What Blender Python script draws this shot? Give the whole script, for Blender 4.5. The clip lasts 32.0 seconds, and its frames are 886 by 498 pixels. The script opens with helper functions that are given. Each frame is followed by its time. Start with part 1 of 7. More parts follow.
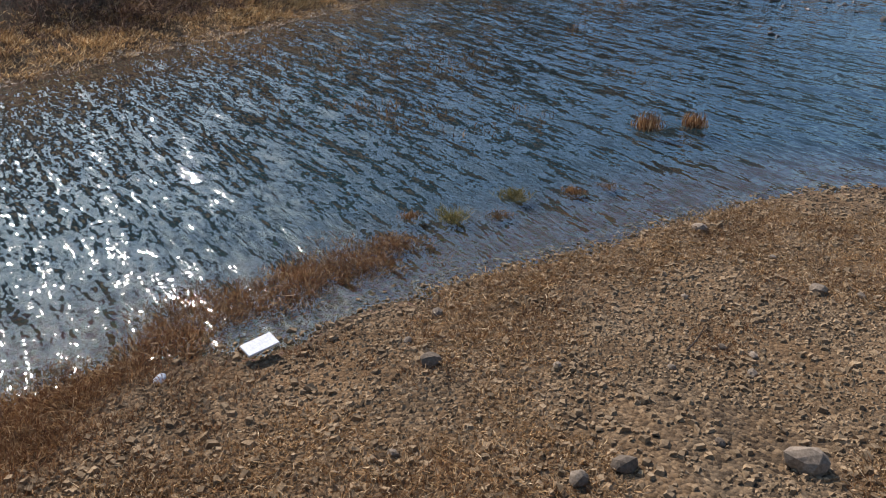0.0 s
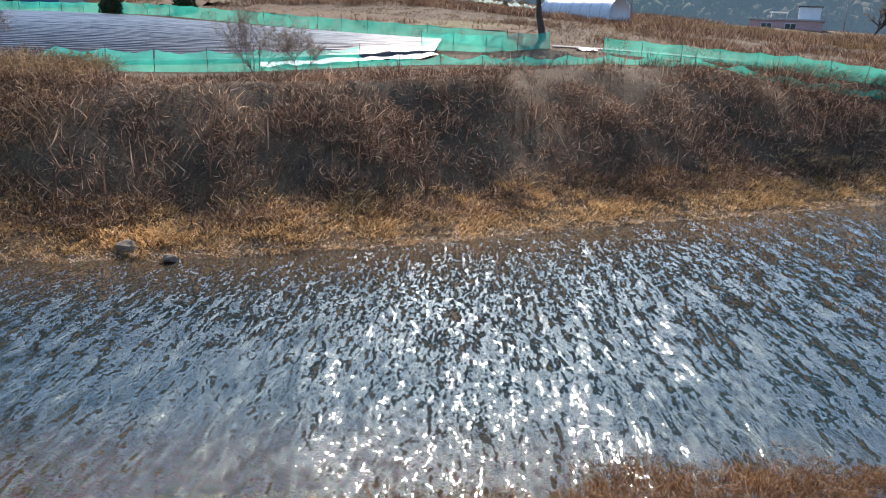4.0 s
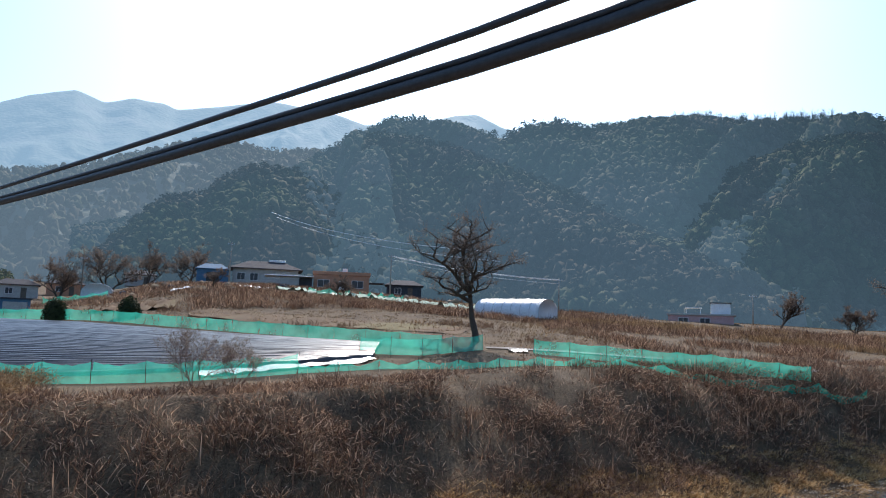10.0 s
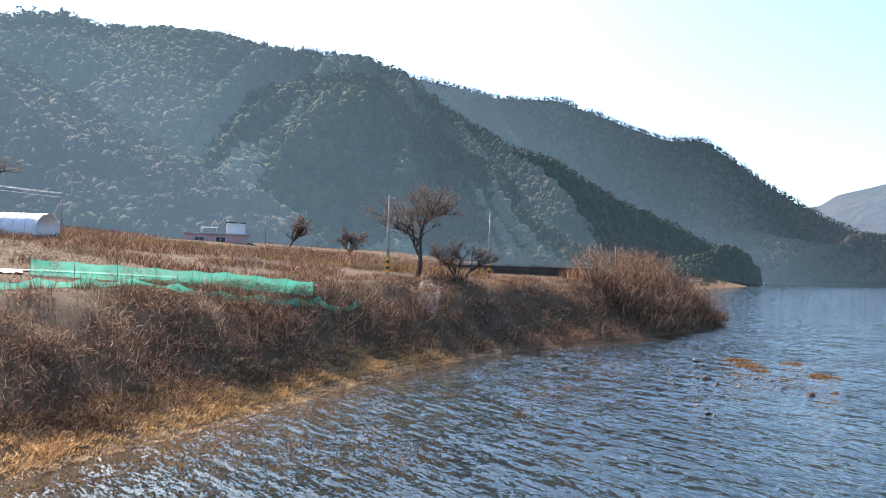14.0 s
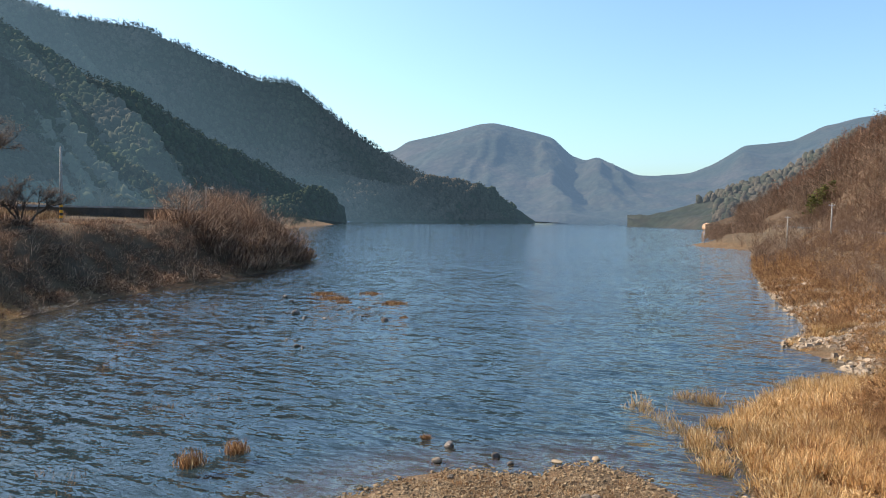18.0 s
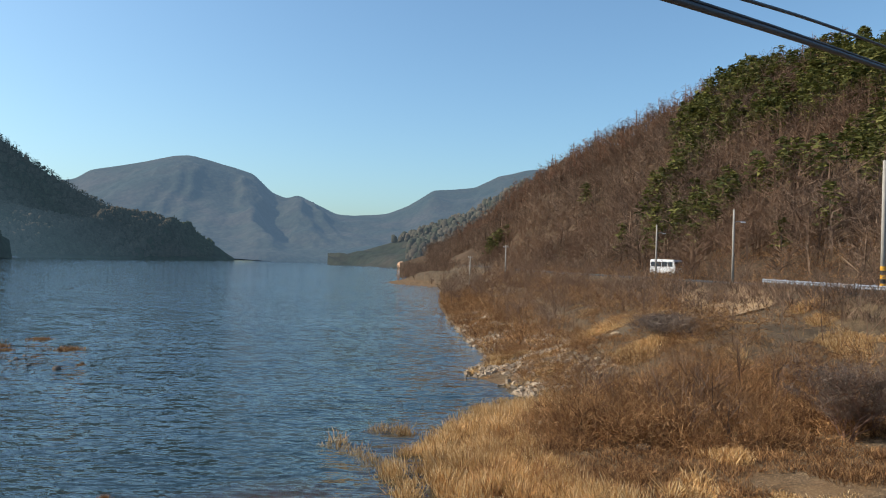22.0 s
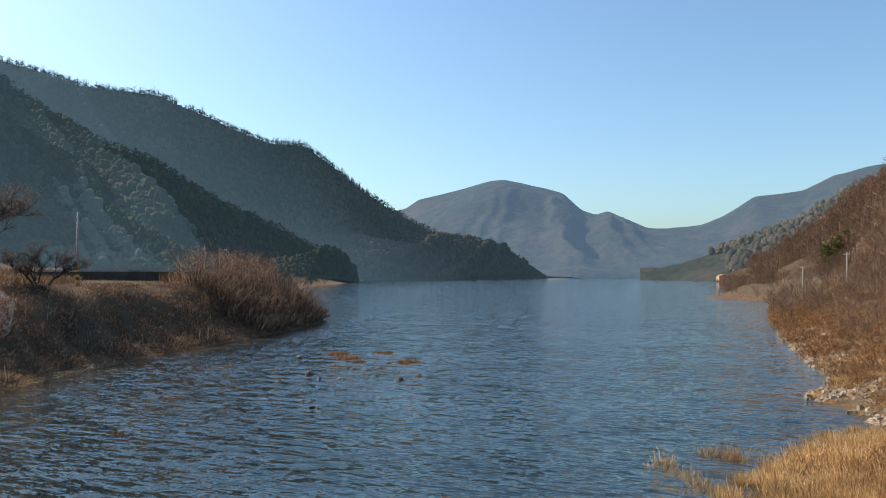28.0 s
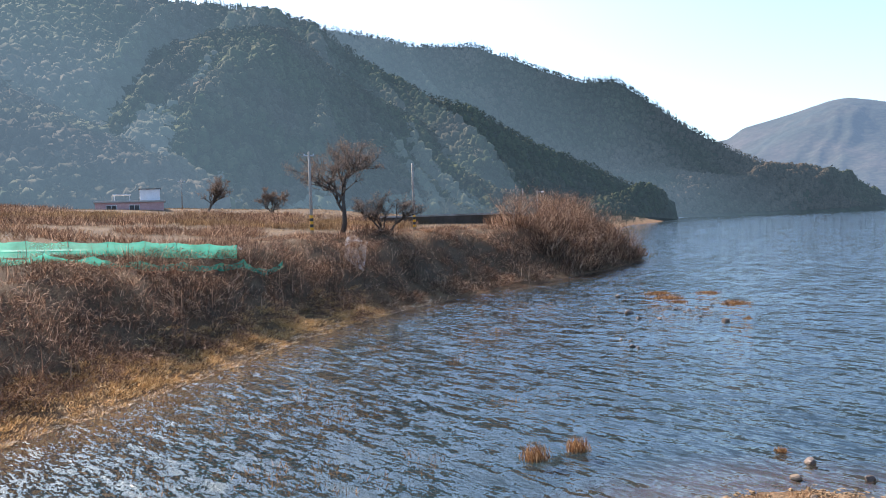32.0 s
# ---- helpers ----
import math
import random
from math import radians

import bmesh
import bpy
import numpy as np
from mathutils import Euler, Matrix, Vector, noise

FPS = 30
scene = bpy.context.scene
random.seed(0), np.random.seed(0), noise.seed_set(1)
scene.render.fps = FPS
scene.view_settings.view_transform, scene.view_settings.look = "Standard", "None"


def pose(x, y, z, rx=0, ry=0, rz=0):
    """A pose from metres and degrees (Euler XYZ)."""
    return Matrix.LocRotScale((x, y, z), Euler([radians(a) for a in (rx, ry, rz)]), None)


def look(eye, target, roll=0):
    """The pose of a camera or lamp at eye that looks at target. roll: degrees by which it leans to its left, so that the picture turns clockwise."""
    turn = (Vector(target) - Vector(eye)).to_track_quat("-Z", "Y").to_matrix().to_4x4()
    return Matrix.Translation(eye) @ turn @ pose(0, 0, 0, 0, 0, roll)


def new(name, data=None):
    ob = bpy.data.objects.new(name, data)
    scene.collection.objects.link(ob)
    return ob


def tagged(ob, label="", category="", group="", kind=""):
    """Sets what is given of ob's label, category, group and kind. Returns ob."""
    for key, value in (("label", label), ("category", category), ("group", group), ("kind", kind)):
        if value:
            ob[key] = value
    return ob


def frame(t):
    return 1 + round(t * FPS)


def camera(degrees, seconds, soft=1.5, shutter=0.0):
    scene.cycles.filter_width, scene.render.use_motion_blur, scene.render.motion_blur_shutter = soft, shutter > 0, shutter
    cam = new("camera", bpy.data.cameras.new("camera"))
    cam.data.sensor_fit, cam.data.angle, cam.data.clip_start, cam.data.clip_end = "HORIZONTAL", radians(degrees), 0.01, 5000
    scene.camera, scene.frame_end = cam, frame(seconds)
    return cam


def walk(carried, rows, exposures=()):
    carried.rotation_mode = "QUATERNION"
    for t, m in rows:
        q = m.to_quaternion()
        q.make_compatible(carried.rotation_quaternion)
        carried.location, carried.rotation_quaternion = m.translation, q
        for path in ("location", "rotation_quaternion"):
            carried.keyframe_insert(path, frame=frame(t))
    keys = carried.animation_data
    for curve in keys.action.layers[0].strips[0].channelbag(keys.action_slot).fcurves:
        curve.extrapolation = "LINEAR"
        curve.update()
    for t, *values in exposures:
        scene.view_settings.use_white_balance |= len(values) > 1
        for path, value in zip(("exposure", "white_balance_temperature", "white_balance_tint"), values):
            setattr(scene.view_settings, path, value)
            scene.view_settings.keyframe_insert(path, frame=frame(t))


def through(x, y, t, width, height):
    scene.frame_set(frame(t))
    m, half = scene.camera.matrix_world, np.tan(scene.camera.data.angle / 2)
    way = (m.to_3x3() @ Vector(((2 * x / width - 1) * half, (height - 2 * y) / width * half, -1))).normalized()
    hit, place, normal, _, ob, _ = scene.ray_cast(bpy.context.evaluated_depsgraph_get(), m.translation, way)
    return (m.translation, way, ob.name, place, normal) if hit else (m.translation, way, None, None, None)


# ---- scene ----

# ---- camera ----
PATH = (
    (0, -0.803, 0.206, 6.938, -39.376, -26.630, 2.952),
    (0.5, -0.851, 0.181, 6.918, -45.738, -26.292, 2.424),
    (1, -0.877, 0.134, 6.929, -51.114, -26.056, 1.941),
    (1.5, -0.926, 0.118, 6.919, -56.741, -25.812, 1.240),
    (2, -0.967, 0.100, 6.918, -62.814, -25.247, 1.463),
    (2.5, -1.001, 0.077, 6.914, -67.910, -23.789, 1.628),
    (3, -1.024, 0.099, 6.885, -72.410, -21.886, 1.862),
    (3.5, -1.074, 0.124, 6.865, -74.780, -18.793, 2.377),
    (5.5, -0.220, 0.102, 7.981, -86.631, -7.200, 3.017),
    (6, -0.224, 0.101, 7.971, -89.552, -4.390, 2.829),
    (6.5, -0.227, 0.102, 7.981, -90.804, -2.607, 2.816),
    (7, -0.230, 0.107, 7.991, -91.237, -0.154, 2.887),
    (7.5, -0.234, 0.115, 8.006, -90.790, 1.482, 2.794),
    (8, -0.233, 0.117, 8.023, -90.831, 3.822, 2.661),
    (8.5, -0.231, 0.119, 8.031, -90.817, 5.235, 2.526),
    (9, -0.229, 0.118, 8.034, -86.677, 5.850, 2.013),
    (9.5, -0.227, 0.115, 8.015, -80.122, 6.310, 1.779),
    (10, -0.227, 0.110, 7.989, -73.534, 6.420, 2.018),
    (10.5, -0.229, 0.105, 7.965, -66.703, 4.874, 2.246),
    (11, -0.235, 0.100, 7.946, -58.644, 4.045, 2.202),
    (11.5, -0.241, 0.096, 7.945, -51.395, 3.329, 2.205),
    (12, -0.248, 0.093, 7.947, -47.933, 2.595, 2.182),
    (12.5, -0.252, 0.088, 7.949, -45.332, 2.246, 2.202),
    (13, -0.255, 0.080, 7.953, -44.087, 2.007, 2.050),
    (13.5, -0.255, 0.070, 7.957, -41.389, 1.699, 1.814),
    (14, -0.253, 0.062, 7.962, -37.436, 1.387, 1.610),
    (14.5, -0.250, 0.055, 7.966, -34.118, 0.485, 1.445),
    (15, -0.243, 0.050, 7.971, -30.884, -0.249, 1.307),
    (15.5, -0.233, 0.048, 7.977, -24.610, -1.342, 1.329),
    (17.5, -0.068, -0.012, 7.995, -10.159, -2.655, 0.881),
    (18, -0.049, -0.011, 7.996, -6.828, -2.522, 0.916),
    (18.5, -0.024, -0.006, 7.998, -2.316, -2.268, 0.894),
    (19, 0.001, -0.000, 8.001, -0.000, -2.048, 0.765),
    (19.5, 0.026, 0.005, 8.004, 4.642, -1.678, 0.738),
    (20, 0.048, 0.010, 8.007, 12.072, -1.200, 0.793),
    (20.5, 0.063, 0.013, 8.010, 14.638, -0.712, 1.176),
    (21, 0.069, 0.014, 8.012, 15.201, -0.278, 1.448),
    (21.5, 0.065, 0.011, 8.014, 15.676, 0.299, 1.544),
    (22, 0.061, 0.009, 8.016, 15.770, 0.856, 1.511),
    (22.5, 0.057, 0.008, 8.017, 16.108, 1.344, 1.424),
    (23, 0.053, 0.006, 8.019, 16.220, 1.693, 1.382),
    (23.5, 0.046, 0.005, 8.019, 16.146, 2.008, 1.327),
    (24, 0.038, 0.006, 8.020, 16.026, 2.268, 1.204),
    (24.5, 0.028, 0.006, 8.020, 15.571, 2.396, 1.171),
    (26.5, -0.133, -0.011, 8.020, 3.385, 2.785, 0.741),
    (27, -0.144, -0.012, 8.019, 0.162, 2.684, 0.449),
    (27.5, -0.156, -0.013, 8.019, -4.131, 2.397, 0.054),
    (28, -0.166, -0.013, 8.018, -7.776, 1.840, -0.232),
    (28.5, -0.175, -0.011, 8.018, -9.169, 0.611, -0.568),
    (29, -0.179, -0.007, 8.019, -10.125, -0.154, -0.831),
    (29.5, -0.187, -0.005, 8.021, -12.153, -0.966, -1.144),
    (30, -0.197, -0.005, 8.022, -15.050, -1.558, -1.471),
    (30.5, -0.207, -0.002, 8.023, -18.025, -2.093, -1.687),
    (31, -0.216, 0.006, 8.026, -22.698, -2.435, -1.942),
    (31.5, -0.227, 0.012, 8.028, -27.603, -2.499, -2.020),
    (32, -0.237, 0.015, 8.030, -31.723, -2.351, -1.984),
)
FOV = 61.400

EXPOSURES = ((0, 0.14, 6450, 19), (1, 0.24, 6400, 18), (2, 0.33, 6400, 18), (3, 0.65, 6500, 19), (6, 0.85, 6800, 22), (7, 0.7, 6800, 22), (8, 0.45, 6600, 20), (9, 0.25, 6300, 17), (10, 0.35, 6400, 18), (12, 0.95, 6800, 22), (14, 1.2, 7000, 24), (15, 1.2, 7000, 24), (18, 0.65, 6900, 16), (20, 0.3, 6800, 12), (23, 0.14, 6800, 12), (26, 0.2, 6850, 12), (28, 0.3, 6950, 15), (30, 0.75, 6900, 20), (32, 1.14, 7000, 25))
cam = camera(FOV, 32.0, soft=1.05)
walk(cam, [(t, pose(x, y, z, 0, 0, -yaw) @ pose(0, 0, 0, 90 + tilt) @ pose(0, 0, 0, 0, 0, roll))
           for t, x, y, z, yaw, tilt, roll in PATH],
     exposures=EXPOSURES)

# ---- world and sun ----
SUN_AZ, SUN_EL = -74.0, 40.0          # heading clockwise from +y, height in degrees
world = bpy.data.worlds.new("world")
scene.world = world
world.use_nodes = True
wn = world.node_tree
sky = wn.nodes.new("ShaderNodeTexSky")
sky.sky_type, sky.sun_disc = "NISHITA", False
sky.sun_elevation, sky.sun_rotation = radians(SUN_EL), radians(SUN_AZ)
sky.air_density, sky.dust_density, sky.ozone_density = 1.0, 1.7, 2.4
sky_tone = wn.nodes.new("ShaderNodeMix")          # a slightly cyan winter sky
sky_tone.data_type, sky_tone.blend_type = "RGBA", "MULTIPLY"
sky_tone.inputs[0].default_value, sky_tone.inputs[7].default_value = 1.0, (0.76, 1.0, 1.07, 1)
wn.links.new(sky.outputs[0], sky_tone.inputs[6])
wn.links.new(sky_tone.outputs[2], wn.nodes["Background"].inputs[0])
wn.nodes["Background"].inputs[1].default_value = 0.155
sun = new("sun", bpy.data.lights.new("sun", "SUN"))
sun.data.energy, sun.data.angle, sun.data.color = 4.7, radians(0.55), (1.0, 0.93, 0.82)
sd = Vector((math.sin(radians(SUN_AZ)) * math.cos(radians(SUN_EL)),
             math.cos(radians(SUN_AZ)) * math.cos(radians(SUN_EL)), math.sin(radians(SUN_EL))))
sun.matrix_world = look(sd * 300, (0, 0, 0))

rng = np.random.default_rng(7)


# ---- numeric helpers ----
def hash2(i, j, seed):
    h = (i.astype(np.int64) * 374761393 + j.astype(np.int64) * 668265263 + seed * 1442695041) & 0x7FFFFFFF
    h = ((h ^ (h >> 13)) * 1274126177) & 0x7FFFFFFF
    return ((h ^ (h >> 16)) & 0xFFFF) / 65535.0


def vnoise(x, y, seed=0):
    """Smooth value noise, 0 to 1."""
    x, y = np.asarray(x, float), np.asarray(y, float)
    i, j = np.floor(x), np.floor(y)
    u, v = x - i, y - j
    u, v = u * u * (3 - 2 * u), v * v * (3 - 2 * v)
    a, b = hash2(i, j, seed), hash2(i + 1, j, seed)
    c, d = hash2(i, j + 1, seed), hash2(i + 1, j + 1, seed)
    return (a * (1 - u) + b * u) * (1 - v) + (c * (1 - u) + d * u) * v


def fbm(x, y, seed=0, octaves=4):
    out, amp = 0, 0.5
    for k in range(octaves):
        out = out + amp * (vnoise(x * 2 ** k, y * 2 ** k, seed + k * 17) - 0.5)
        amp *= 0.5
    return out * 2


def smooth(a, b, v):
    s = np.clip((v - a) / (b - a), 0, 1)
    return s * s * (3 - 2 * s)


def polar(az, r):
    return r * math.sin(radians(az)), r * math.cos(radians(az))


def smooth_line(pts, step=0.35):
    """A smooth curve through support points, as a dense list."""
    p = np.array(pts, float)
    d = np.concatenate([[0], np.cumsum(np.linalg.norm(np.diff(p, axis=0), axis=1))])
    n = max(4, int(d[-1] / step))
    q = np.linspace(0, d[-1], n)
    m = np.gradient(p, d, axis=0)
    k = np.clip(np.searchsorted(d, q, side="right") - 1, 0, len(d) - 2)
    h = (d[k + 1] - d[k])[:, None]
    u = ((q - d[k])[:, None]) / h
    return ((2 * u ** 3 - 3 * u ** 2 + 1) * p[k] + (u ** 3 - 2 * u ** 2 + u) * h * m[k] + (-2 * u ** 3 + 3 * u ** 2) * p[k + 1] + (u ** 3 - u ** 2) * h * m[k + 1])


# ---- the lake's shoreline ----
SHORE = np.array([(-15, -60), (-12.5, -14), (-11.3, -3), (-10.9, 1.5), (-10.4, 4.4), (-9.2, 6.4), (-8.8, 8.9), (-7.6, 12.4),
                  (-6.4, 16.8), (-5.0, 20.5), (-3.7, 22.3), (-2.4, 23.1), (0.4, 23.0), (1.0, 24.0), (2.3, 24.5), (3.4, 23.4), (4.5, 21.6), (6.2, 21.4), (6.9, 24), (7.4, 27), (9.6, 33), (16.8, 39.5),
                  (17.2, 45), (16.4, 50.3), (20.8, 58.8), (24, 76), (29.2, 100), (35, 125), (59, 211), (50.5, 236), (52, 256),
                  (72, 270), (104, 400), (137, 594), (190, 800), (130, 1050), (0, 1010), (-100, 920), (-195, 800),
                  (-170, 680), (-135, 400), (-84, 200), (-50, 131), (-36.4, 122), (-35.6, 102), (-36.6, 86), (-38.2, 70),
                  (-38.2, 57), (-37.0, 46), (-34.8, 36), (-32.6, 29), (-30.5, 21.5), (-29.2, 15.5), (-27.6, 10), (-25.8, 3.5),
                  (-24.8, -2.5), (-24.6, -7), (-25.4, -11), (-27, -20), (-32, -60)], float)


def shore_distance(x, y):
    """Metres from the waterline, positive on land."""
    x, y = np.asarray(x, float), np.asarray(y, float)
    best = np.full(x.shape, 1e9)
    inside = np.zeros(x.shape, bool)
    n = len(SHORE)
    for k in range(n):
        (ax, ay), (bx, by) = SHORE[k], SHORE[(k + 1) % n]
        ex, ey = bx - ax, by - ay
        s = np.clip(((x - ax) * ex + (y - ay) * ey) / (ex * ex + ey * ey), 0, 1)
        best = np.minimum(best, np.hypot(x - ax - s * ex, y - ay - s * ey))
        cross = ((ay > y) != (by > y))
        with np.errstate(all="ignore"):
            inside ^= cross & (x < ex * (y - ay) / (ey if ey else 1e-9) + ax)
    return np.where(inside, -best, best)


# mountain ranges: heading and height angle of the crest, distance of the crest and of the foot by heading
RANGES = {
    "west_hill": dict(crest=((-165, 9), (-140, 13), (-122, 12.0), (-118.1, 11.3), (-116.4, 11.1), (-114.7, 10.4), (-112.8, 9.3), (-110.9, 7.7), (-108.9, 6.3), (-106.9, 4.6), (-105.2, 3.1), (-102.5, 1.2), (-100, -1)),
                       far=((-165, 300), (-100, 260)), foot=((-165, 120), (-100, 150)), rough=9),
    "south_mountain": dict(crest=((-150, 9), (-130, 10.5), (-118.1, 12.3), (-115.2, 13.7), (-114, 13.6), (-113.2, 12.9), (-112.3, 12.5), (-110.7, 12.9), (-109.7, 12.5), (-107.8, 13.2), (-105.5, 13.9), (-103.6, 14.8), (-100.7, 15.7), (-98.8, 15.1), (-96.9, 15.7), (-94.7, 15.6), (-94, 15.3), (-90.8, 15.9), (-87.3, 16.7), (-85, 16.5), (-81.9, 16.1), (-79.9, 15.5), (-74.9, 16.1), (-72.8, 16.6), (-71.2, 16.7), (-69.1, 15.7), (-60, 13), (-50, 9)),
                       far=((-150, 2600), (-50, 2600)), foot=((-150, 1300), (-50, 1300)), rough=60),
    "valley_slope": dict(crest=((-125, 8), (-114.6, 9.3), (-111, 9), (-107.2, 9.3), (-103.3, 9.8), (-99.2, 10.8), (-95, 12.4), (-91.1, 13.5), (-87.1, 13), (-83.6, 13.3), (-79.6, 12.6), (-76, 12), (-68, 9)),
                       far=((-125, 1000), (-68, 950)), foot=((-125, 300), (-68, 330)), rough=30),
    "south_hill": dict(crest=((-100, 6), (-92, 8), (-87, 10), (-83.6, 12.7), (-81.9, 13.8), (-79.7, 15.1), (-78.2, 15.9), (-75.8, 16.1), (-73.3, 15.6), (-69.1, 14.9), (-67.5, 15.8), (-65, 16.2), (-62.6, 15.6), (-58.3, 15.8), (-54.3, 15.7), (-51.3, 15.4), (-47.8, 15.3), (-44.2, 15.3), (-41.2, 14.5), (-39, 13.1), (-36.4, 11.2), (-34.8, 10.4), (-32.2, 9.1), (-29.1, 8.2), (-26.9, 6.7), (-23.9, 5.1), (-20.8, 3.7), (-17.5, 2.0), (-15.4, 0.7), (-14.3, -0.4)),
                       far=((-100, 430), (-60, 440), (-44, 470), (-30, 580), (-14, 815)), foot=((-100, 175), (-60, 190), (-44, 195), (-30, 260), (-22, 420), (-14, 795)), rough=18),
    "village_spur": dict(crest=((-100, 3), (-97.2, 5.7), (-95.2, 7.9), (-94.4, 8.6), (-91.4, 9.2), (-90.6, 10.3), (-88, 11.6), (-84.9, 11.4), (-81.7, 9.7), (-77.4, 10.2), (-75.8, 9.9), (-72.2, 8.8), (-69.6, 8.4), (-67.2, 7.5), (-64.4, 5.8), (-62, 4.3), (-58, 2)),
                       far=((-100, 290), (-80, 300), (-58, 290)), foot=((-100, 172), (-58, 185)), rough=10),
    "middle_spur": dict(crest=((-80, 14.4), (-77.5, 15.0), (-72.5, 13.8), (-67.9, 12.2), (-63.4, 10.3), (-60.4, 8.4), (-57.8, 7.0), (-54.3, 5.1), (-51.7, 3.9), (-48, 2)),
                        far=((-80, 400), (-72.5, 325), (-63, 255), (-54, 215), (-48, 205)), foot=((-80, 185), (-60, 165), (-48, 170)), rough=9),
    "south_spur": dict(crest=((-62, 4), (-56.6, 8.5), (-54.5, 10.3), (-52, 12.2), (-49.4, 13.1), (-47.7, 13.7), (-44.6, 14.1), (-42.4, 13.6), (-40.4, 11.9), (-38.4, 10.4), (-36.4, 8.9), (-33.2, 7.1), (-30.7, 5.4), (-27.4, 3.6), (-24, 1)),
                       far=((-62, 330), (-44, 350), (-24, 480)), foot=((-62, 185), (-44, 190), (-24, 330)), rough=12),
    "lake_ridge": dict(crest=((-50, 13.8), (-40, 14.2), (-37, 13.7), (-34, 12.9), (-31.8, 12.8), (-28.8, 12.7), (-27.4, 12.1), (-25.6, 11.5), (-23.5, 10.6), (-20.9, 9.7), (-18.4, 9.6), (-17.2, 8.8), (-15.1, 7.2), (-13.4, 5.9), (-11.4, 4.6), (-9.7, 3.7), (-6.3, 2.1), (-3.7, 1.1), (-1.6, 0.4), (0.1, -0.6)),
                       far=((-50, 930), (-18, 980), (0, 1040)), foot=((-50, 700), (-14, 800), (0, 1005)), rough=28),
    "far_peak": dict(crest=((-20, 3.5), (-10.7, 4.9), (-9.7, 5.6), (-8, 6), (-5.9, 6.5), (-4.2, 7), (-3, 7.1), (-1.2, 6.7), (1.4, 6), (2.8, 4.7), (3.8, 4.3), (4.7, 4.6), (5.8, 4.1), (7.5, 3.3), (8.8, 3.2), (11.3, 3.4), (12.9, 4), (14.9, 5.3), (16.5, 5.4), (18.1, 5.6), (20, 6.5), (22.2, 7), (30, 7.5), (60, 6)),
                       far=((-20, 1750), (60, 1750)), foot=((-20, 1010), (3, 1030), (10, 1060), (60, 1000)), rough=45),
    "east_shoulder": dict(crest=((7, -0.6), (8.6, -0.3), (9.4, 0.5), (11.7, 1.2), (15.4, 2.7), (17.4, 3.3), (18.9, 4.3), (20.8, 5.3), (26, 8), (40, 10), (60, 9)),
                       far=((7, 900), (20, 820), (60, 700)), foot=((7, 860), (12, 640), (20, 480), (60, 400)), rough=18),
    "east_hill": dict(crest=((12.5, -0.3), (14, 0.2), (15.4, 0.7), (17.4, 1.5), (18.9, 2.4), (20.1, 3.7), (21.5, 4.8), (23.4, 6), (25.4, 7.1), (27.5, 8.3), (29.4, 9.2), (31.6, 10.2), (33.6, 10.8), (35.5, 11.8), (37.4, 12.9), (40, 13.2), (42.8, 13.7), (46.2, 14), (55, 14), (75, 13), (100, 9), (130, 4)),
                       far=((12.5, 430), (20, 310), (30, 240), (46, 205), (130, 200)), foot=((12.5, 390), (20, 215), (30, 122), (37, 100), (46, 84), (60, 72), (130, 90)), rough=4),
}


SPURS = dict(south_hill=2.2, south_spur=1.6, middle_spur=1.2, village_spur=1.2, lake_ridge=1.6, valley_slope=1.6, far_peak=0.7, south_mountain=1.9, east_shoulder=0.9, west_hill=0.8)


def crest_at(spec, az):
    a = np.array(spec["crest"])
    f, g = np.array(spec["far"]), np.array(spec["foot"])
    az = np.asarray(az, float)
    el = sum(np.interp(az + k, a[:, 0], a[:, 1]) for k in (-0.24, -0.12, 0, 0.12, 0.24)) / 5
    el = np.where((az < a[0, 0]) | (az > a[-1, 0]), -9, el)
    wide = np.linspace(-7, 7, 9) * (len(f) > 2)
    far = sum(np.interp(az + k, f[:, 0], f[:, 1]) for k in wide) / 9
    foot = sum(np.interp(az + k, g[:, 0], g[:, 1]) for k in wide) / 9
    return el, np.maximum(far, foot + 18), foot


def range_height(name, x, y, base):
    spec = RANGES[name]
    az, r = np.degrees(np.arctan2(x, y)), np.hypot(x, y)
    el, far, foot = crest_at(spec, az)
    top = 8 + far * np.tan(np.radians(el))
    s = (r - foot) / (far - foot)
    low = np.where(r < foot, -50.0, base)
    up = low + (top - low) * np.clip(s, 0, 1) ** 1.12
    down = top - (r - far) * 0.5
    h = np.where(s <= 1, up, down)
    n = fbm(x / (spec["rough"] * 6), y / (spec["rough"] * 6), 31, 2)
    h = h + n * spec["rough"] * np.clip(s * 4, 0, 1) * np.clip(np.abs(1 - s) * 3, 0.0, 1) * (s < 1.4)
    # spurs and gullies running down the slope
    wob = az + 2.2 * (vnoise(x / 60, y / 60, 8) - 0.5) + 10 * s * np.sin(az / 6.5)
    spur = 1 - 2 * np.abs(vnoise(wob / 5.5, s * 0.7, 43) - 0.5) + 0.5 * (1 - 2 * np.abs(vnoise(wob / 2.2, s * 1.3, 44) - 0.5))
    h = h + (spur - 0.9) * spec["rough"] * SPURS.get(name, 0.0) * np.clip(4 * s * (1 - s), 0, 1) * (s < 1)
    return np.where((el < -5) | (s <= 0), -50, h)


ROAD = np.array([(36, -10), (41, 25), (45, 47), (48.5, 56), (50.5, 67), (51.4, 82), (53, 104), (66, 176), (92, 300)], float)


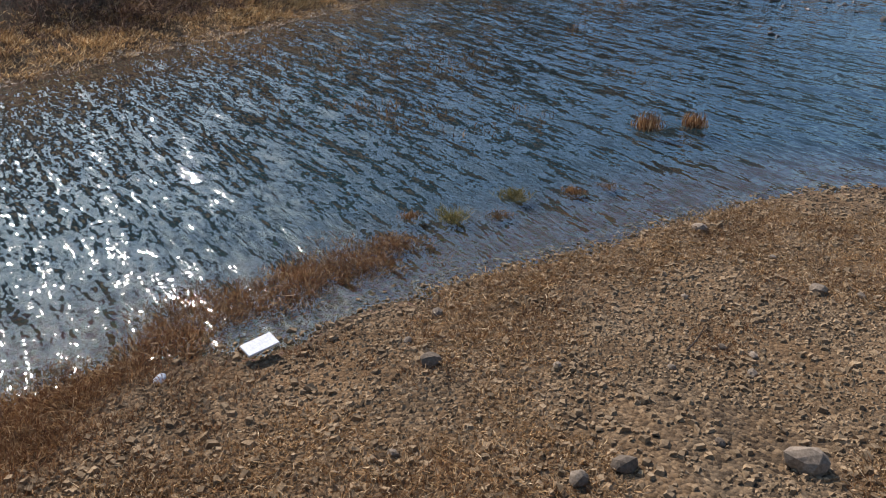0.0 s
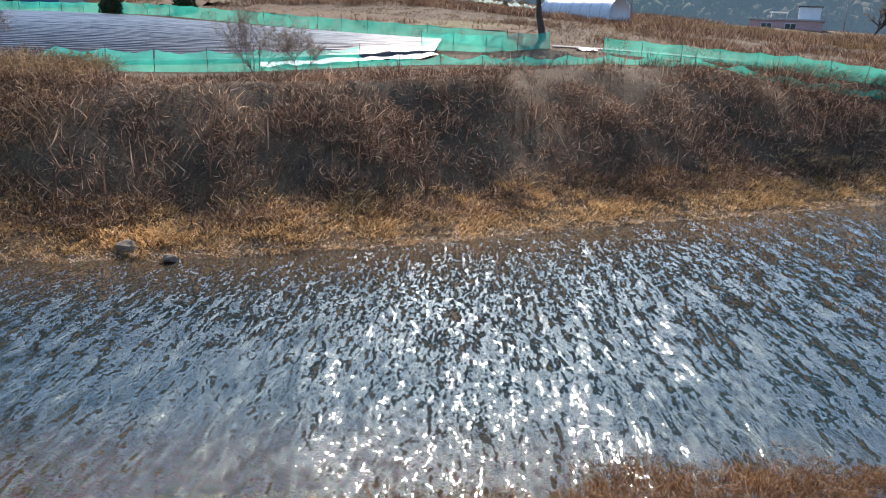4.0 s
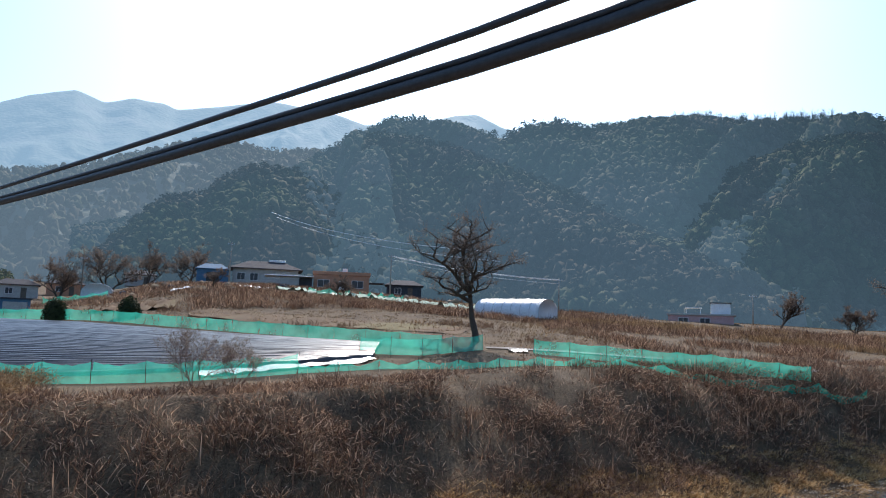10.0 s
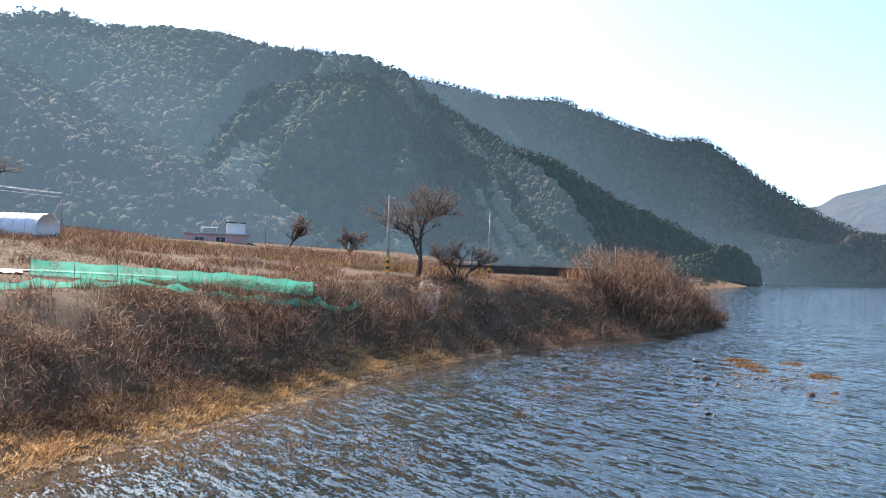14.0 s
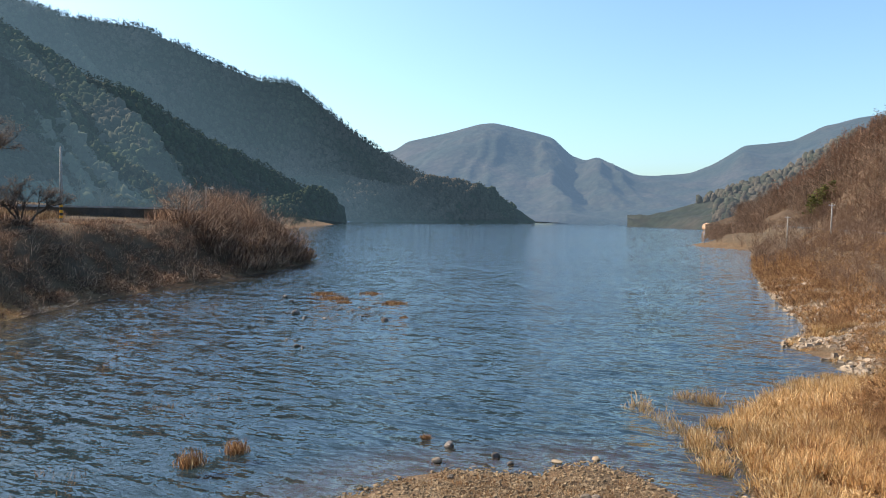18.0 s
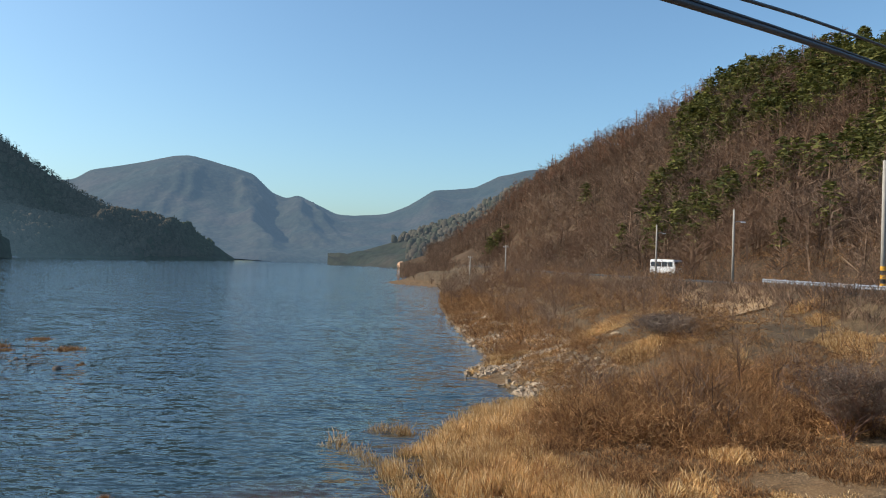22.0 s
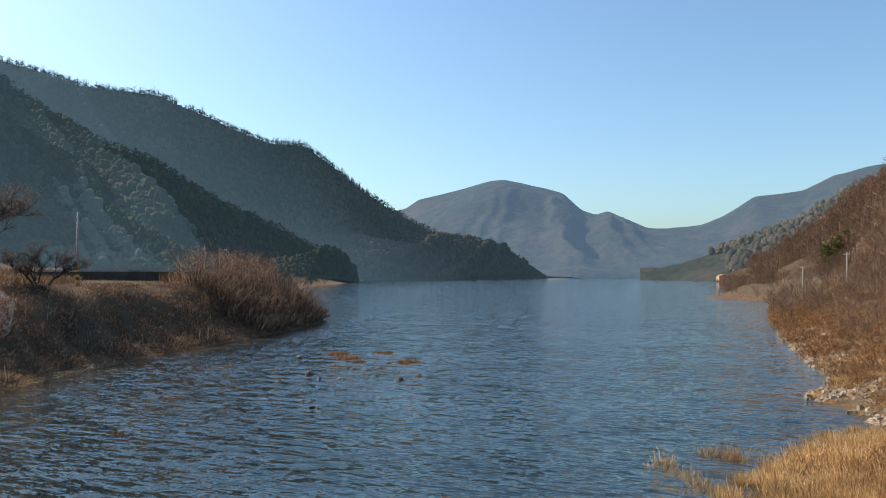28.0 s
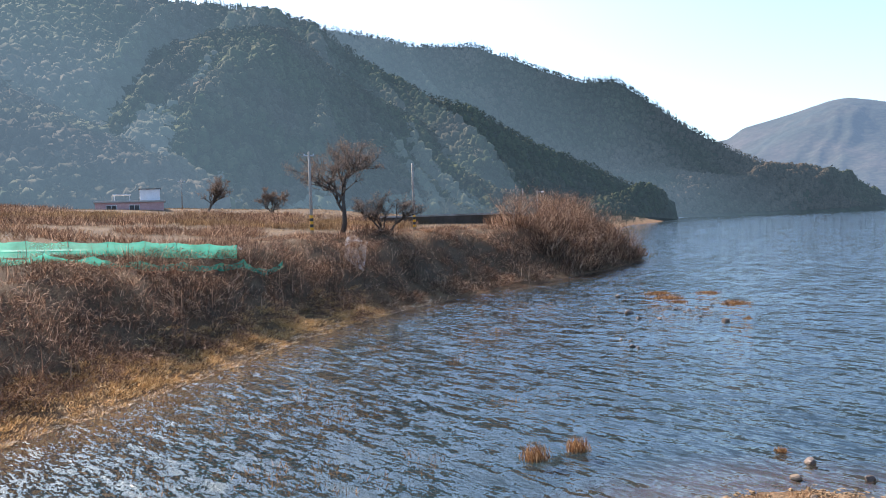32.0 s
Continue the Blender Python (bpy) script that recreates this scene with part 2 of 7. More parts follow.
def line_distance(x, y, pts):
    best = np.full(np.shape(x), 1e9)
    for (ax, ay), (bx, by) in zip(pts[:-1], pts[1:]):
        ex, ey = bx - ax, by - ay
        s = np.clip(((x - ax) * ex + (y - ay) * ey) / (ex * ex + ey * ey), 0, 1)
        best = np.minimum(best, np.hypot(x - ax - s * ex, y - ay - s * ey))
    return best


BRIDGE_AZ = -120.7
BRIDGE_AT = (-3.155, -1.257)


def bridge_frame(x, y):
    """Metres along the bridge towards its western end, and inwards from its outer edge."""
    a = radians(BRIDGE_AZ)
    dx, dy = x - BRIDGE_AT[0], y - BRIDGE_AT[1]
    return dx * math.sin(a) + dy * math.cos(a), -(dx * math.cos(a) - dy * math.sin(a))


CREEK = np.array([(-24, -12), (-31, -14.5), (-38, -16), (-46, -19), (-62, -25)], float)


def low_ground(x, y):
    """Ground height without the mountains."""
    d = shore_distance(x, y)
    wet = -np.clip(-d * 0.13, 0, 2.6)
    # western bank and the fields behind it
    west = np.clip(-43 - x, 0, None)
    fields = 4.7 + 1.4 * smooth(-8, 25, y) + 0.105 * west * (1 - 0.38 * smooth(0, -32, y)) + 0.064 * np.clip(-72 - x, 0, 62) * smooth(-20, 5, y)
    fields = fields + 1.7 * smooth(17, 21, d) * smooth(56, 68, y)
    # the terraces flatten out towards the foot of the hill
    heading, reach = np.degrees(np.arctan2(x, y)), np.hypot(x, y)
    sight = np.interp(heading, (-110, -105, -94, -86, -81, -65, -59.5, -51, -45, -37, -32, -26), (2.2, 2.4, 2.8, 3.05, 2.75, 1.95, 1.5, 1.35, 1.1, 1.0, 0.5, 0.3))
    fields = np.where(reach > 70, np.minimum(fields, 8 + reach * np.tan(np.radians(sight))), fields)
    bank = np.interp(d * (1 + 0.3 * smooth(18, 34, y)), (0, 1.2, 3.5, 6.5, 9.5, 13), (0, 0.45, 1.1, 3.2, 5.4, 6.6)) + 0.10 * np.clip(d - 13, 0, None)
    bank = bank + np.clip(d / 4, 0, 1) * np.clip((14 - d) / 6, 0, 1) * 1.1 * fbm(x / 2.8, y / 2.8, 3, 3)
    left = np.minimum(bank, fields)
    c = line_distance(x, y, CREEK)
    bed = 0.25 + 0.085 * np.clip(-26 - x, 0, None)
    left = np.where(x < -22, np.minimum(left, bed + np.clip(c - 2.3, 0, None) * 1.5), left)
    along, inside = bridge_frame(x, y)
    left = np.where(along > 14, np.maximum(left, 6.4 - np.clip(-inside - 0.4, 0, None) * 1.3 - np.clip(inside - 10, 0, None) * 0.5 - np.clip(28 - along, 0, None) * 0.9).clip(None, np.maximum(left, 0.15 + 0.7 * d)), left)
    left = np.where((x < -22) & (x > -46), np.minimum(left, bed + np.clip(c - 1.5, 0, None) * 1.9), left)
    # gravel bar under the bridge
    bar = np.interp(d, (0, 2, 6, 14, 30), (0, 0.18, 0.45, 1.0, 1.6)) + 0.05 * fbm(x / 1.3, y / 1.3, 9)
    # eastern shore, terrace, road
    upper = smooth(26, 42, y)
    east = np.interp(d, (0, 2, 6, 11, 14, 30, 60), (0, 0.35, 1.2, 3.6, 4.2, 4.5, 6.4)) * upper + np.interp(d, (0, 2, 10, 25), (0, 0.3, 0.9, 2.0)) * (1 - upper) + 0.18 * fbm(x / 4, y / 4, 5) * np.clip(d / 3, 0, 1)
    rd = line_distance(x, y, ROAD)
    east = np.where(x > 20, np.maximum(east * smooth(0, 9, rd) + 6.4 * (1 - smooth(0, 9, rd)), 0) * smooth(2.6, 5.5, rd) + 6.4 * (1 - smooth(2.6, 5.5, rd)), east)
    mix = smooth(3, 10, x + 0.55 * (y - 24))
    right = bar * (1 - mix) + east * mix
    far_land = np.clip(d * 0.2, 0, 6)
    land = np.where((x < -18) & (y < 140), left, right)
    land = np.where(y > 140, np.where(x > 30, np.minimum(east, 6.4), np.where(x < -36, np.minimum(far_land, 6.5), far_land)), land)
    return np.where(d > 0, land, wet), d


def ground_height(x, y):
    x, y = np.asarray(x, float), np.asarray(y, float)
    base, d = low_ground(x, y)
    h = base.copy()
    for name in RANGES:
        h = np.maximum(h, range_height(name, x, y, np.clip(base, -1, 7)))
    h = np.where((np.hypot(x, y) > 100) & (d < 0), np.minimum(h, base), h)
    return h


def gz(x, y):
    if x < 0 and math.hypot(x, y) < 118:
        return float(low_ground(np.array([float(x)]), np.array([float(y)]))[0][0])
    return float(ground_height(np.array([x]), np.array([y]))[0])


# ---- materials ----
def ramp(nt, fac, stops):
    n = nt.nodes.new("ShaderNodeValToRGB")
    e = n.color_ramp.elements
    while len(e) < len(stops):
        e.new(0.5)
    for k, (p, c) in enumerate(stops):
        e[k].position, e[k].color = p, (*c, 1)
    nt.links.new(fac, n.inputs[0])
    return n.outputs[0]


def tex(nt, scale, detail=6, rough=0.6, coords=None, stretch=None, kind="ShaderNodeTexNoise"):
    n = nt.nodes.new(kind)
    n.inputs["Scale"].default_value = scale
    if kind == "ShaderNodeTexNoise":
        n.inputs["Detail"].default_value, n.inputs["Roughness"].default_value = detail, rough
    if coords is not None:
        if stretch:
            mp = nt.nodes.new("ShaderNodeMapping")
            mp.inputs["Scale"].default_value = stretch[:3]
            if len(stretch) > 3:
                mp.inputs["Rotation"].default_value = (0, 0, radians(stretch[3]))
            nt.links.new(coords, mp.inputs[0])
            coords = mp.outputs[0]
        nt.links.new(coords, n.inputs["Vector"])
    return n.outputs[0]


def blend(nt, fac, a, b, mode="MIX"):
    n = nt.nodes.new("ShaderNodeMix")
    n.data_type, n.blend_type = "RGBA", mode
    for sock, v in ((n.inputs[0], fac), (n.inputs[6], a), (n.inputs[7], b)):
        if isinstance(v, (int, float)):
            sock.default_value = v
        elif isinstance(v, tuple):
            sock.default_value = (*v, 1)
        else:
            nt.links.new(v, sock)
    return n.outputs[2]


def material(name):
    m = bpy.data.materials.new(name)
    m.use_nodes = True
    nt = m.node_tree
    geo = nt.nodes.new("ShaderNodeNewGeometry")
    return m, nt, nt.nodes["Principled BSDF"], geo


def surface(name, dark, light, scale=3.0, fine=40.0, rough=0.85, metal=0.0, bump=0.3, size=0.02, local=True, per=None, hue=None):
    """A two-scale mottled surface. per: 'island' or 'object' varies each piece; hue: a third colour in broad patches."""
    m, nt, bsdf, geo = material(name)
    co = nt.nodes.new("ShaderNodeTexCoord").outputs["Object"] if local else geo.outputs["Position"]
    a = tex(nt, scale, 5, 0.6, co)
    b = tex(nt, fine, 4, 0.7, co)
    mid = tuple((p + q) / 2 for p, q in zip(dark, light))
    col = ramp(nt, a, ((0.3, dark), (0.5, mid), (0.7, light)))
    col = blend(nt, 0.35, col, ramp(nt, b, ((0.35, tuple(c * 0.45 for c in dark)), (0.65, tuple(min(1, c * 1.25) for c in light)))))
    if hue:
        col = blend(nt, ramp(nt, tex(nt, scale * 0.23, 3, 0.5, co), ((0.45, (0, 0, 0)), (0.62, (1, 1, 1)))), col, hue)
    if per:
        rnd = geo.outputs["Random Per Island"] if per == "island" else nt.nodes.new("ShaderNodeObjectInfo").outputs["Random"]
        col = blend(nt, 0.75, col, ramp(nt, rnd, ((0.0, (0.45, 0.43, 0.42)), (0.5, (0.8, 0.78, 0.76)), (1.0, (1.25, 1.2, 1.15)))), "MULTIPLY")
    nt.links.new(col, bsdf.inputs["Base Color"])
    bsdf.inputs["Roughness"].default_value, bsdf.inputs["Metallic"].default_value = rough, metal
    bsdf.inputs["Specular IOR Level"].default_value = 0.5 if rough < 0.7 else 0.15
    if bump:
        bp = nt.nodes.new("ShaderNodeBump")
        bp.inputs["Strength"].default_value, bp.inputs["Distance"].default_value = bump, size
        nt.links.new(b, bp.inputs["Height"])
        nt.links.new(bp.outputs[0], bsdf.inputs["Normal"])
    return m


def haze_glow(nt, bsdf, geo, glow):
    """Haze put into the hills' own emission: colour, strength, and how it fades to the north between two distances."""
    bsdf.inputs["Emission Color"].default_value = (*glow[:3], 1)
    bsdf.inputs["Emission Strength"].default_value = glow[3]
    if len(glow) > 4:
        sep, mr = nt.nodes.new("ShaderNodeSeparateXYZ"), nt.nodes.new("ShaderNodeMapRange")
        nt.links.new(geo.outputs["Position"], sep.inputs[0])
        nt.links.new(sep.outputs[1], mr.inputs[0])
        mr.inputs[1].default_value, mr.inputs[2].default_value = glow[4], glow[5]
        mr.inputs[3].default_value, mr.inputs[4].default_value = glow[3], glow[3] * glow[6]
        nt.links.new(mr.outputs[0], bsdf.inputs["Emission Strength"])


def foliage(name, stops, through=0.25, patch=0.22, rough=0.75, glow=None, hue=None):
    """Leaves, stems and straw: each blade takes its own tone, with broad patches; glow: haze put into emission."""
    m, nt, bsdf, geo = material(name)
    col = ramp(nt, geo.outputs["Random Per Island"], stops)
    if hue:
        col = blend(nt, ramp(nt, tex(nt, patch * 0.6, 4, 0.6, geo.outputs["Position"]), ((0.46, (0, 0, 0)), (0.6, (0.85, 0.85, 0.85)))), col, hue)
    pn = tex(nt, patch, 4, 0.6, geo.outputs["Position"])
    col = blend(nt, 0.85, col, ramp(nt, pn, ((0.32, (0.62, 0.57, 0.55)), (0.5, (1.0, 0.97, 0.95)), (0.68, (1.35, 1.28, 1.2)))), "MULTIPLY")
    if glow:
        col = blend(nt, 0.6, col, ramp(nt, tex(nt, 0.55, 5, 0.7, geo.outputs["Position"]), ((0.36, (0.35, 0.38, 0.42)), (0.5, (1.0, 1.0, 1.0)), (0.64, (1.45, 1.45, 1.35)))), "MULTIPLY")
    nt.links.new(col, bsdf.inputs["Base Color"])
    bsdf.inputs["Roughness"].default_value = rough
    bsdf.inputs["Specular IOR Level"].default_value = 0.03 if glow else 0.18
    tr = nt.nodes.new("ShaderNodeBsdfTranslucent")
    nt.links.new(col, tr.inputs[0])
    mx = nt.nodes.new("ShaderNodeMixShader")
    mx.inputs[0].default_value = through
    out = nt.nodes["Material Output"]
    nt.links.new(bsdf.outputs[0], mx.inputs[1])
    nt.links.new(tr.outputs[0], mx.inputs[2])
    nt.links.new(mx.outputs[0], out.inputs[0])
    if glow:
        haze_glow(nt, bsdf, geo, glow)
    return m


def forest(name, tones, scale, glow=None, relief=0.25):
    """Wooded slopes; glow: haze put into emission, on the nearer hills as on the far ranges."""
    m, nt, bsdf, geo = material(name)
    co = geo.outputs["Position"]
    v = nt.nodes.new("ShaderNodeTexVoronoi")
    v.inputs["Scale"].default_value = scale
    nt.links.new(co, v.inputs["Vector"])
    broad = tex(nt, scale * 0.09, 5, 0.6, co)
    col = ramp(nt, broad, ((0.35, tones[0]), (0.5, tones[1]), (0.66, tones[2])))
    # cells lightest at their centre, darker and bluer towards the edges
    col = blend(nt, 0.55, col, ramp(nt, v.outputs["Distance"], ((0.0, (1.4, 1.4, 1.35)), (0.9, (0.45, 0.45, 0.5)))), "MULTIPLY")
    nt.links.new(col, bsdf.inputs["Base Color"])
    bsdf.inputs["Roughness"].default_value = 0.95
    bsdf.inputs["Specular IOR Level"].default_value = 0.1
    bp = nt.nodes.new("ShaderNodeBump")
    bp.inputs["Strength"].default_value, bp.inputs["Distance"].default_value = relief, 0.5 / scale
    bp.invert = True
    nt.links.new(v.outputs["Distance"], bp.inputs["Height"])
    nt.links.new(bp.outputs[0], bsdf.inputs["Normal"])
    if glow:
        haze_glow(nt, bsdf, geo, glow)
    return m


def water_material():
    """Wind ripples as a field of surface slopes, long crests across the lake, at three sizes."""
    m, nt, bsdf, geo = material("lake_water")
    co = geo.outputs["Position"]

    def vmath(op, a, b=None, k=None):
        n = nt.nodes.new("ShaderNodeVectorMath")
        n.operation = op
        nt.links.new(a, n.inputs[0])
        if b is not None:
            if isinstance(b, tuple):
                n.inputs[1].default_value = b
            else:
                nt.links.new(b, n.inputs[1])
        if k is not None:
            if isinstance(k, (int, float)):
                n.inputs["Scale"].default_value = k
            else:
                nt.links.new(k, n.inputs["Scale"])
        return n.outputs[0]

    turn = nt.nodes.new("ShaderNodeMapping")
    turn.inputs["Rotation"].default_value = (0, 0, radians(14))
    nt.links.new(co, turn.inputs[0])

    def slopes(sx, sy, ax, ay, detail):
        mp = nt.nodes.new("ShaderNodeMapping")
        mp.inputs["Scale"].default_value = (sx, sy, 1)
        nt.links.new(turn.outputs[0], mp.inputs[0])
        n = nt.nodes.new("ShaderNodeTexNoise")
        n.inputs["Scale"].default_value, n.inputs["Detail"].default_value, n.inputs["Roughness"].default_value = 1.0, detail, 0.5
        n.inputs["Distortion"].default_value = 0.2
        nt.links.new(mp.outputs[0], n.inputs["Vector"])
        return vmath("MULTIPLY", vmath("SUBTRACT", n.outputs["Color"], (0.5, 0.5, 0.5)), (ax, ay, 0))

    s = vmath("ADD", vmath("ADD", slopes(0.42, 1.9, 0.10, 0.32, 0), slopes(1.1, 4.4, 0.28, 0.46, 0)), vmath("ADD", slopes(2.8, 9.5, 0.38, 0.38, 0), slopes(8.0, 15.0, 0.32, 0.24, 0)))
    gust = ramp(nt, tex(nt, 1.0, 3, 0.5, co, (0.035, 0.12, 1)), ((0.3, (0.85, 0.85, 0.85)), (0.62, (1.3, 1.3, 1.3))))
    s = vmath("SCALE", s, k=gust)
    nrm = vmath("NORMALIZE", vmath("ADD", s, (0, 0, 1)))
    nt.links.new(nrm, bsdf.inputs["Normal"])
    bsdf.inputs["Base Color"].default_value = (0.32, 0.58, 0.72, 1)
    bsdf.inputs["Roughness"].default_value = 0.05
    bsdf.inputs["IOR"].default_value = 1.4
    bsdf.inputs["Transmission Weight"].default_value = 1.0
    return m


def ground_material():
    """Soil, straw and leaf litter by height; gravel bar; under the water a muddy bed, dark blue where deep."""
    m, nt, bsdf, geo = material("ground_soil")
    co = geo.outputs["Position"]
    sep = nt.nodes.new("ShaderNodeSeparateXYZ")
    nt.links.new(co, sep.inputs[0])
    litter = ramp(nt, tex(nt, 0.5, 6, 0.65, co), ((0.33, (0.052, 0.033, 0.018)), (0.5, (0.095, 0.060, 0.030)), (0.66, (0.17, 0.108, 0.052))))
    fine = tex(nt, 9, 6, 0.75, co)
    litter = blend(nt, 0.5, litter, ramp(nt, fine, ((0.38, (0.03, 0.024, 0.018)), (0.6, (0.21, 0.155, 0.10)))))
    v = nt.nodes.new("ShaderNodeTexVoronoi")
    v.inputs["Scale"].default_value = 15.0
    nt.links.new(co, v.inputs["Vector"])
    chip = nt.nodes.new("ShaderNodeSeparateXYZ")
    nt.links.new(v.outputs["Color"], chip.inputs[0])
    gravel = ramp(nt, chip.outputs[0], ((0.0, (0.28, 0.27, 0.26)), (0.5, (0.85, 0.82, 0.78)), (0.8, (1.2, 1.12, 1.0)), (1.0, (1.9, 1.8, 1.65))))
    gravel = blend(nt, 1.0, gravel, ramp(nt, tex(nt, 0.8, 5, 0.6, co), ((0.35, (0.075, 0.048, 0.025)), (0.65, (0.17, 0.125, 0.08)))), "MULTIPLY")
    gravel = blend(nt, ramp(nt, tex(nt, 0.55, 4, 0.6, co), ((0.40, (0.05, 0.05, 0.05)), (0.66, (0.6, 0.6, 0.6)))), gravel, blend(nt, 0.6, litter, (0.30, 0.165, 0.07)))
    def band(sock, a, b):
        r = nt.nodes.new("ShaderNodeMapRange")
        r.interpolation_type = "SMOOTHSTEP"
        r.inputs[1].default_value, r.inputs[2].default_value = a, b
        nt.links.new(sock, r.inputs[0])
        return r.outputs[0]
    col = blend(nt, band(sep.outputs[2], 0.9, 2.2), gravel, litter)
    # dark blue at depth: light lost in the water is put into the colour
    deep_bed = ramp(nt, tex(nt, 1.4, 5, 0.6, co), ((0.35, (0.014, 0.034, 0.046)), (0.65, (0.03, 0.05, 0.06))))
    pebbles = blend(nt, 1.0, blend(nt, 0.7, v.outputs["Color"], (0.5, 0.5, 0.5)), (0.20, 0.13, 0.095), "MULTIPLY")
    bed = blend(nt, band(sep.outputs[2], -0.6, -0.06), deep_bed, pebbles)
    col = blend(nt, band(sep.outputs[2], -0.05, 0.05), bed, col)
    nt.links.new(col, bsdf.inputs["Base Color"])
    bsdf.inputs["Roughness"].default_value = 0.95
    bsdf.inputs["Specular IOR Level"].default_value = 0.2
    bp = nt.nodes.new("ShaderNodeBump")
    bp.inputs["Strength"].default_value, bp.inputs["Distance"].default_value = 0.7, 0.06
    hsum = nt.nodes.new("ShaderNodeMath")
    hsum.operation = "SUBTRACT"
    nt.links.new(fine, hsum.inputs[0])
    nt.links.new(v.outputs["Distance"], hsum.inputs[1])
    nt.links.new(hsum.outputs[0], bp.inputs["Height"])
    nt.links.new(bp.outputs[0], bsdf.inputs["Normal"])
    return m


M_GROUND = ground_material()
M_WATER = water_material()
GREENS = ((0.020, 0.032, 0.016), (0.028, 0.036, 0.019), (0.040, 0.037, 0.025))
BROWNS = ((0.055, 0.036, 0.022), (0.085, 0.056, 0.035), (0.125, 0.084, 0.052))
DULL = ((0.017, 0.024, 0.016), (0.026, 0.029, 0.019), (0.042, 0.036, 0.026))
# haze painted as emission: tint, strength, then the fade between two northings
SPUR_HAZE = (0.18, 0.325, 0.44, 0.20, 120, 440, 0.30)
HILL_HAZE = (0.185, 0.335, 0.45, 0.27, 120, 480, 0.24)
MIDDLE_HAZE = (0.185, 0.33, 0.45, 0.225, 120, 460, 0.3)
RIDGE_HAZE = (0.20, 0.36, 0.49, 0.35, 560, 940, 0.22)
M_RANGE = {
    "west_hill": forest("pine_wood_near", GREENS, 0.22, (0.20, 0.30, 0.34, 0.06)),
    "south_hill": forest("mixed_wood_hill", GREENS, 0.2, HILL_HAZE),
    "south_spur": forest("mixed_wood_spur", GREENS, 0.2, SPUR_HAZE),
    "middle_spur": forest("middle_spur_wood", GREENS, 0.2, MIDDLE_HAZE),
    "village_spur": forest("village_spur_wood", GREENS, 0.2, SPUR_HAZE),
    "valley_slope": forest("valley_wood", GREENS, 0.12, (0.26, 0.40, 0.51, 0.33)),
    "lake_ridge": forest("lake_ridge_wood", GREENS, 0.12, RIDGE_HAZE),
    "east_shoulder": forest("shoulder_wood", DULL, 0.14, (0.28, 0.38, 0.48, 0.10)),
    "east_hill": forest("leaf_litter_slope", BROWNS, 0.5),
    # the far ranges' blue haze is emission as well, strongest on the horizon
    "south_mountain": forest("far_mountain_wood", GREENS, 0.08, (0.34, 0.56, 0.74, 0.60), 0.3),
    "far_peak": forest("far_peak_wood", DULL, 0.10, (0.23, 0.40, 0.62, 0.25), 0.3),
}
M_BRUSH = foliage("brush_stems", ((0.0, (0.045, 0.027, 0.020)), (0.4, (0.13, 0.075, 0.050)), (0.75, (0.26, 0.165, 0.108)), (1.0, (0.66, 0.48, 0.335))), 0.3)
M_STRAW = foliage("dry_straw", ((0.0, (0.20, 0.105, 0.042)), (0.45, (0.52, 0.325, 0.14)), (0.8, (0.76, 0.53, 0.26)), (1.0, (0.94, 0.76, 0.46))), 0.4)
M_LITTER = foliage("straw_litter", ((0.0, (0.09, 0.055, 0.03)), (0.5, (0.20, 0.125, 0.066)), (1.0, (0.52, 0.37, 0.205))), 0.2, 0.35)
M_OLIVE = foliage("olive_grass", ((0.0, (0.11, 0.10, 0.035)), (0.6, (0.22, 0.19, 0.07)), (1.0, (0.38, 0.30, 0.13))), 0.3, 1.2)
M_RUST = foliage("rusty_stems", ((0.0, (0.085, 0.042, 0.020)), (0.5, (0.24, 0.125, 0.056)), (1.0, (0.52, 0.31, 0.145))), 0.3)
M_TWIG = foliage("bare_twigs", ((0.0, (0.09, 0.065, 0.052)), (0.5, (0.17, 0.127, 0.10)), (1.0, (0.33, 0.26, 0.20))), 0.25)
M_NEEDLE = foliage("pine_needles", ((0.0, (0.045, 0.056, 0.018)), (0.5, (0.105, 0.112, 0.03)), (1.0, (0.20, 0.19, 0.055))), 0.25)
# crowns on the hills emit the same painted haze as their slopes
M_HAZYTREE = foliage("hill_crowns", ((0.0, (0.020, 0.034, 0.016)), (0.5, (0.030, 0.042, 0.020)), (1.0, (0.042, 0.050, 0.024))), 0.0, 0.022, 0.95, HILL_HAZE, (0.056, 0.050, 0.038))
M_MIDTREE = foliage("middle_crowns", ((0.0, (0.021, 0.036, 0.016)), (0.5, (0.032, 0.044, 0.020)), (1.0, (0.046, 0.054, 0.026))), 0.0, 0.026, 0.95, MIDDLE_HAZE, (0.06, 0.052, 0.038))
M_SPURTREE = foliage("spur_crowns", ((0.0, (0.021, 0.036, 0.015)), (0.5, (0.033, 0.046, 0.020)), (1.0, (0.050, 0.058, 0.027))), 0.0, 0.03, 0.95, SPUR_HAZE, (0.062, 0.052, 0.038))
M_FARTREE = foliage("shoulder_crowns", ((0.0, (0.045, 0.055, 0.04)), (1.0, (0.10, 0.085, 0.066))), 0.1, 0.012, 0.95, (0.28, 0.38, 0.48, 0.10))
M_RIDGETREE = foliage("ridge_crowns", ((0.0, (0.022, 0.032, 0.016)), (1.0, (0.048, 0.050, 0.028))), 0.0, 0.012, 0.95, RIDGE_HAZE, (0.075, 0.058, 0.042))
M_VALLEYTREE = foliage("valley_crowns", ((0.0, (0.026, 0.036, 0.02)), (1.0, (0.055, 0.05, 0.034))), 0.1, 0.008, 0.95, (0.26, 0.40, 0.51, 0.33))
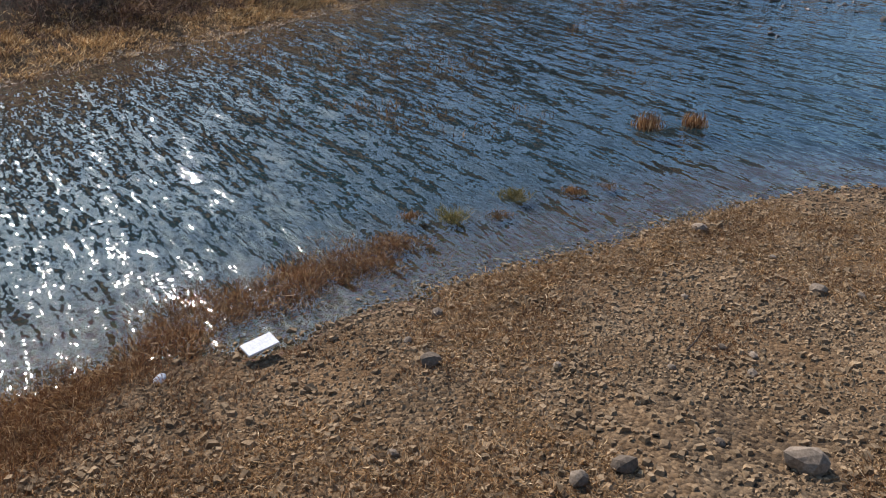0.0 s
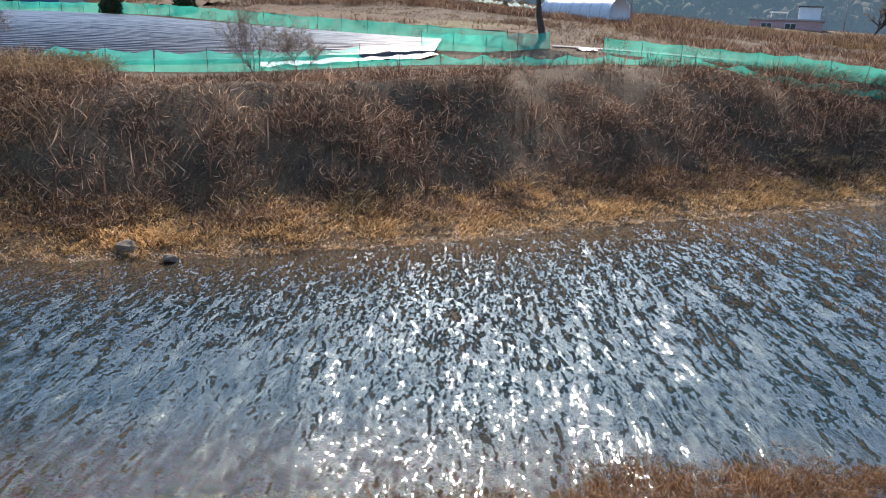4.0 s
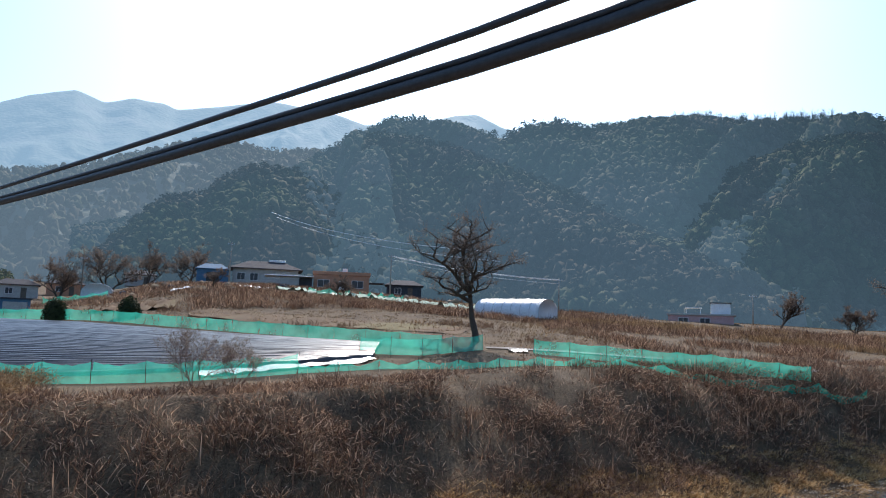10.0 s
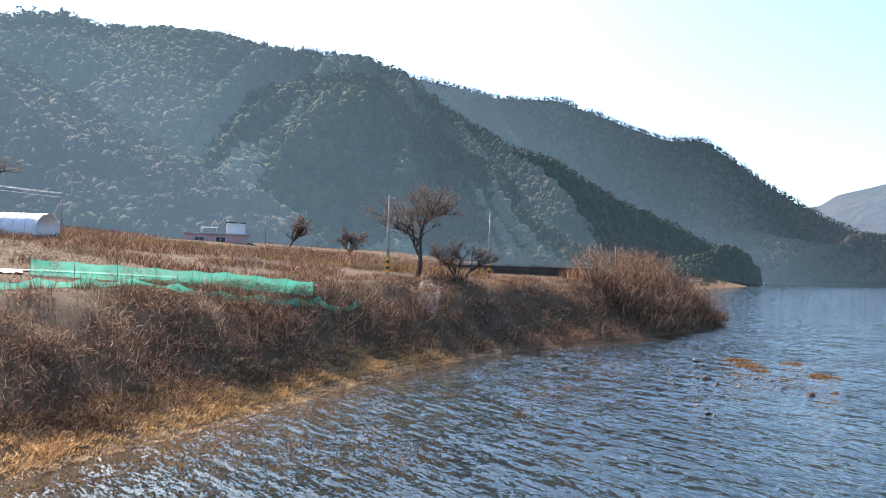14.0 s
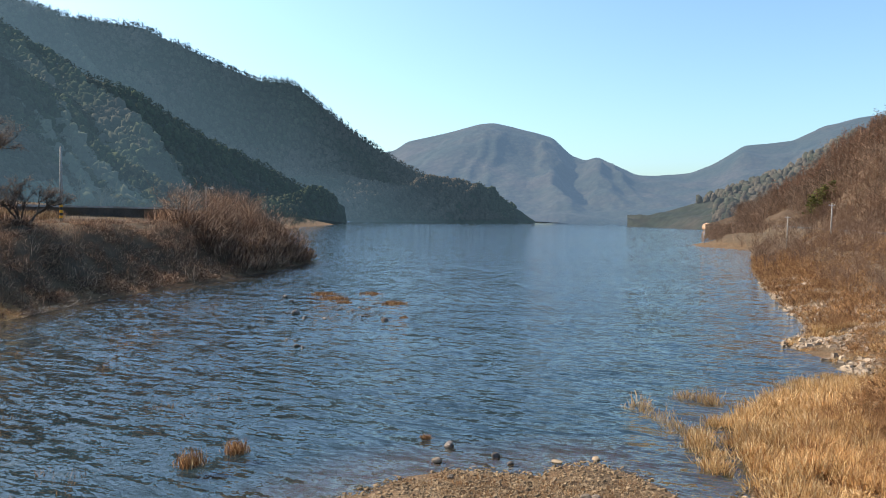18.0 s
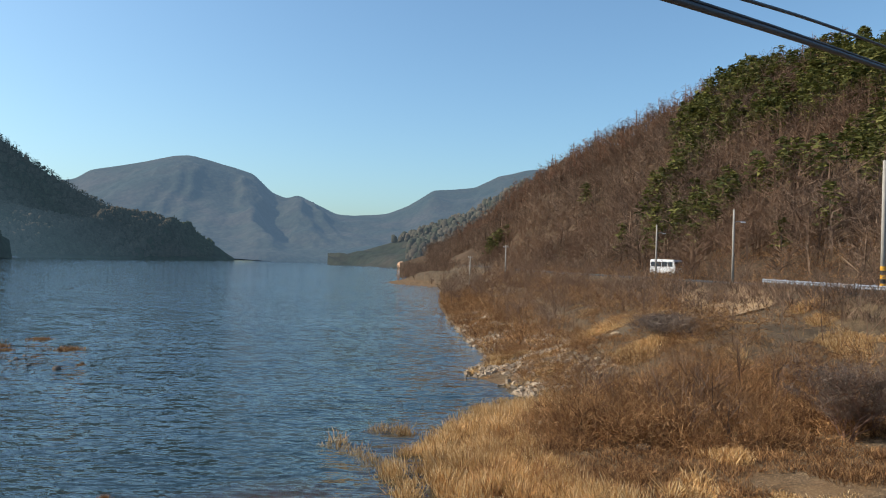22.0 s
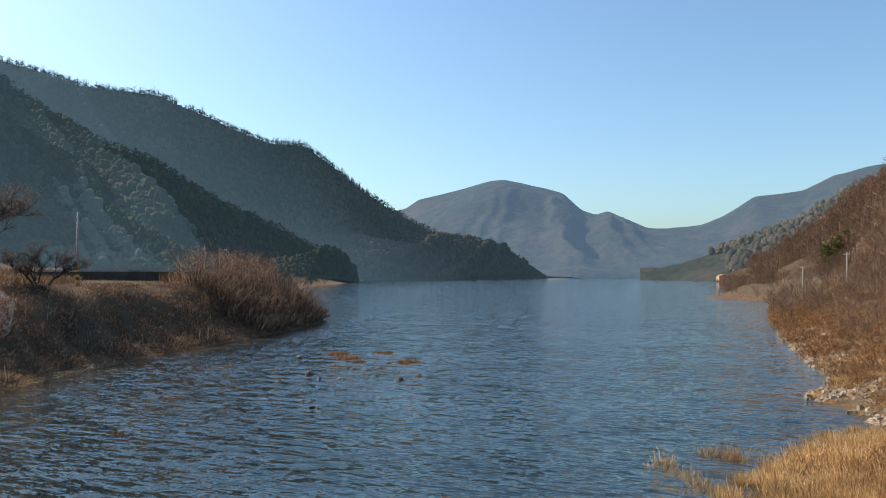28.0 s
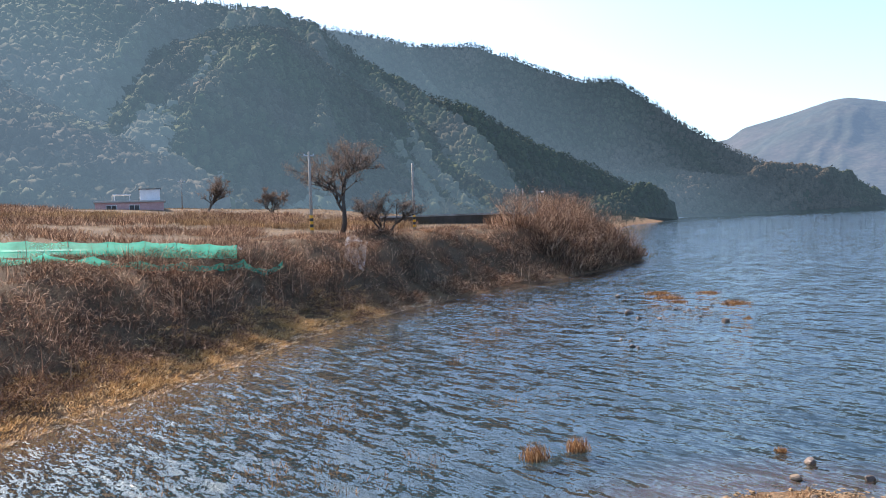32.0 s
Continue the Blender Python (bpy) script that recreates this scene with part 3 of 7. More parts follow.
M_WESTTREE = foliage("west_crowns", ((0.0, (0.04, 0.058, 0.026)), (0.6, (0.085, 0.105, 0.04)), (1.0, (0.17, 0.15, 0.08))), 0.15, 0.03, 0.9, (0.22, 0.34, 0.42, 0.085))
M_LARCH = foliage("larch_twigs", ((0.0, (0.13, 0.065, 0.04)), (0.5, (0.22, 0.115, 0.07)), (1.0, (0.32, 0.19, 0.12))), 0.15, 0.03)
M_BARK = surface("tree_bark", (0.05, 0.038, 0.03), (0.12, 0.095, 0.075), 6, 50, 0.9, bump=0.6)
M_CONCRETE = surface("weathered_concrete", (0.30, 0.28, 0.25), (0.48, 0.46, 0.42), 1.5, 30, 0.9, bump=0.4, hue=(0.24, 0.22, 0.19))
M_STEEL = surface("galvanised_steel", (0.34, 0.36, 0.38), (0.50, 0.52, 0.54), 2.0, 60, 0.45, 0.7, bump=0.08)
M_WETROCK = surface("wet_dark_stone", (0.045, 0.036, 0.028), (0.14, 0.11, 0.085), 1.8, 22, 0.45, bump=0.5, per="object")
M_ROCK = surface("river_stone", (0.16, 0.125, 0.092), (0.35, 0.285, 0.215), 1.8, 22, 0.9, bump=0.5, per="object")
M_HILLTWIG = foliage("slope_twigs", ((0.0, (0.06, 0.038, 0.026)), (0.5, (0.15, 0.098, 0.066)), (1.0, (0.34, 0.235, 0.165))), 0.2, 0.05, hue=(0.165, 0.10, 0.064))
M_EDGE = foliage("rust_weed", ((0.0, (0.08, 0.035, 0.018)), (0.5, (0.22, 0.11, 0.05)), (0.85, (0.40, 0.24, 0.11)), (1.0, (0.66, 0.50, 0.30))), 0.3, 0.8)
M_PEBBLE = surface("bar_pebbles", (0.15, 0.098, 0.052), (0.40, 0.29, 0.175), 2.5, 30, 0.9, bump=0.3, local=False, per="island")
def net_material():
    m = foliage("green_net", ((0.0, (0.04, 0.52, 0.40)), (1.0, (0.08, 0.66, 0.53))), 0.5, 0.5, 0.6)
    nt = m.node_tree
    out = nt.nodes["Material Output"]
    old = out.inputs[0].links[0].from_socket
    clear, mx = nt.nodes.new("ShaderNodeBsdfTransparent"), nt.nodes.new("ShaderNodeMixShader")
    mx.inputs[0].default_value = 0.56
    nt.links.new(clear.outputs[0], mx.inputs[1])
    nt.links.new(old, mx.inputs[2])
    nt.links.new(mx.outputs[0], out.inputs[0])
    return m


M_NET = net_material()
M_MULCH = surface("black_mulch_film", (0.025, 0.025, 0.028), (0.08, 0.08, 0.088), 1.2, 14, 0.3, bump=0.5, local=False)
M_WHITE = surface("white_film", (0.62, 0.64, 0.66), (0.82, 0.84, 0.86), 0.8, 6, 0.4, bump=0.2)
M_CABLE = surface("black_cable_sheath", (0.015, 0.015, 0.017), (0.035, 0.035, 0.04), 3, 60, 0.5, bump=0.1)
M_POLE = surface("concrete_pole", (0.30, 0.27, 0.23), (0.42, 0.385, 0.335), 1.2, 40, 0.85, bump=0.2)


# ---- mesh helpers ----
def mesh_of(name, verts, faces, mat, smooth_shade=False):
    """faces: an (n, 3) or (n, 4) index array."""
    me = bpy.data.meshes.new(name)
    verts, faces = np.asarray(verts, np.float32), np.asarray(faces, np.int32)
    k = faces.shape[1]
    me.vertices.add(len(verts))
    me.vertices.foreach_set("co", verts.ravel())
    me.loops.add(faces.size)
    me.loops.foreach_set("vertex_index", faces.ravel())
    me.polygons.add(len(faces))
    me.polygons.foreach_set("loop_start", np.arange(0, faces.size, k, dtype=np.int32))
    me.update(calc_edges=True)
    me.polygons.foreach_set("use_smooth", np.full(len(faces), smooth_shade))
    me.materials.append(mat)
    return me


def put(name, me, parent=None, m=None, label="", category="", group="", kind=""):
    ob = new(name, me)
    if parent:
        ob.parent = parent
    if m is not None:
        ob.matrix_basis = m
    return tagged(ob, label, category, group, kind)


def bm_mesh(name, bm, mat, shade=False):
    me = bpy.data.meshes.new(name)
    bm.normal_update()
    bm.to_mesh(me)
    bm.free()
    me.materials.append(mat)
    if shade:
        me.polygons.foreach_set("use_smooth", np.full(len(me.polygons), True))
    return me


def part(name, bm, mat, parent, label="", shade=False):
    return put(name, bm_mesh(name, bm, mat, shade), parent, label=label)


def box(bm, x0, y0, z0, x1, y1, z1, bevel=0.0):
    r = bmesh.ops.create_cube(bm, size=1, matrix=Matrix.Translation(((x0 + x1) / 2, (y0 + y1) / 2, (z0 + z1) / 2)) @ Matrix.Diagonal((x1 - x0, y1 - y0, z1 - z0, 1)))
    if bevel:
        edges = list({e for v in r["verts"] for e in v.link_edges})
        bmesh.ops.bevel(bm, geom=edges, offset=bevel, segments=2, affect="EDGES", profile=0.5)
    return bm


def solid(x0, y0, z0, x1, y1, z1, bevel=0.0):
    return box(bmesh.new(), x0, y0, z0, x1, y1, z1, bevel)


def tube(bm, pts, radii, sides=6):
    """A tapered tube along points."""
    rings = []
    pts = [Vector(p) for p in pts]
    for k, p in enumerate(pts):
        t = (pts[min(k + 1, len(pts) - 1)] - pts[max(k - 1, 0)]).normalized()
        a = t.orthogonal().normalized() if k == 0 else (a - t * a.dot(t)).normalized()
        b = t.cross(a)
        rings.append([bm.verts.new(p + (a * math.cos(2 * math.pi * s / sides) + b * math.sin(2 * math.pi * s / sides)) * radii[k]) for s in range(sides)])
    for r0, r1 in zip(rings[:-1], rings[1:]):
        for s in range(sides):
            bm.faces.new((r0[s], r0[(s + 1) % sides], r1[(s + 1) % sides], r1[s]))
    bm.faces.new(rings[0][::-1])
    bm.faces.new(rings[-1])
    return bm


def empty(name, m, label, category, group="", kind=""):
    ob = new(name)
    ob.matrix_basis = m
    return tagged(ob, label, category, group, kind)


def stems(base, tip, width, bend=0.0):
    """Thin tapered blades from base to tip (n x 3 arrays): verts, tris. Each is one kinked island of two triangles."""
    n = len(base)
    ax = tip - base
    ln = np.linalg.norm(ax, axis=1, keepdims=True) + 1e-9
    side = np.cross(ax, rng.normal(size=(n, 3)))
    side /= np.linalg.norm(side, axis=1, keepdims=True) + 1e-9
    w = np.asarray(width).reshape(-1, 1) * np.ones((n, 1)) / 2
    mid = base + ax * 0.4 + rng.normal(size=(n, 3)) * ln * bend
    v = np.stack([base, mid - side * w, mid + side * w, tip], 1).reshape(-1, 3)
    o = np.arange(n)[:, None] * 4
    f = np.concatenate([o + (0, 2, 1), o + (1, 2, 3)], 1).reshape(-1, 3)
    return v, f


def join(pieces):
    vs, fs, o = [], [], 0
    for v, f in pieces:
        vs.append(v)
        fs.append(f + o)
        o += len(v)
    return np.concatenate(vs), np.concatenate(fs)


def clumps(xy, count, height, spread, width, lean=0.6, sink=0.05, zs=None, bend=0.1):
    """Bunches of stems rooted round each point of xy."""
    n = len(xy)
    z = ground_height(xy[:, 0], xy[:, 1]) if zs is None else zs
    h = np.asarray(height) * np.ones(n)
    idx = np.repeat(np.arange(n), count)
    m = len(idx)
    a, q = rng.uniform(0, 2 * np.pi, m), np.sqrt(rng.uniform(0, 1, m))
    sp = (np.asarray(spread) * np.ones(n))[idx]
    root = np.stack([xy[idx, 0] + np.cos(a) * q * sp * 0.5, xy[idx, 1] + np.sin(a) * q * sp * 0.5, z[idx] - sink], 1)
    hh = h[idx] * rng.uniform(0.45, 1.05, m) * (1 - 0.35 * q)
    a2 = a + rng.normal(0, 0.7, m)
    out = hh * lean * (0.25 + q) * rng.uniform(0.3, 1.2, m)
    tip = root + np.stack([np.cos(a2) * out, np.sin(a2) * out, hh], 1)
    return stems(root, tip, width * rng.uniform(0.6, 1.3, m), bend)


def twig_cloud(xy, count, height, spread, ln, width, base=0.0):
    """Tangled twigs filling low mounds round each point of xy."""
    n = len(xy)
    z = ground_height(xy[:, 0], xy[:, 1])
    h = np.asarray(height) * np.ones(n)
    idx = np.repeat(np.arange(n), count)
    m = len(idx)
    a, q = rng.uniform(0, 2 * np.pi, m), np.sqrt(rng.uniform(0, 1, m))
    up = rng.uniform(0, 1, m) ** 0.7 * np.sqrt(1.02 - q * q)
    root = np.stack([xy[idx, 0] + np.cos(a) * q * spread, xy[idx, 1] + np.sin(a) * q * spread, z[idx] + base + h[idx] * up], 1)
    v = rng.normal(size=(m, 3)) + np.stack([np.cos(a) * q, np.sin(a) * q, np.full(m, 0.55)], 1) * 0.8
    v /= np.linalg.norm(v, axis=1, keepdims=True)
    return stems(root, root + v * (ln * rng.uniform(0.4, 1.3, m))[:, None], width * rng.uniform(0.6, 1.3, m), 0.14)


def scatter(n, x0, x1, y0, y1, keep):
    x, y = rng.uniform(x0, x1, n), rng.uniform(y0, y1, n)
    k = keep(x, y)
    return np.stack([x[k], y[k]], 1)


M_BRICK = surface("red_brick_wall", (0.20, 0.055, 0.04), (0.33, 0.10, 0.075), 4, 30, 0.85, bump=0.3)
M_ROOF_DARK = surface("dark_roof_sheet", (0.035, 0.038, 0.045), (0.08, 0.083, 0.095), 2, 20, 0.92, bump=0.2)
M_PLASTER = surface("pale_plaster", (0.33, 0.315, 0.29), (0.50, 0.485, 0.45), 1.2, 20, 0.85, bump=0.15)
M_ORANGE = surface("orange_plaster", (0.42, 0.20, 0.12), (0.56, 0.29, 0.18), 1.2, 20, 0.85, bump=0.15)
M_BLUE = surface("blue_sheet_metal", (0.05, 0.12, 0.20), (0.09, 0.19, 0.29), 1.5, 25, 0.85, bump=0.15)
M_GLASS = surface("window_glass", (0.03, 0.04, 0.05), (0.06, 0.075, 0.09), 2, 20, 0.08, bump=0.02)
M_METAL_WHITE = surface("white_painted_metal", (0.66, 0.67, 0.68), (0.82, 0.83, 0.84), 1.5, 30, 0.35, bump=0.05)
M_YELLOW = surface("yellow_sign_paint", (0.74, 0.33, 0.015), (0.85, 0.42, 0.03), 2, 30, 0.5, bump=0.05)
M_BLACK = surface("black_paint", (0.015, 0.015, 0.016), (0.035, 0.035, 0.035), 2, 30, 0.5, bump=0.05)
M_ASPHALT = surface("worn_asphalt", (0.045, 0.045, 0.046), (0.085, 0.083, 0.08), 1.2, 60, 0.9, bump=0.4, local=False)
M_DIRT = surface("sandy_dirt_track", (0.22, 0.14, 0.075), (0.36, 0.245, 0.14), 0.8, 12, 0.95, bump=0.5, local=False)
M_FOAM = surface("white_foam_board", (0.72, 0.72, 0.70), (0.86, 0.86, 0.84), 2, 30, 0.7, bump=0.1)
M_TYRE = surface("tyre_rubber", (0.015, 0.015, 0.015), (0.03, 0.03, 0.03), 3, 40, 0.9, bump=0.2)
M_TILE = surface("faded_pink_tile", (0.50, 0.28, 0.27), (0.66, 0.42, 0.40), 3, 30, 0.8, bump=0.2)
M_CLIFF = surface("bare_earth_cut", (0.40, 0.22, 0.13), (0.58, 0.38, 0.25), 0.12, 0.8, 0.95, bump=0.5, size=0.6, local=False)
M_PALECLIFF = surface("pale_rock_face", (0.20, 0.205, 0.215), (0.30, 0.305, 0.31), 0.03, 0.2, 0.95, bump=0.5, size=2, local=False)
M_WOODPOLE = surface("weathered_timber_pole", (0.09, 0.07, 0.055), (0.18, 0.145, 0.115), 3, 40, 0.9, bump=0.4)


# ---- ground, water, mountains ----
def polar_sheet(az, rad):
    A, R = np.meshgrid(np.radians(az), rad, indexing="ij")
    n, k = A.shape
    i = np.arange(n * k).reshape(n, k)
    f = np.stack([i[:-1, :-1], i[1:, :-1], i[1:, 1:], i[:-1, 1:]], -1).reshape(-1, 4)
    return R * np.sin(A), R * np.cos(A), f


AZ = np.concatenate([np.arange(-128, 52, 0.3), np.arange(52, 233, 3.0)])
AZ = np.append(AZ, 232.0)
RAD = np.concatenate([np.linspace(0.0, 8, 12), 8 * 1.021 ** np.arange(1, 190), [480, 600, 800, 1200, 2000, 3200, 4700]])
gx, gy, gf = polar_sheet(AZ, RAD)
base_z, _ = low_ground(gx.ravel(), gy.ravel())
base_z = np.where(np.hypot(gx.ravel(), gy.ravel()) > 700, -2.5, base_z)
put("ground", mesh_of("ground", np.stack([gx.ravel(), gy.ravel(), base_z], 1), gf, M_GROUND, True),
    label="brown winter ground, gravel bar and lake bed", category="ground", kind="structure")

wx, wy, wf = polar_sheet(np.append(np.arange(-180, 180, 6.0), 180), np.array([0.5, 10, 25, 60, 150, 400, 900, 1150]))
lake = put("water", mesh_of("water", np.stack([wx.ravel(), wy.ravel(), 0 * wx.ravel()], 1), wf, M_WATER, True),
           label="rippled blue lake water", category="water", kind="structure")
lake.visible_shadow = False

MOUNTAIN_LABEL = {
    "west_hill": "dark green pine-covered hill behind the farmhouse",
    "south_mountain": "pale blue hazy mountain range on the horizon",
    "valley_slope": "hazy wooded valley slope behind the village",
    "south_hill": "steep wooded hill in shade behind the fields",
    "south_spur": "rounded wooded spur in front of the hill",
    "middle_spur": "wooded ridge running down towards the fields",
    "village_spur": "low wooded spur behind the village houses",
    "lake_ridge": "long wooded ridge dropping to the lake",
    "far_peak": "distant bluish mountain with a pale cliff",
    "east_shoulder": "dark wooded shoulder above the far shore",
    "east_hill": "sunlit hillside covered with leaf litter",
}
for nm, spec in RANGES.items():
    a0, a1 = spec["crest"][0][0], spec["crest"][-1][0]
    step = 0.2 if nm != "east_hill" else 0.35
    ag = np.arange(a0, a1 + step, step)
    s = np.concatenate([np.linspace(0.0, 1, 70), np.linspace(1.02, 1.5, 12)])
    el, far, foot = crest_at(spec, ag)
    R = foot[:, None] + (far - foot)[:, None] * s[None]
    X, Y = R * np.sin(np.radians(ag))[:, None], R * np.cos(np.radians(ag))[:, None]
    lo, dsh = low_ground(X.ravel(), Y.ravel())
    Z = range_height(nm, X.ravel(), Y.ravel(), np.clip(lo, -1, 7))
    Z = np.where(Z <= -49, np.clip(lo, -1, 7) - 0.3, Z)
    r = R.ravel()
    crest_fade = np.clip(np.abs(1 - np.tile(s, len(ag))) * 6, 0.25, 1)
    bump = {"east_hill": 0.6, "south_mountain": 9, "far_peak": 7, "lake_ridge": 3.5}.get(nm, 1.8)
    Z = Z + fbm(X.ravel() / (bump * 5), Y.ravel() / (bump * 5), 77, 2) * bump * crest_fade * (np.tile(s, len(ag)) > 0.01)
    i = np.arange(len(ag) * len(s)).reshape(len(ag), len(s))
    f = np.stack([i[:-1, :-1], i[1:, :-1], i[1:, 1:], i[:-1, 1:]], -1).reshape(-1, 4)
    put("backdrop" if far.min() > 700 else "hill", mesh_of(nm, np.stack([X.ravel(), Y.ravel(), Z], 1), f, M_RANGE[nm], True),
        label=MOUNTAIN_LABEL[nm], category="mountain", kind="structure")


# ---- woods on the hills ----
def crowns(name, n, s0, s1, size, tris, a0=None, a1=None):
    """Tree crowns of loose leaf clusters, spread over a range: verts, tris."""
    spec = RANGES[name]
    lo = spec["crest"][0][0] if a0 is None else a0
    hi = spec["crest"][-1][0] if a1 is None else a1
    az = rng.uniform(lo, hi, n)
    el, far, foot = crest_at(spec, az)
    r = foot + (far - foot) * rng.uniform(s0, s1, n)
    x, y = r * np.sin(np.radians(az)), r * np.cos(np.radians(az))
    z = ground_height(x, y)
    own = range_height(name, x, y, np.clip(low_ground(x, y)[0], -1, 7))
    k = (el > 0.3) & (z > 3) & (own > z - 1.5)
    x, y, z = x[k], y[k], z[k]
    n = len(x)
    tall = size * rng.uniform(0.55, 1.2, n)
    if tris:      # loose leaf clusters over a rounded crown, each a small tilted facet
        idx = np.repeat(np.arange(n), tris)
        m = len(idx)
        v = rng.normal(size=(m, 3)) + (0, 0, 0.6)
        v /= np.linalg.norm(v, axis=1, keepdims=True)
        c = np.stack([x[idx], y[idx], z[idx] + tall[idx] * 0.42], 1) + v * tall[idx][:, None] * (0.40, 0.40, 0.46) * rng.uniform(0.7, 1.05, (m, 1))
        t = rng.normal(size=(m, 3, 3)) * (tall[idx] * 0.17)[:, None, None]
        t -= v[:, None] * np.sum(t * v[:, None], 2, keepdims=True) * 0.6
        return (c[:, None] + t).reshape(-1, 3), np.arange(m * 3).reshape(-1, 3)
    # closed lumpy crowns: two uneven rings of leaves under a tip
    a = np.arange(6)[None] * (np.pi / 3) + rng.uniform(0, 1, (n, 1)) + rng.normal(0, 0.12, (n, 6))
    wide = (tall * rng.uniform(0.38, 0.56, n))[:, None]
    high = (tall * rng.uniform(0.75, 1.1, n))[:, None]
    r1, r2 = wide * rng.uniform(0.6, 1.35, (n, 6)), wide * rng.uniform(0.35, 1.15, (n, 6))
    h1, h2 = high * rng.uniform(-0.05, 0.15, (n, 6)), high * rng.uniform(0.35, 0.95, (n, 6))
    p1 = np.stack([x[:, None] + np.cos(a) * r1, y[:, None] + np.sin(a) * r1, z[:, None] + h1], -1)
    p2 = np.stack([x[:, None] + np.cos(a + 0.5) * r2, y[:, None] + np.sin(a + 0.5) * r2, z[:, None] + h2], -1)
    tip = np.stack([x + rng.normal(0, 0.1, n) * tall, y + rng.normal(0, 0.1, n) * tall, z + high[:, 0]], -1)[:, None]
    f = [(k, (k + 1) % 6, 6 + k) for k in range(6)] + [((k + 1) % 6, 6 + (k + 1) % 6, 6 + k) for k in range(6)] + [(6 + k, 6 + (k + 1) % 6, 12) for k in range(6)]
    return np.concatenate([p1, p2, tip], 1).reshape(-1, 3), (np.array(f)[None] + (np.arange(n) * 13)[:, None, None]).reshape(-1, 3)


def wood(name, pieces, mat, label):
    put(name, mesh_of(name, *join([crowns(*p) for p in pieces]), mat, True), label=label, category="woodland", kind="stuff")


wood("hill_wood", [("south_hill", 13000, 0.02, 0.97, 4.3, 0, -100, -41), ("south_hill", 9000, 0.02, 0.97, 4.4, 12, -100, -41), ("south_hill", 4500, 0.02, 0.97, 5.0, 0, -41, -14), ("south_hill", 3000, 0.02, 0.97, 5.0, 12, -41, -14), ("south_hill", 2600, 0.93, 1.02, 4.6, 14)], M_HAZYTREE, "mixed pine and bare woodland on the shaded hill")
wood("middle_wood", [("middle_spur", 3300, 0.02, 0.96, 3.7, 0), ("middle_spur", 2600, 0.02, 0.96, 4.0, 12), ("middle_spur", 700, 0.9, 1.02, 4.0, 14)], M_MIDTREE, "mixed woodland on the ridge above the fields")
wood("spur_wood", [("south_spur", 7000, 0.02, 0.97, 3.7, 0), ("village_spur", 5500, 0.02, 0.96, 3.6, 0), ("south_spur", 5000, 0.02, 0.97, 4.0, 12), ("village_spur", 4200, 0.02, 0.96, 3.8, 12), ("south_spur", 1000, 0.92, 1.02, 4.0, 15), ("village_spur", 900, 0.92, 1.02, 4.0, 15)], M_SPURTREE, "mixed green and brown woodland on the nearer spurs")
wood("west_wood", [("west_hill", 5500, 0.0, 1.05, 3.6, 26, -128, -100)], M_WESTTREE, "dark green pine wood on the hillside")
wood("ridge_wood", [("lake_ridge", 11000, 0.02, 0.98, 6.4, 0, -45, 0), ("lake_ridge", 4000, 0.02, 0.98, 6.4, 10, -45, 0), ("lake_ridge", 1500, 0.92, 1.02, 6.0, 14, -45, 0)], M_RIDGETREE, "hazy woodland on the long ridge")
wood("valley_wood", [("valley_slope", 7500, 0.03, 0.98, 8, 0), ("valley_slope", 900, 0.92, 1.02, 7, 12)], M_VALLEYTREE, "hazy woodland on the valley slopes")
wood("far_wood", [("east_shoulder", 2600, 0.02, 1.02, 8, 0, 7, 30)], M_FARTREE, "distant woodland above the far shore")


def bare_trees(xy, height, limbs=11, twigs=5, width=0.22, narrow=1.0, rise=0.9):
    """Leafless trees as tapered blades: verts, tris."""
    n = len(xy)
    z = ground_height(xy[:, 0], xy[:, 1]) - 0.2
    h = height * rng.uniform(0.65, 1.25, n)
    root = np.stack([xy[:, 0], xy[:, 1], z], 1)
    top = root + np.stack([rng.normal(0, 0.06, n) * h, rng.normal(0, 0.06, n) * h, h * 0.92], 1)
    out = [stems(root, top, width * h / height, 0.015)]
    i = np.repeat(np.arange(n), limbs)
    s = rng.uniform(0.22, 0.9, len(i))
    b = root[i] + (top - root)[i] * s[:, None]
    a = rng.uniform(0, 2 * np.pi, len(i))
    ln = h[i] * (0.50 - 0.34 * s) * rng.uniform(0.6, 1.2, len(i)) * narrow
    tip = b + np.stack([np.cos(a) * ln, np.sin(a) * ln, ln * rise * rng.uniform(0.5, 1.5, len(i))], 1)
    out.append(stems(b, tip, width * 0.42, 0.06))
    j = np.repeat(np.arange(len(i)), twigs)
    s = rng.uniform(0.3, 1, len(j))
    b2 = b[j] + (tip - b)[j] * s[:, None]
    ln2 = ln[j] * 0.62 * rng.uniform(0.5, 1.2, len(j))
    v = rng.normal(size=(len(j), 3)) + (0, 0, 0.75)
    v += (tip - b)[j] / (ln[j][:, None] + 1e-6) * 0.6
    v /= np.linalg.norm(v, axis=1, keepdims=True)
    out.append(stems(b2, b2 + v * ln2[:, None], width * 0.2, 0.05))
    return join(out)


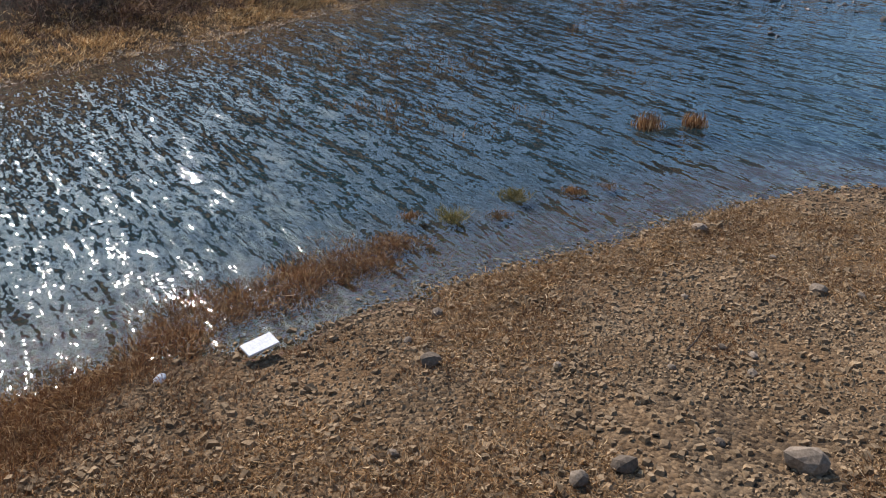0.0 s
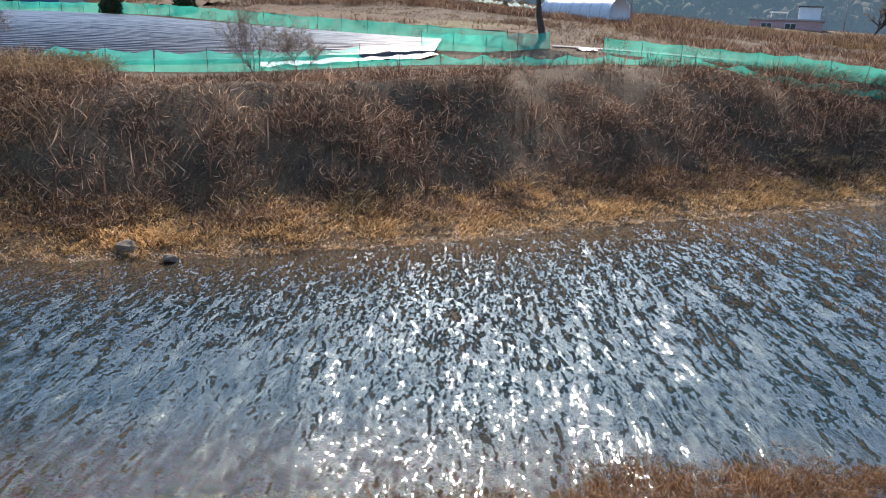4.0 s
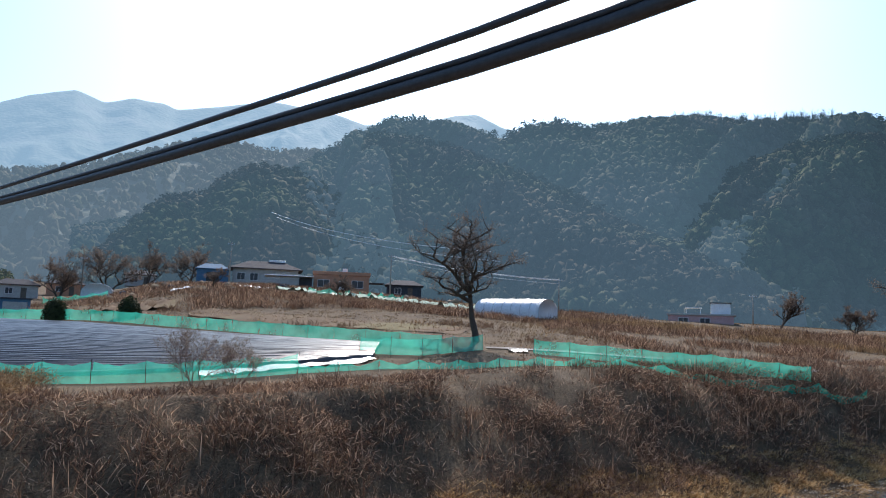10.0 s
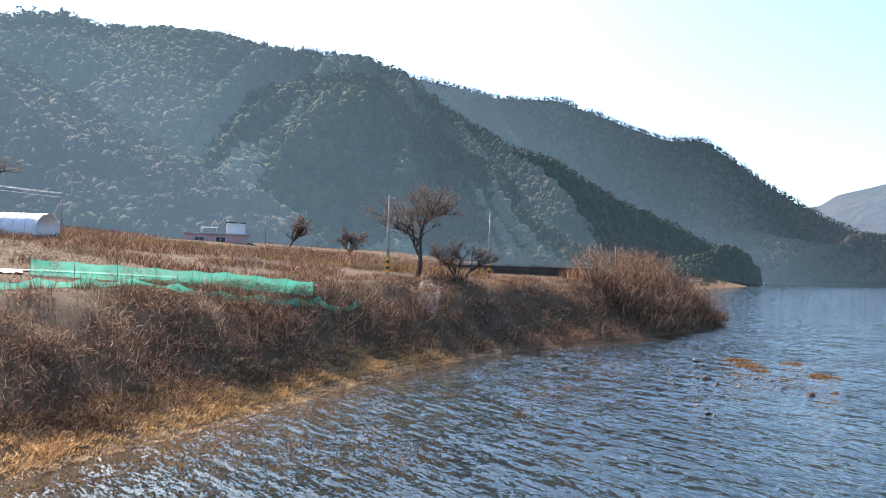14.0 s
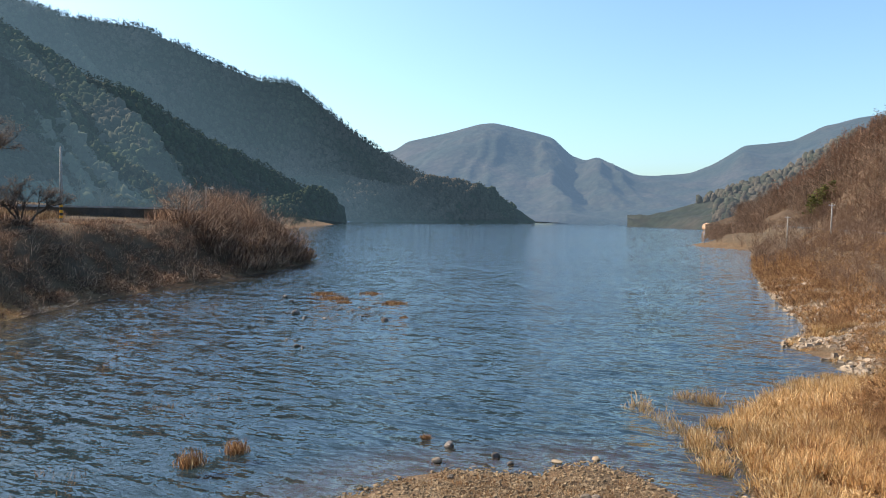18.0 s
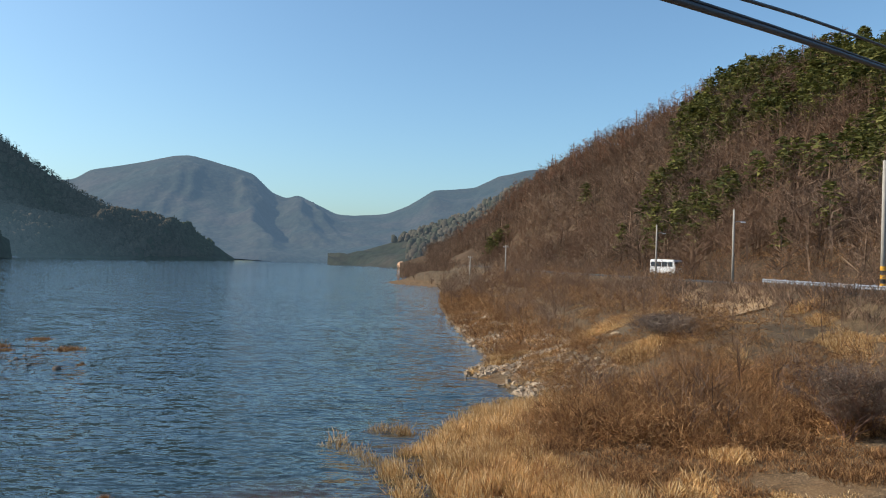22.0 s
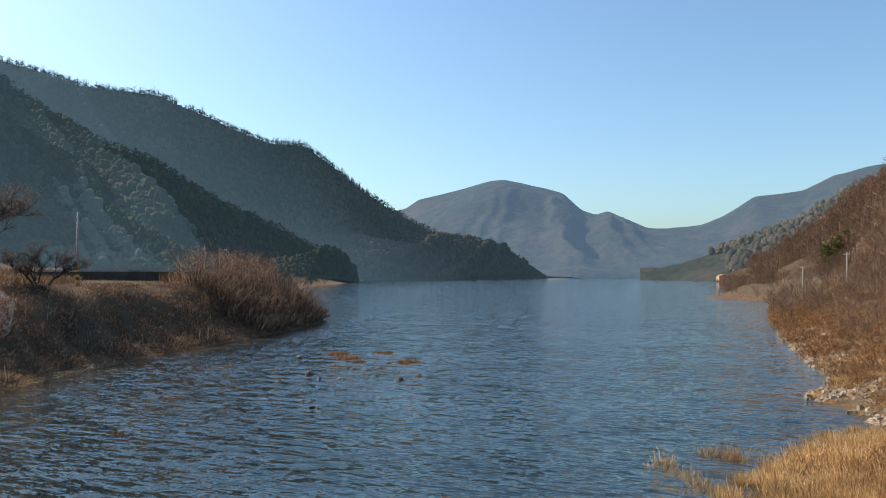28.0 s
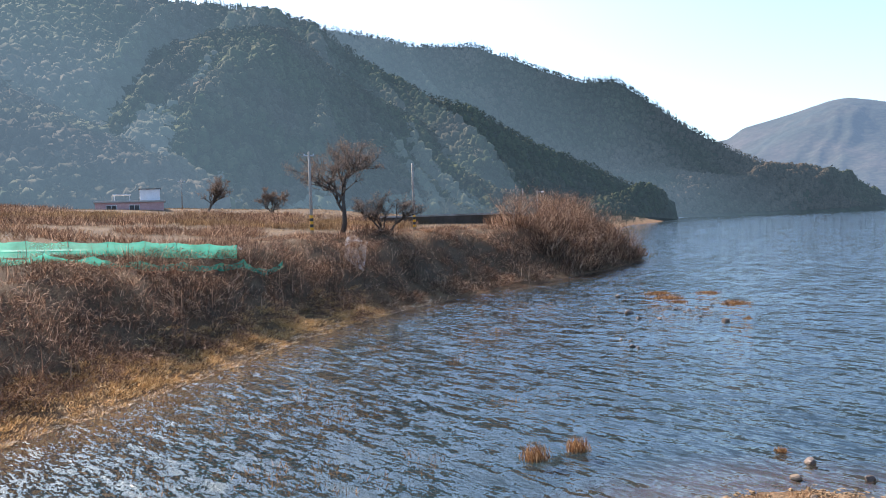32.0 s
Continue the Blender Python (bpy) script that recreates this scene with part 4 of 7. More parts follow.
def pines(xy, height, tufts=70):
    n = len(xy)
    z = ground_height(xy[:, 0], xy[:, 1]) - 0.2
    h = height * rng.uniform(0.7, 1.25, n)
    root = np.stack([xy[:, 0], xy[:, 1], z], 1)
    i = np.repeat(np.arange(n), tufts)
    s = rng.uniform(0.32, 1.0, len(i))
    a = rng.integers(0, 7, len(i)) * 0.9 + rng.normal(0, 0.25, len(i)) + i * 1.7
    r = h[i] * 0.30 * np.sqrt(1.02 - s) * rng.uniform(0.25, 1.0, len(i))
    c = root[i] + np.stack([np.cos(a) * r, np.sin(a) * r, h[i] * s], 1)
    t = rng.normal(size=(len(i), 3, 3)) * (h[i] * 0.055)[:, None, None] * (1, 1, 0.45)
    tri = ((c[:, None] + t).reshape(-1, 3), np.arange(len(i) * 3).reshape(-1, 3))
    return tri, stems(root, root + np.stack([0 * h, 0 * h, h * 0.95], 1), 0.3)


def hill_points(n, a0, a1, s0, s1, keep=None):
    az = rng.uniform(a0, a1, n)
    _, far, foot = crest_at(RANGES["east_hill"], az)
    r = foot + (far - foot) * np.sqrt(rng.uniform(max(s0, 0) ** 2, s1 ** 2, n)) + (s0 if s0 < 0 else 0) * 10
    p = np.stack([r * np.sin(np.radians(az)), r * np.cos(np.radians(az))], 1)
    if keep:
        p = p[keep(az, (r - foot) / (far - foot), p)]
    return p[line_distance(p[:, 0], p[:, 1], ROAD) > 4.5]


def crest_points(name, n, a0, a1, s0=0.97, s1=1.02):
    az = rng.uniform(a0, a1, n)
    _, far, foot = crest_at(RANGES[name], az)
    r = foot + (far - foot) * rng.uniform(s0, s1, n)
    return np.stack([r * np.sin(np.radians(az)), r * np.cos(np.radians(az))], 1)


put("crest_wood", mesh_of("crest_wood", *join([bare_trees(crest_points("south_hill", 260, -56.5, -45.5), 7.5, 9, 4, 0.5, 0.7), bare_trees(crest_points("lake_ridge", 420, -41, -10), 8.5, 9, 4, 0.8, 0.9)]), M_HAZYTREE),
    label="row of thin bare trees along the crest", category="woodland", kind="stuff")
pine_zone = lambda az, s, p: (vnoise(p[:, 0] / 16, p[:, 1] / 16, 41) + 0.05 * (az - 37) * np.clip(s, 0.15, 1)) > 0.50
leaf_zone = lambda az, s, p: (vnoise(p[:, 0] / 16, p[:, 1] / 16, 41) + 0.05 * (az - 37) * np.clip(s, 0.15, 1)) < 0.72
put("bare_wood", mesh_of("bare_wood", *join([bare_trees(hill_points(3500, 13, 60, 0.0, 1.0, leaf_zone), 6.9, 12, 5, 0.34, 1.45, 0.55), bare_trees(hill_points(420, 13, 52, -0.4, 0.25, leaf_zone), 6.0, 13, 6, 0.26, 1.4, 0.6)]), M_HILLTWIG),
    label="leafless brown-grey broadleaf wood on the sunny slope", category="woodland", kind="stuff")
needles, trunks = pines(hill_points(1900, 16, 60, 0.1, 1.0, pine_zone), 8.0, 130)
put("pine_wood", mesh_of("pine_wood", *needles, M_NEEDLE), label="green pines scattered over the brown slope", category="woodland", kind="stuff")
put("pine_trunks", mesh_of("pine_trunks", *trunks, M_BARK), label="dark pine trunks on the slope", category="woodland", kind="stuff")
put("larch_wood", mesh_of("larch_wood", *bare_trees(hill_points(720, 17, 44, 0.78, 1.02, lambda az, s, p: vnoise(p[:, 0] / 25, p[:, 1] / 25, 4) > 0.35), 9.5, 18, 4, 0.42, 0.5, 0.3), M_LARCH),
    label="rusty leafless larches along the crest", category="woodland", kind="stuff")
put("leafy_scrub", mesh_of("leafy_scrub", *clumps(hill_points(3800, 13, 56, 0.0, 1.0), 16, 1.7, 2.4, 0.09, 0.9), M_HILLTWIG),
    label="rusty brown undergrowth on the slope", category="brush", kind="stuff")


# ---- bank vegetation ----
M_PALE = foliage("bleached_straw", ((0.0, (0.34, 0.27, 0.19)), (0.6, (0.62, 0.54, 0.42)), (1.0, (0.85, 0.78, 0.66))), 0.3, 0.6)
def bank_points(n, d0, d1, top=135):
    """Points on the western bank between two distances from the water."""
    def ok(x, y):
        d = shore_distance(x, y)
        return (d > np.where(y > 46, np.minimum(d0, 0.2), d0)) & (d < d1) & (x < -20) & (line_distance(x, y, CREEK) > 2.9) & (y < top)
    return scatter(n, -75, -22, -16, 140, ok)


def mounds(p, d):
    """Brush height: hummocks and hollows along the bank."""
    n = vnoise(p[:, 0] / 3.1, p[:, 1] / 3.1, 5) * 0.65 + vnoise(p[:, 0] / 1.2, p[:, 1] / 1.2, 6) * 0.35
    return (0.25 + 2.9 * n ** 2.0 * np.clip((d - 1.5) / 3.5, 0.25, 1)) * np.clip((10.0 - d) / 3.5, 0.10 + 0.5 * vnoise(p[:, 0] / 2.2, p[:, 1] / 2.2, 65) ** 2, 1)


p = bank_points(90000, 1.7, 13)
p = p[vnoise(p[:, 0] / 1.5, p[:, 1] / 1.5, 61) * 0.6 + vnoise(p[:, 0] / 4.0, p[:, 1] / 4.0, 62) * 0.4 > 0.43][:3000]
d = shore_distance(p[:, 0], p[:, 1])
put("bank_brush", mesh_of("bank_brush", *twig_cloud(p, 62, mounds(p, d) * 0.72, 0.8, 0.46, 0.032), M_BRUSH),
    label="dense reddish-brown leafless brush on the bank", category="brush", kind="stuff")
p = bank_points(60000, 1.3, 13.5)[:2800]
d = shore_distance(p[:, 0], p[:, 1])
put("bank_stalks", mesh_of("bank_stalks", *clumps(p, 18, 0.25 + 0.8 * mounds(p, d), 1.1, 0.034, 0.9, bend=0.22), M_BRUSH),
    label="arching dead stalks among the brush", category="brush", kind="stuff")
p = bank_points(60000, 2.4, 7.6)[:900]
p = p[vnoise(p[:, 0] / 4, p[:, 1] / 4, 14) > 0.4]
put("bank_shrubs", mesh_of("bank_shrubs", *bare_trees(p, 1.6, 8, 5, 0.06, 1.4, 0.8), M_BRUSH),
    label="bare branching shrubs on the bank", category="brush", kind="stuff")
p = bank_points(60000, 8.0, 12.5)[:850]
p = p[vnoise(p[:, 0] / 2, p[:, 1] / 2, 12) > 0.42]
put("weed_stalks", mesh_of("weed_stalks", *clumps(p, 11, 0.4 + 2.0 * vnoise(p[:, 0] / 3, p[:, 1] / 3, 16) ** 2, 1.3, 0.034, 0.3, bend=0.05), M_BRUSH),
    label="tall dead weed stalks along the bank top", category="brush", kind="stuff")
p = bank_points(90000, 0.05, 3.8, 52)[:2600]
d = shore_distance(p[:, 0], p[:, 1])
put("bank_straw", mesh_of("bank_straw", *clumps(p, 32, 0.12 + 0.36 * vnoise(p[:, 0] / 1.3, p[:, 1] / 1.3, 8) * np.clip(d / 1.2, 0.3, 1), 0.8, 0.03, 1.4, bend=0.18), M_STRAW),
    label="pale dry grass along the waterline", category="grass", kind="stuff")
p = bank_points(90000, -0.05, 0.6, 60)[:3600]
put("waterline_straw", mesh_of("waterline_straw", *clumps(p, 16, 0.10, 0.7, 0.04, 2.2, zs=np.maximum(ground_height(p[:, 0], p[:, 1]), 0.03), bend=0.1, sink=0.0), M_PALE),
    label="bleached drift straw along the waterline", category="straw", kind="stuff")
# willow scrub on the point
tip_pts = scatter(4000, -56, -37, 92, 128, lambda x, y: (shore_distance(x, y) > 0.8) & (shore_distance(x, y) < 13))[:330]
put("willow_scrub", mesh_of("willow_scrub", *join([clumps(tip_pts, 60, 2.6, 3.2, 0.07, 0.7, bend=0.2), bare_trees(tip_pts[:170], 4.4, 15, 7, 0.13, 1.3)]), M_BRUSH),
    label="tall pale willow scrub on the point", category="brush", kind="stuff")
pw = scatter(9000, -190, -48, 128, 520, lambda x, y: (shore_distance(x, y) > 0.4) & (shore_distance(x, y) < 45))[:550]
# shares the spur crowns' material, emission haze included
put("shore_wood", mesh_of("shore_wood", *bare_trees(pw, 5.0, 11, 6, 0.3, 1.3, 0.8), M_SPURTREE),
    label="dark scrubby wood along the far western shore", category="woodland", kind="stuff")
# field edges and rough grass behind the nets
p = scatter(26000, -170, -46, -30, 150, lambda x, y: (shore_distance(x, y) > 15) & (np.hypot(x, y) < 175) & (line_distance(x, y, CREEK) > 3))
azp, rp = np.degrees(np.arctan2(p[:, 0], p[:, 1])), np.hypot(p[:, 0], p[:, 1])
stalk = (vnoise(p[:, 0] / 5, p[:, 1] / 5, 19) > 0.47) & (azp > -68) & (azp < -34) & (rp > 86) & (rp < 101)
put("dead_crop", mesh_of("dead_crop", *clumps(p[stalk][:650], 30, 1.15, 1.6, 0.05, 0.5), M_LITTER),
    label="standing rows of dead straw-coloured stalks", category="crop", kind="stuff")
scrub = ((rp > 82) & (rp < 98) & (azp > -92) & (azp < -66)) | ((azp > -66) & (azp < -34) & (rp > 62) & (rp < 110) & (vnoise(p[:, 0] / 5, p[:, 1] / 5, 19) < 0.5))
put("field_scrub", mesh_of("field_scrub", *clumps(p[scrub][:1500], 34, 1.1, 1.8, 0.05, 0.8), M_BRUSH),
    label="brown scrub between the field terraces", category="brush", kind="stuff")
turf = vnoise(p[:, 0] / 6, p[:, 1] / 6, 3) > 0.45
put("field_grass", mesh_of("field_grass", *clumps(p[turf][:4200], 14, 0.28, 1.2, 0.045, 1.2), M_LITTER),
    label="short withered grass on the fields", category="grass", kind="stuff")
# around the creek and the bridge end
p = scatter(40000, -72, -22, -46, -8, lambda x, y: (line_distance(x, y, CREEK) > np.where(x < -40, 2.7, 1.6)) & (shore_distance(x, y) > 0.6) & (bridge_frame(x, y)[1] < 1) & ((x > -43) | (np.degrees(np.arctan2(x, y)) < -110.5)))[:2500]
put("creek_brush", mesh_of("creek_brush", *twig_cloud(p, 40, 0.35 + 0.9 * vnoise(p[:, 0] / 2, p[:, 1] / 2, 15), 0.9, 0.42, 0.03), M_LITTER),
    label="matted straw-brown vines by the creek", category="brush", kind="stuff")


# ---- eastern shore ----
def east_points(n, d0, d1, x0=3, x1=75, y0=18, y1=260, more=None):
    def ok(x, y):
        d = shore_distance(x, y)
        k = (d > d0) & (d < d1) & (x > 2) & (line_distance(x, y, ROAD) > 3.6) & (x + 0.55 * (y - 24) > 5)
        return k & more(x, y) if more else k
    return scatter(n, x0, x1, y0, y1, ok)


TRACK = np.array([(46, 66), (43.5, 60), (41.3, 54), (39.6, 48)], float)
clear = lambda x, y: line_distance(x, y, TRACK) > 2.6 + 1.6 * vnoise(x / 2.0, y / 2.0, 68)
def thicket(x, y):
    """Where the scrub stands thick: above the shore, along the far bank, and round the clearing."""
    return (np.hypot((x - 22.5) / 8.5, (y - 30) / 6.0) < 1) | ((y > 56) & (shore_distance(x, y) > 5)) | (np.hypot((x - 20.5) / 2.5, (y - 41.5) / 3.5) < 1) | ((shore_distance(x, y) > 12) & (y > 26))


p = east_points(120000, 1.2, 60, y1=170, more=lambda x, y: clear(x, y) & thicket(x, y))
hgt = 0.6 + 2.7 * vnoise(p[:, 0] / 5, p[:, 1] / 5, 21) * vnoise(p[:, 0] / 1.6, p[:, 1] / 1.6, 22) ** 0.5
k = vnoise(p[:, 0] / 4, p[:, 1] / 4, 23) * 0.6 + vnoise(p[:, 0] / 1.4, p[:, 1] / 1.4, 24) * 0.4 > 0.45
put("shore_scrub", mesh_of("shore_scrub", *twig_cloud(p[k][:3300], 46, hgt[k][:3300] * 0.95, 0.9, 0.55, 0.038), M_RUST),
    label="rusty brown leafless scrub on the eastern shore", category="brush", kind="stuff")
pb = scatter(9000, 13, 34, 23, 40, lambda x, y: (np.hypot((x - 22.5) / 9, (y - 30) / 6) < 1) & clear(x, y) & (vnoise(x / 1.6, y / 1.6, 29) > 0.38) & (line_distance(x, y, ROAD) > 4))[:1000]
put("rust_thicket", mesh_of("rust_thicket", *join([twig_cloud(pb, 55, 0.35 + 1.5 * vnoise(pb[:, 0] / 2.4, pb[:, 1] / 2.4, 39) ** 1.7, 0.75, 0.5, 0.034), bare_trees(pb[:260], 1.9, 11, 6, 0.05, 1.4, 0.9)]), M_RUST),
    label="rust-brown leafless thicket above the shore", category="brush", kind="stuff")
pg = east_points(20000, 0.4, 8, x0=18, x1=60, y0=56, y1=170)[:1500]
put("far_straw", mesh_of("far_straw", *clumps(pg, 22, 0.35 + 0.7 * vnoise(pg[:, 0] / 4, pg[:, 1] / 4, 46), 1.4, 0.06, 1.0, bend=0.18), M_RUST),
    label="brown grass and low scrub along the far bank", category="grass", kind="stuff")
pf = east_points(9000, 0.6, 40, x0=20, x1=110, y0=115, y1=330)[:450]
put("far_bushes", mesh_of("far_bushes", *bare_trees(pf, 3.6, 12, 6, 0.16, 1.4, 0.9), M_HILLTWIG),
    label="brown bare bushes along the far eastern bank", category="brush", kind="stuff")
p = east_points(30000, 4.5, 55, y1=170, more=lambda x, y: clear(x, y) & thicket(x, y) & (vnoise(x / 3, y / 3, 27) > 0.35))[:1000]
put("shore_bushes", mesh_of("shore_bushes", *bare_trees(p, 2.7, 13, 6, 0.08, 1.3, 1.0), M_HILLTWIG),
    label="bare many-stemmed bushes above the shore", category="brush", kind="stuff")
p = east_points(40000, 0.1, 30, y1=70, x1=45, more=lambda x, y: (vnoise(x / 3, y / 3, 25) > 0.3) & clear(x, y) & (~thicket(x, y) | (vnoise(x / 2, y / 2, 28) > 0.7)) & ((y < 33) | (shore_distance(x, y) > 7) | (vnoise(x / 1.5, y / 1.5, 38) > 0.6)))
gold = vnoise(p[:, 0] / 3.6, p[:, 1] / 3.6, 58) + 0.25 * vnoise(p[:, 0] / 1.1, p[:, 1] / 1.1, 59) > 0.56
tuft = p[gold][:2600]
tall = 0.2 + 1.0 * vnoise(tuft[:, 0] / 1.5, tuft[:, 1] / 1.5, 26) ** 2
put("shore_straw", mesh_of("shore_straw", *clumps(tuft, 36, tall, 0.75, 0.036, 0.8, bend=0.16), M_STRAW),
    label="golden dry grass on the eastern shore", category="grass", kind="stuff")
tuft = p[~gold][:1800]
put("brown_tufts", mesh_of("brown_tufts", *clumps(tuft, 24, 0.18 + 0.65 * vnoise(tuft[:, 0] / 1.2, tuft[:, 1] / 1.2, 27) ** 1.5, 0.7, 0.03, 0.9, bend=0.2), M_RUST),
    label="brown dead tufts among the golden grass", category="grass", kind="stuff")
p = east_points(9000, 1.5, 14, y0=22, y1=62, x1=40, more=lambda x, y: clear(x, y) & (vnoise(x / 2.5, y / 2.5, 37) > 0.45))[:520]
put("low_bushes", mesh_of("low_bushes", *join([bare_trees(p, 1.1, 12, 7, 0.035, 1.5, 0.8), twig_cloud(p, 30, 0.5, 0.7, 0.35, 0.022)]), M_RUST),
    label="low rusty bushes scattered in the dry grass", category="brush", kind="stuff")
# golden reeds standing in the shallows
p = scatter(20000, 2.5, 19, 16, 41, lambda x, y: (np.abs(shore_distance(x, y) - 0.6) < 2.6) & (x + 0.55 * (y - 24) > 2.2) & (vnoise(x / 1.5, y / 1.5, 30) > 0.55))[:420]
p2 = scatter(6000, 3.0, 12, 17, 31, lambda x, y: (x + 0.55 * (y - 24) > 5.6) & (shore_distance(x, y) > 0.1) & (vnoise(x / 1.2, y / 1.2, 36) > 0.4))[:620]
p3 = np.concatenate([rng.normal((cx, cy), (0.22, 0.4), (9, 2)) for cx, cy in ((4.7, 31.9), (5.3, 30.6), (6.7, 34.4), (5.6, 28.9), (5.9, 27.4), (6.1, 26.0), (6.0, 24.7), (7.8, 34.0))])
p = np.concatenate([p[p[:, 1] > 27], p2, p3])
put("reeds", mesh_of("reeds", *clumps(p, 46, 0.55 + 0.8 * vnoise(p[:, 0] / 0.8, p[:, 1] / 0.8, 31) ** 1.5, 0.6, 0.028, 0.5, zs=np.maximum(ground_height(p[:, 0], p[:, 1]), -0.3), bend=0.13), M_STRAW),
    label="golden reeds at the water's edge", category="reeds", kind="stuff")
# thin emergent stems
p = scatter(5000, -30, -4, 14, 62, lambda x, y: (shore_distance(x, y) < -0.4) & (shore_distance(x, y) > -13) & (x < -13) & (vnoise(x / 3.5, y / 3.5, 33) > 0.5))[:430]
put("water_stems", mesh_of("water_stems", *clumps(p, 7, 0.5, 0.7, 0.018, 0.5, zs=np.full(len(p), -0.1)), M_RUST),
    label="sparse dead stems standing in the shallows", category="reeds", kind="stuff")
# brown weeds along the gravel bar's edge
band = smooth_line([(-10.7, 1.6, 0), (-10.5, 3.2, 0), (-10.7, 5.0, 0), (-10.75, 6.8, 0), (-10.6, 8.6, 0), (-10.35, 10.6, 0)], 0.02)
p = band[:, :2] + rng.normal(0, 1, (len(band), 2)) * (0.42, 0.2) + np.stack([np.clip(4.6 - band[:, 1], 0, 2) * rng.uniform(0, 0.55, len(band)), 0 * band[:, 0]], 1)
p = p[vnoise(p[:, 0] / 0.5, p[:, 1] / 0.5, 35) > 0.3]
put("edge_weeds", mesh_of("edge_weeds", *clumps(p, 70, 0.25, 0.5, 0.012, 1.2, zs=np.maximum(ground_height(p[:, 0], p[:, 1]), -0.04), bend=0.2), M_EDGE),
    label="rust-coloured weeds along the gravel's edge", category="weeds", kind="stuff")


# ---- the bridge ----
ba = radians(BRIDGE_AZ)
BRIDGE = Matrix.Translation((*BRIDGE_AT, 0)) @ Matrix(((math.sin(ba), -math.cos(ba), 0, 0), (math.cos(ba), math.sin(ba), 0, 0), (0, 0, 1, 0), (0, 0, 0, 1)))


def bridge_point(s, inward, z):
    return BRIDGE @ Vector((s, inward, z))


bridge = empty("bridge", BRIDGE, "concrete road bridge with a weathered kerb beam", "bridge", kind="structure")
bm = bmesh.new()
for k in range(-14, 5):                      # kerb beam in cast lengths with open joints
    box(bm, k * 3.5 + 0.01, 0.0, 5.75, min(k * 3.5 + 3.49, 17.0), 0.46, 6.6, 0.025)
part("kerb_beam", bm, M_CONCRETE, bridge, "pale rough concrete kerb beam")
part("deck", solid(-50, 0.465, 5.6, 17, 8.4, 6.42, 0.02), M_ASPHALT, bridge, "worn asphalt deck")
part("girder", solid(-50, 1.2, 4.7, 17, 7.6, 5.595, 0.02), M_CONCRETE, bridge)
part("far_kerb", solid(-50, 8.405, 5.7, 17, 8.9, 6.62, 0.02), M_CONCRETE, bridge)
for s in (-34, -13, 5):
    part("pier", solid(s - 0.6, 1.6, -2.5, s + 0.6, 7.2, 4.69, 0.08), M_CONCRETE, bridge)
part("abutment", solid(17.01, -0.3, 1.0, 18.4, 9, 6.38, 0.04), M_CONCRETE, bridge)


def railing_post():
    """A bent steel post: curved front flange and web plate, in the plane across the bridge."""
    prof = [(0.17, 6.605), (0.165, 6.85), (0.175, 7.02), (0.21, 7.17), (0.28, 7.30), (0.38, 7.385), (0.47, 7.41)]
    web = bmesh.new()
    a = [web.verts.new((-0.006, y, z)) for y, z in prof] + [web.verts.new((-0.006, 0.47, 6.605))]
    b = [web.verts.new((0.006, v.co.y, v.co.z)) for v in a]
    web.faces.new(a[::-1])
    web.faces.new(b)
    for k in range(len(a)):
        web.faces.new((a[k], a[(k + 1) % len(a)], b[(k + 1) % len(a)], b[k]))
    fl = bmesh.new()
    rows = []
    for k, (y, z) in enumerate(prof):
        rows.append([fl.verts.new((x, y - o, z + o * (k > 3))) for x, o in ((-0.075, 0), (0.075, 0), (0.075, 0.012), (-0.075, 0.012))])
    for r0, r1 in zip(rows[:-1], rows[1:]):
        for q in range(4):
            fl.faces.new((r0[q], r0[(q + 1) % 4], r1[(q + 1) % 4], r1[q]))
    fl.faces.new(rows[0][::-1])
    fl.faces.new(rows[-1])
    foot = solid(-0.11, 0.15, 6.602, 0.11, 0.455, 6.622, 0.004)
    return web, fl, foot


railing = empty("railing", BRIDGE, "grey steel bridge railing with bent plate posts", "railing", kind="structure")
shapes = [bm_mesh(n, b, M_STEEL) for n, b in zip(("web", "flange", "base_plate"), railing_post())]
for k in range(-23, 10):
    s = -1.55 + 2.0 * k
    if s > 16.5:
        continue
    post = put("post", shapes[1], railing, Matrix.Translation((s, 0, 0)))
    put("web", shapes[0], post)
    put("base_plate", shapes[2], post)
for y, z, r in ((0.50, 7.40, 0.045), (0.49, 7.12, 0.03), (0.49, 6.86, 0.03)):
    part("rail", tube(bmesh.new(), [(-49.5, y, z), (16.6, y, z)], [r, r], 12), M_STEEL, railing, shade=True)
endp = empty("end_panel", BRIDGE @ Matrix.Translation((17.2, 0, 6.4)), "grey steel end panel of the bridge railing", "panel")
part("panel", solid(0, 0.0, 0.0, 0.14, 0.95, 1.05, 0.02), M_STEEL, endp)
part("back_post", solid(0.145, 0.3, 0.0, 0.26, 0.55, 0.95, 0.01), M_STEEL, endp)


# ---- overhead cables ----
LOW = ((-34, 12.0), (-16, 10.25), (-9.6, 9.52), (-6.85, 9.195), (-5.6, 9.03), (-4.2, 8.805), (-2.6, 8.60), (-1.2, 8.574), (0.6, 8.57), (3.0, 8.60), (8.0, 8.79), (20, 9.55), (37.2, 10.95))
HIGH = ((-34, 12.35), (-16, 10.5), (-9.8, 9.71), (-7.7, 9.43), (-6.6, 9.26), (-4.4, 8.92), (-2.5, 8.68), (-1.0, 8.655), (0.3, 8.65), (1.6, 8.65), (4.0, 8.66), (8.0, 8.84), (20, 9.6), (37.2, 11.0))
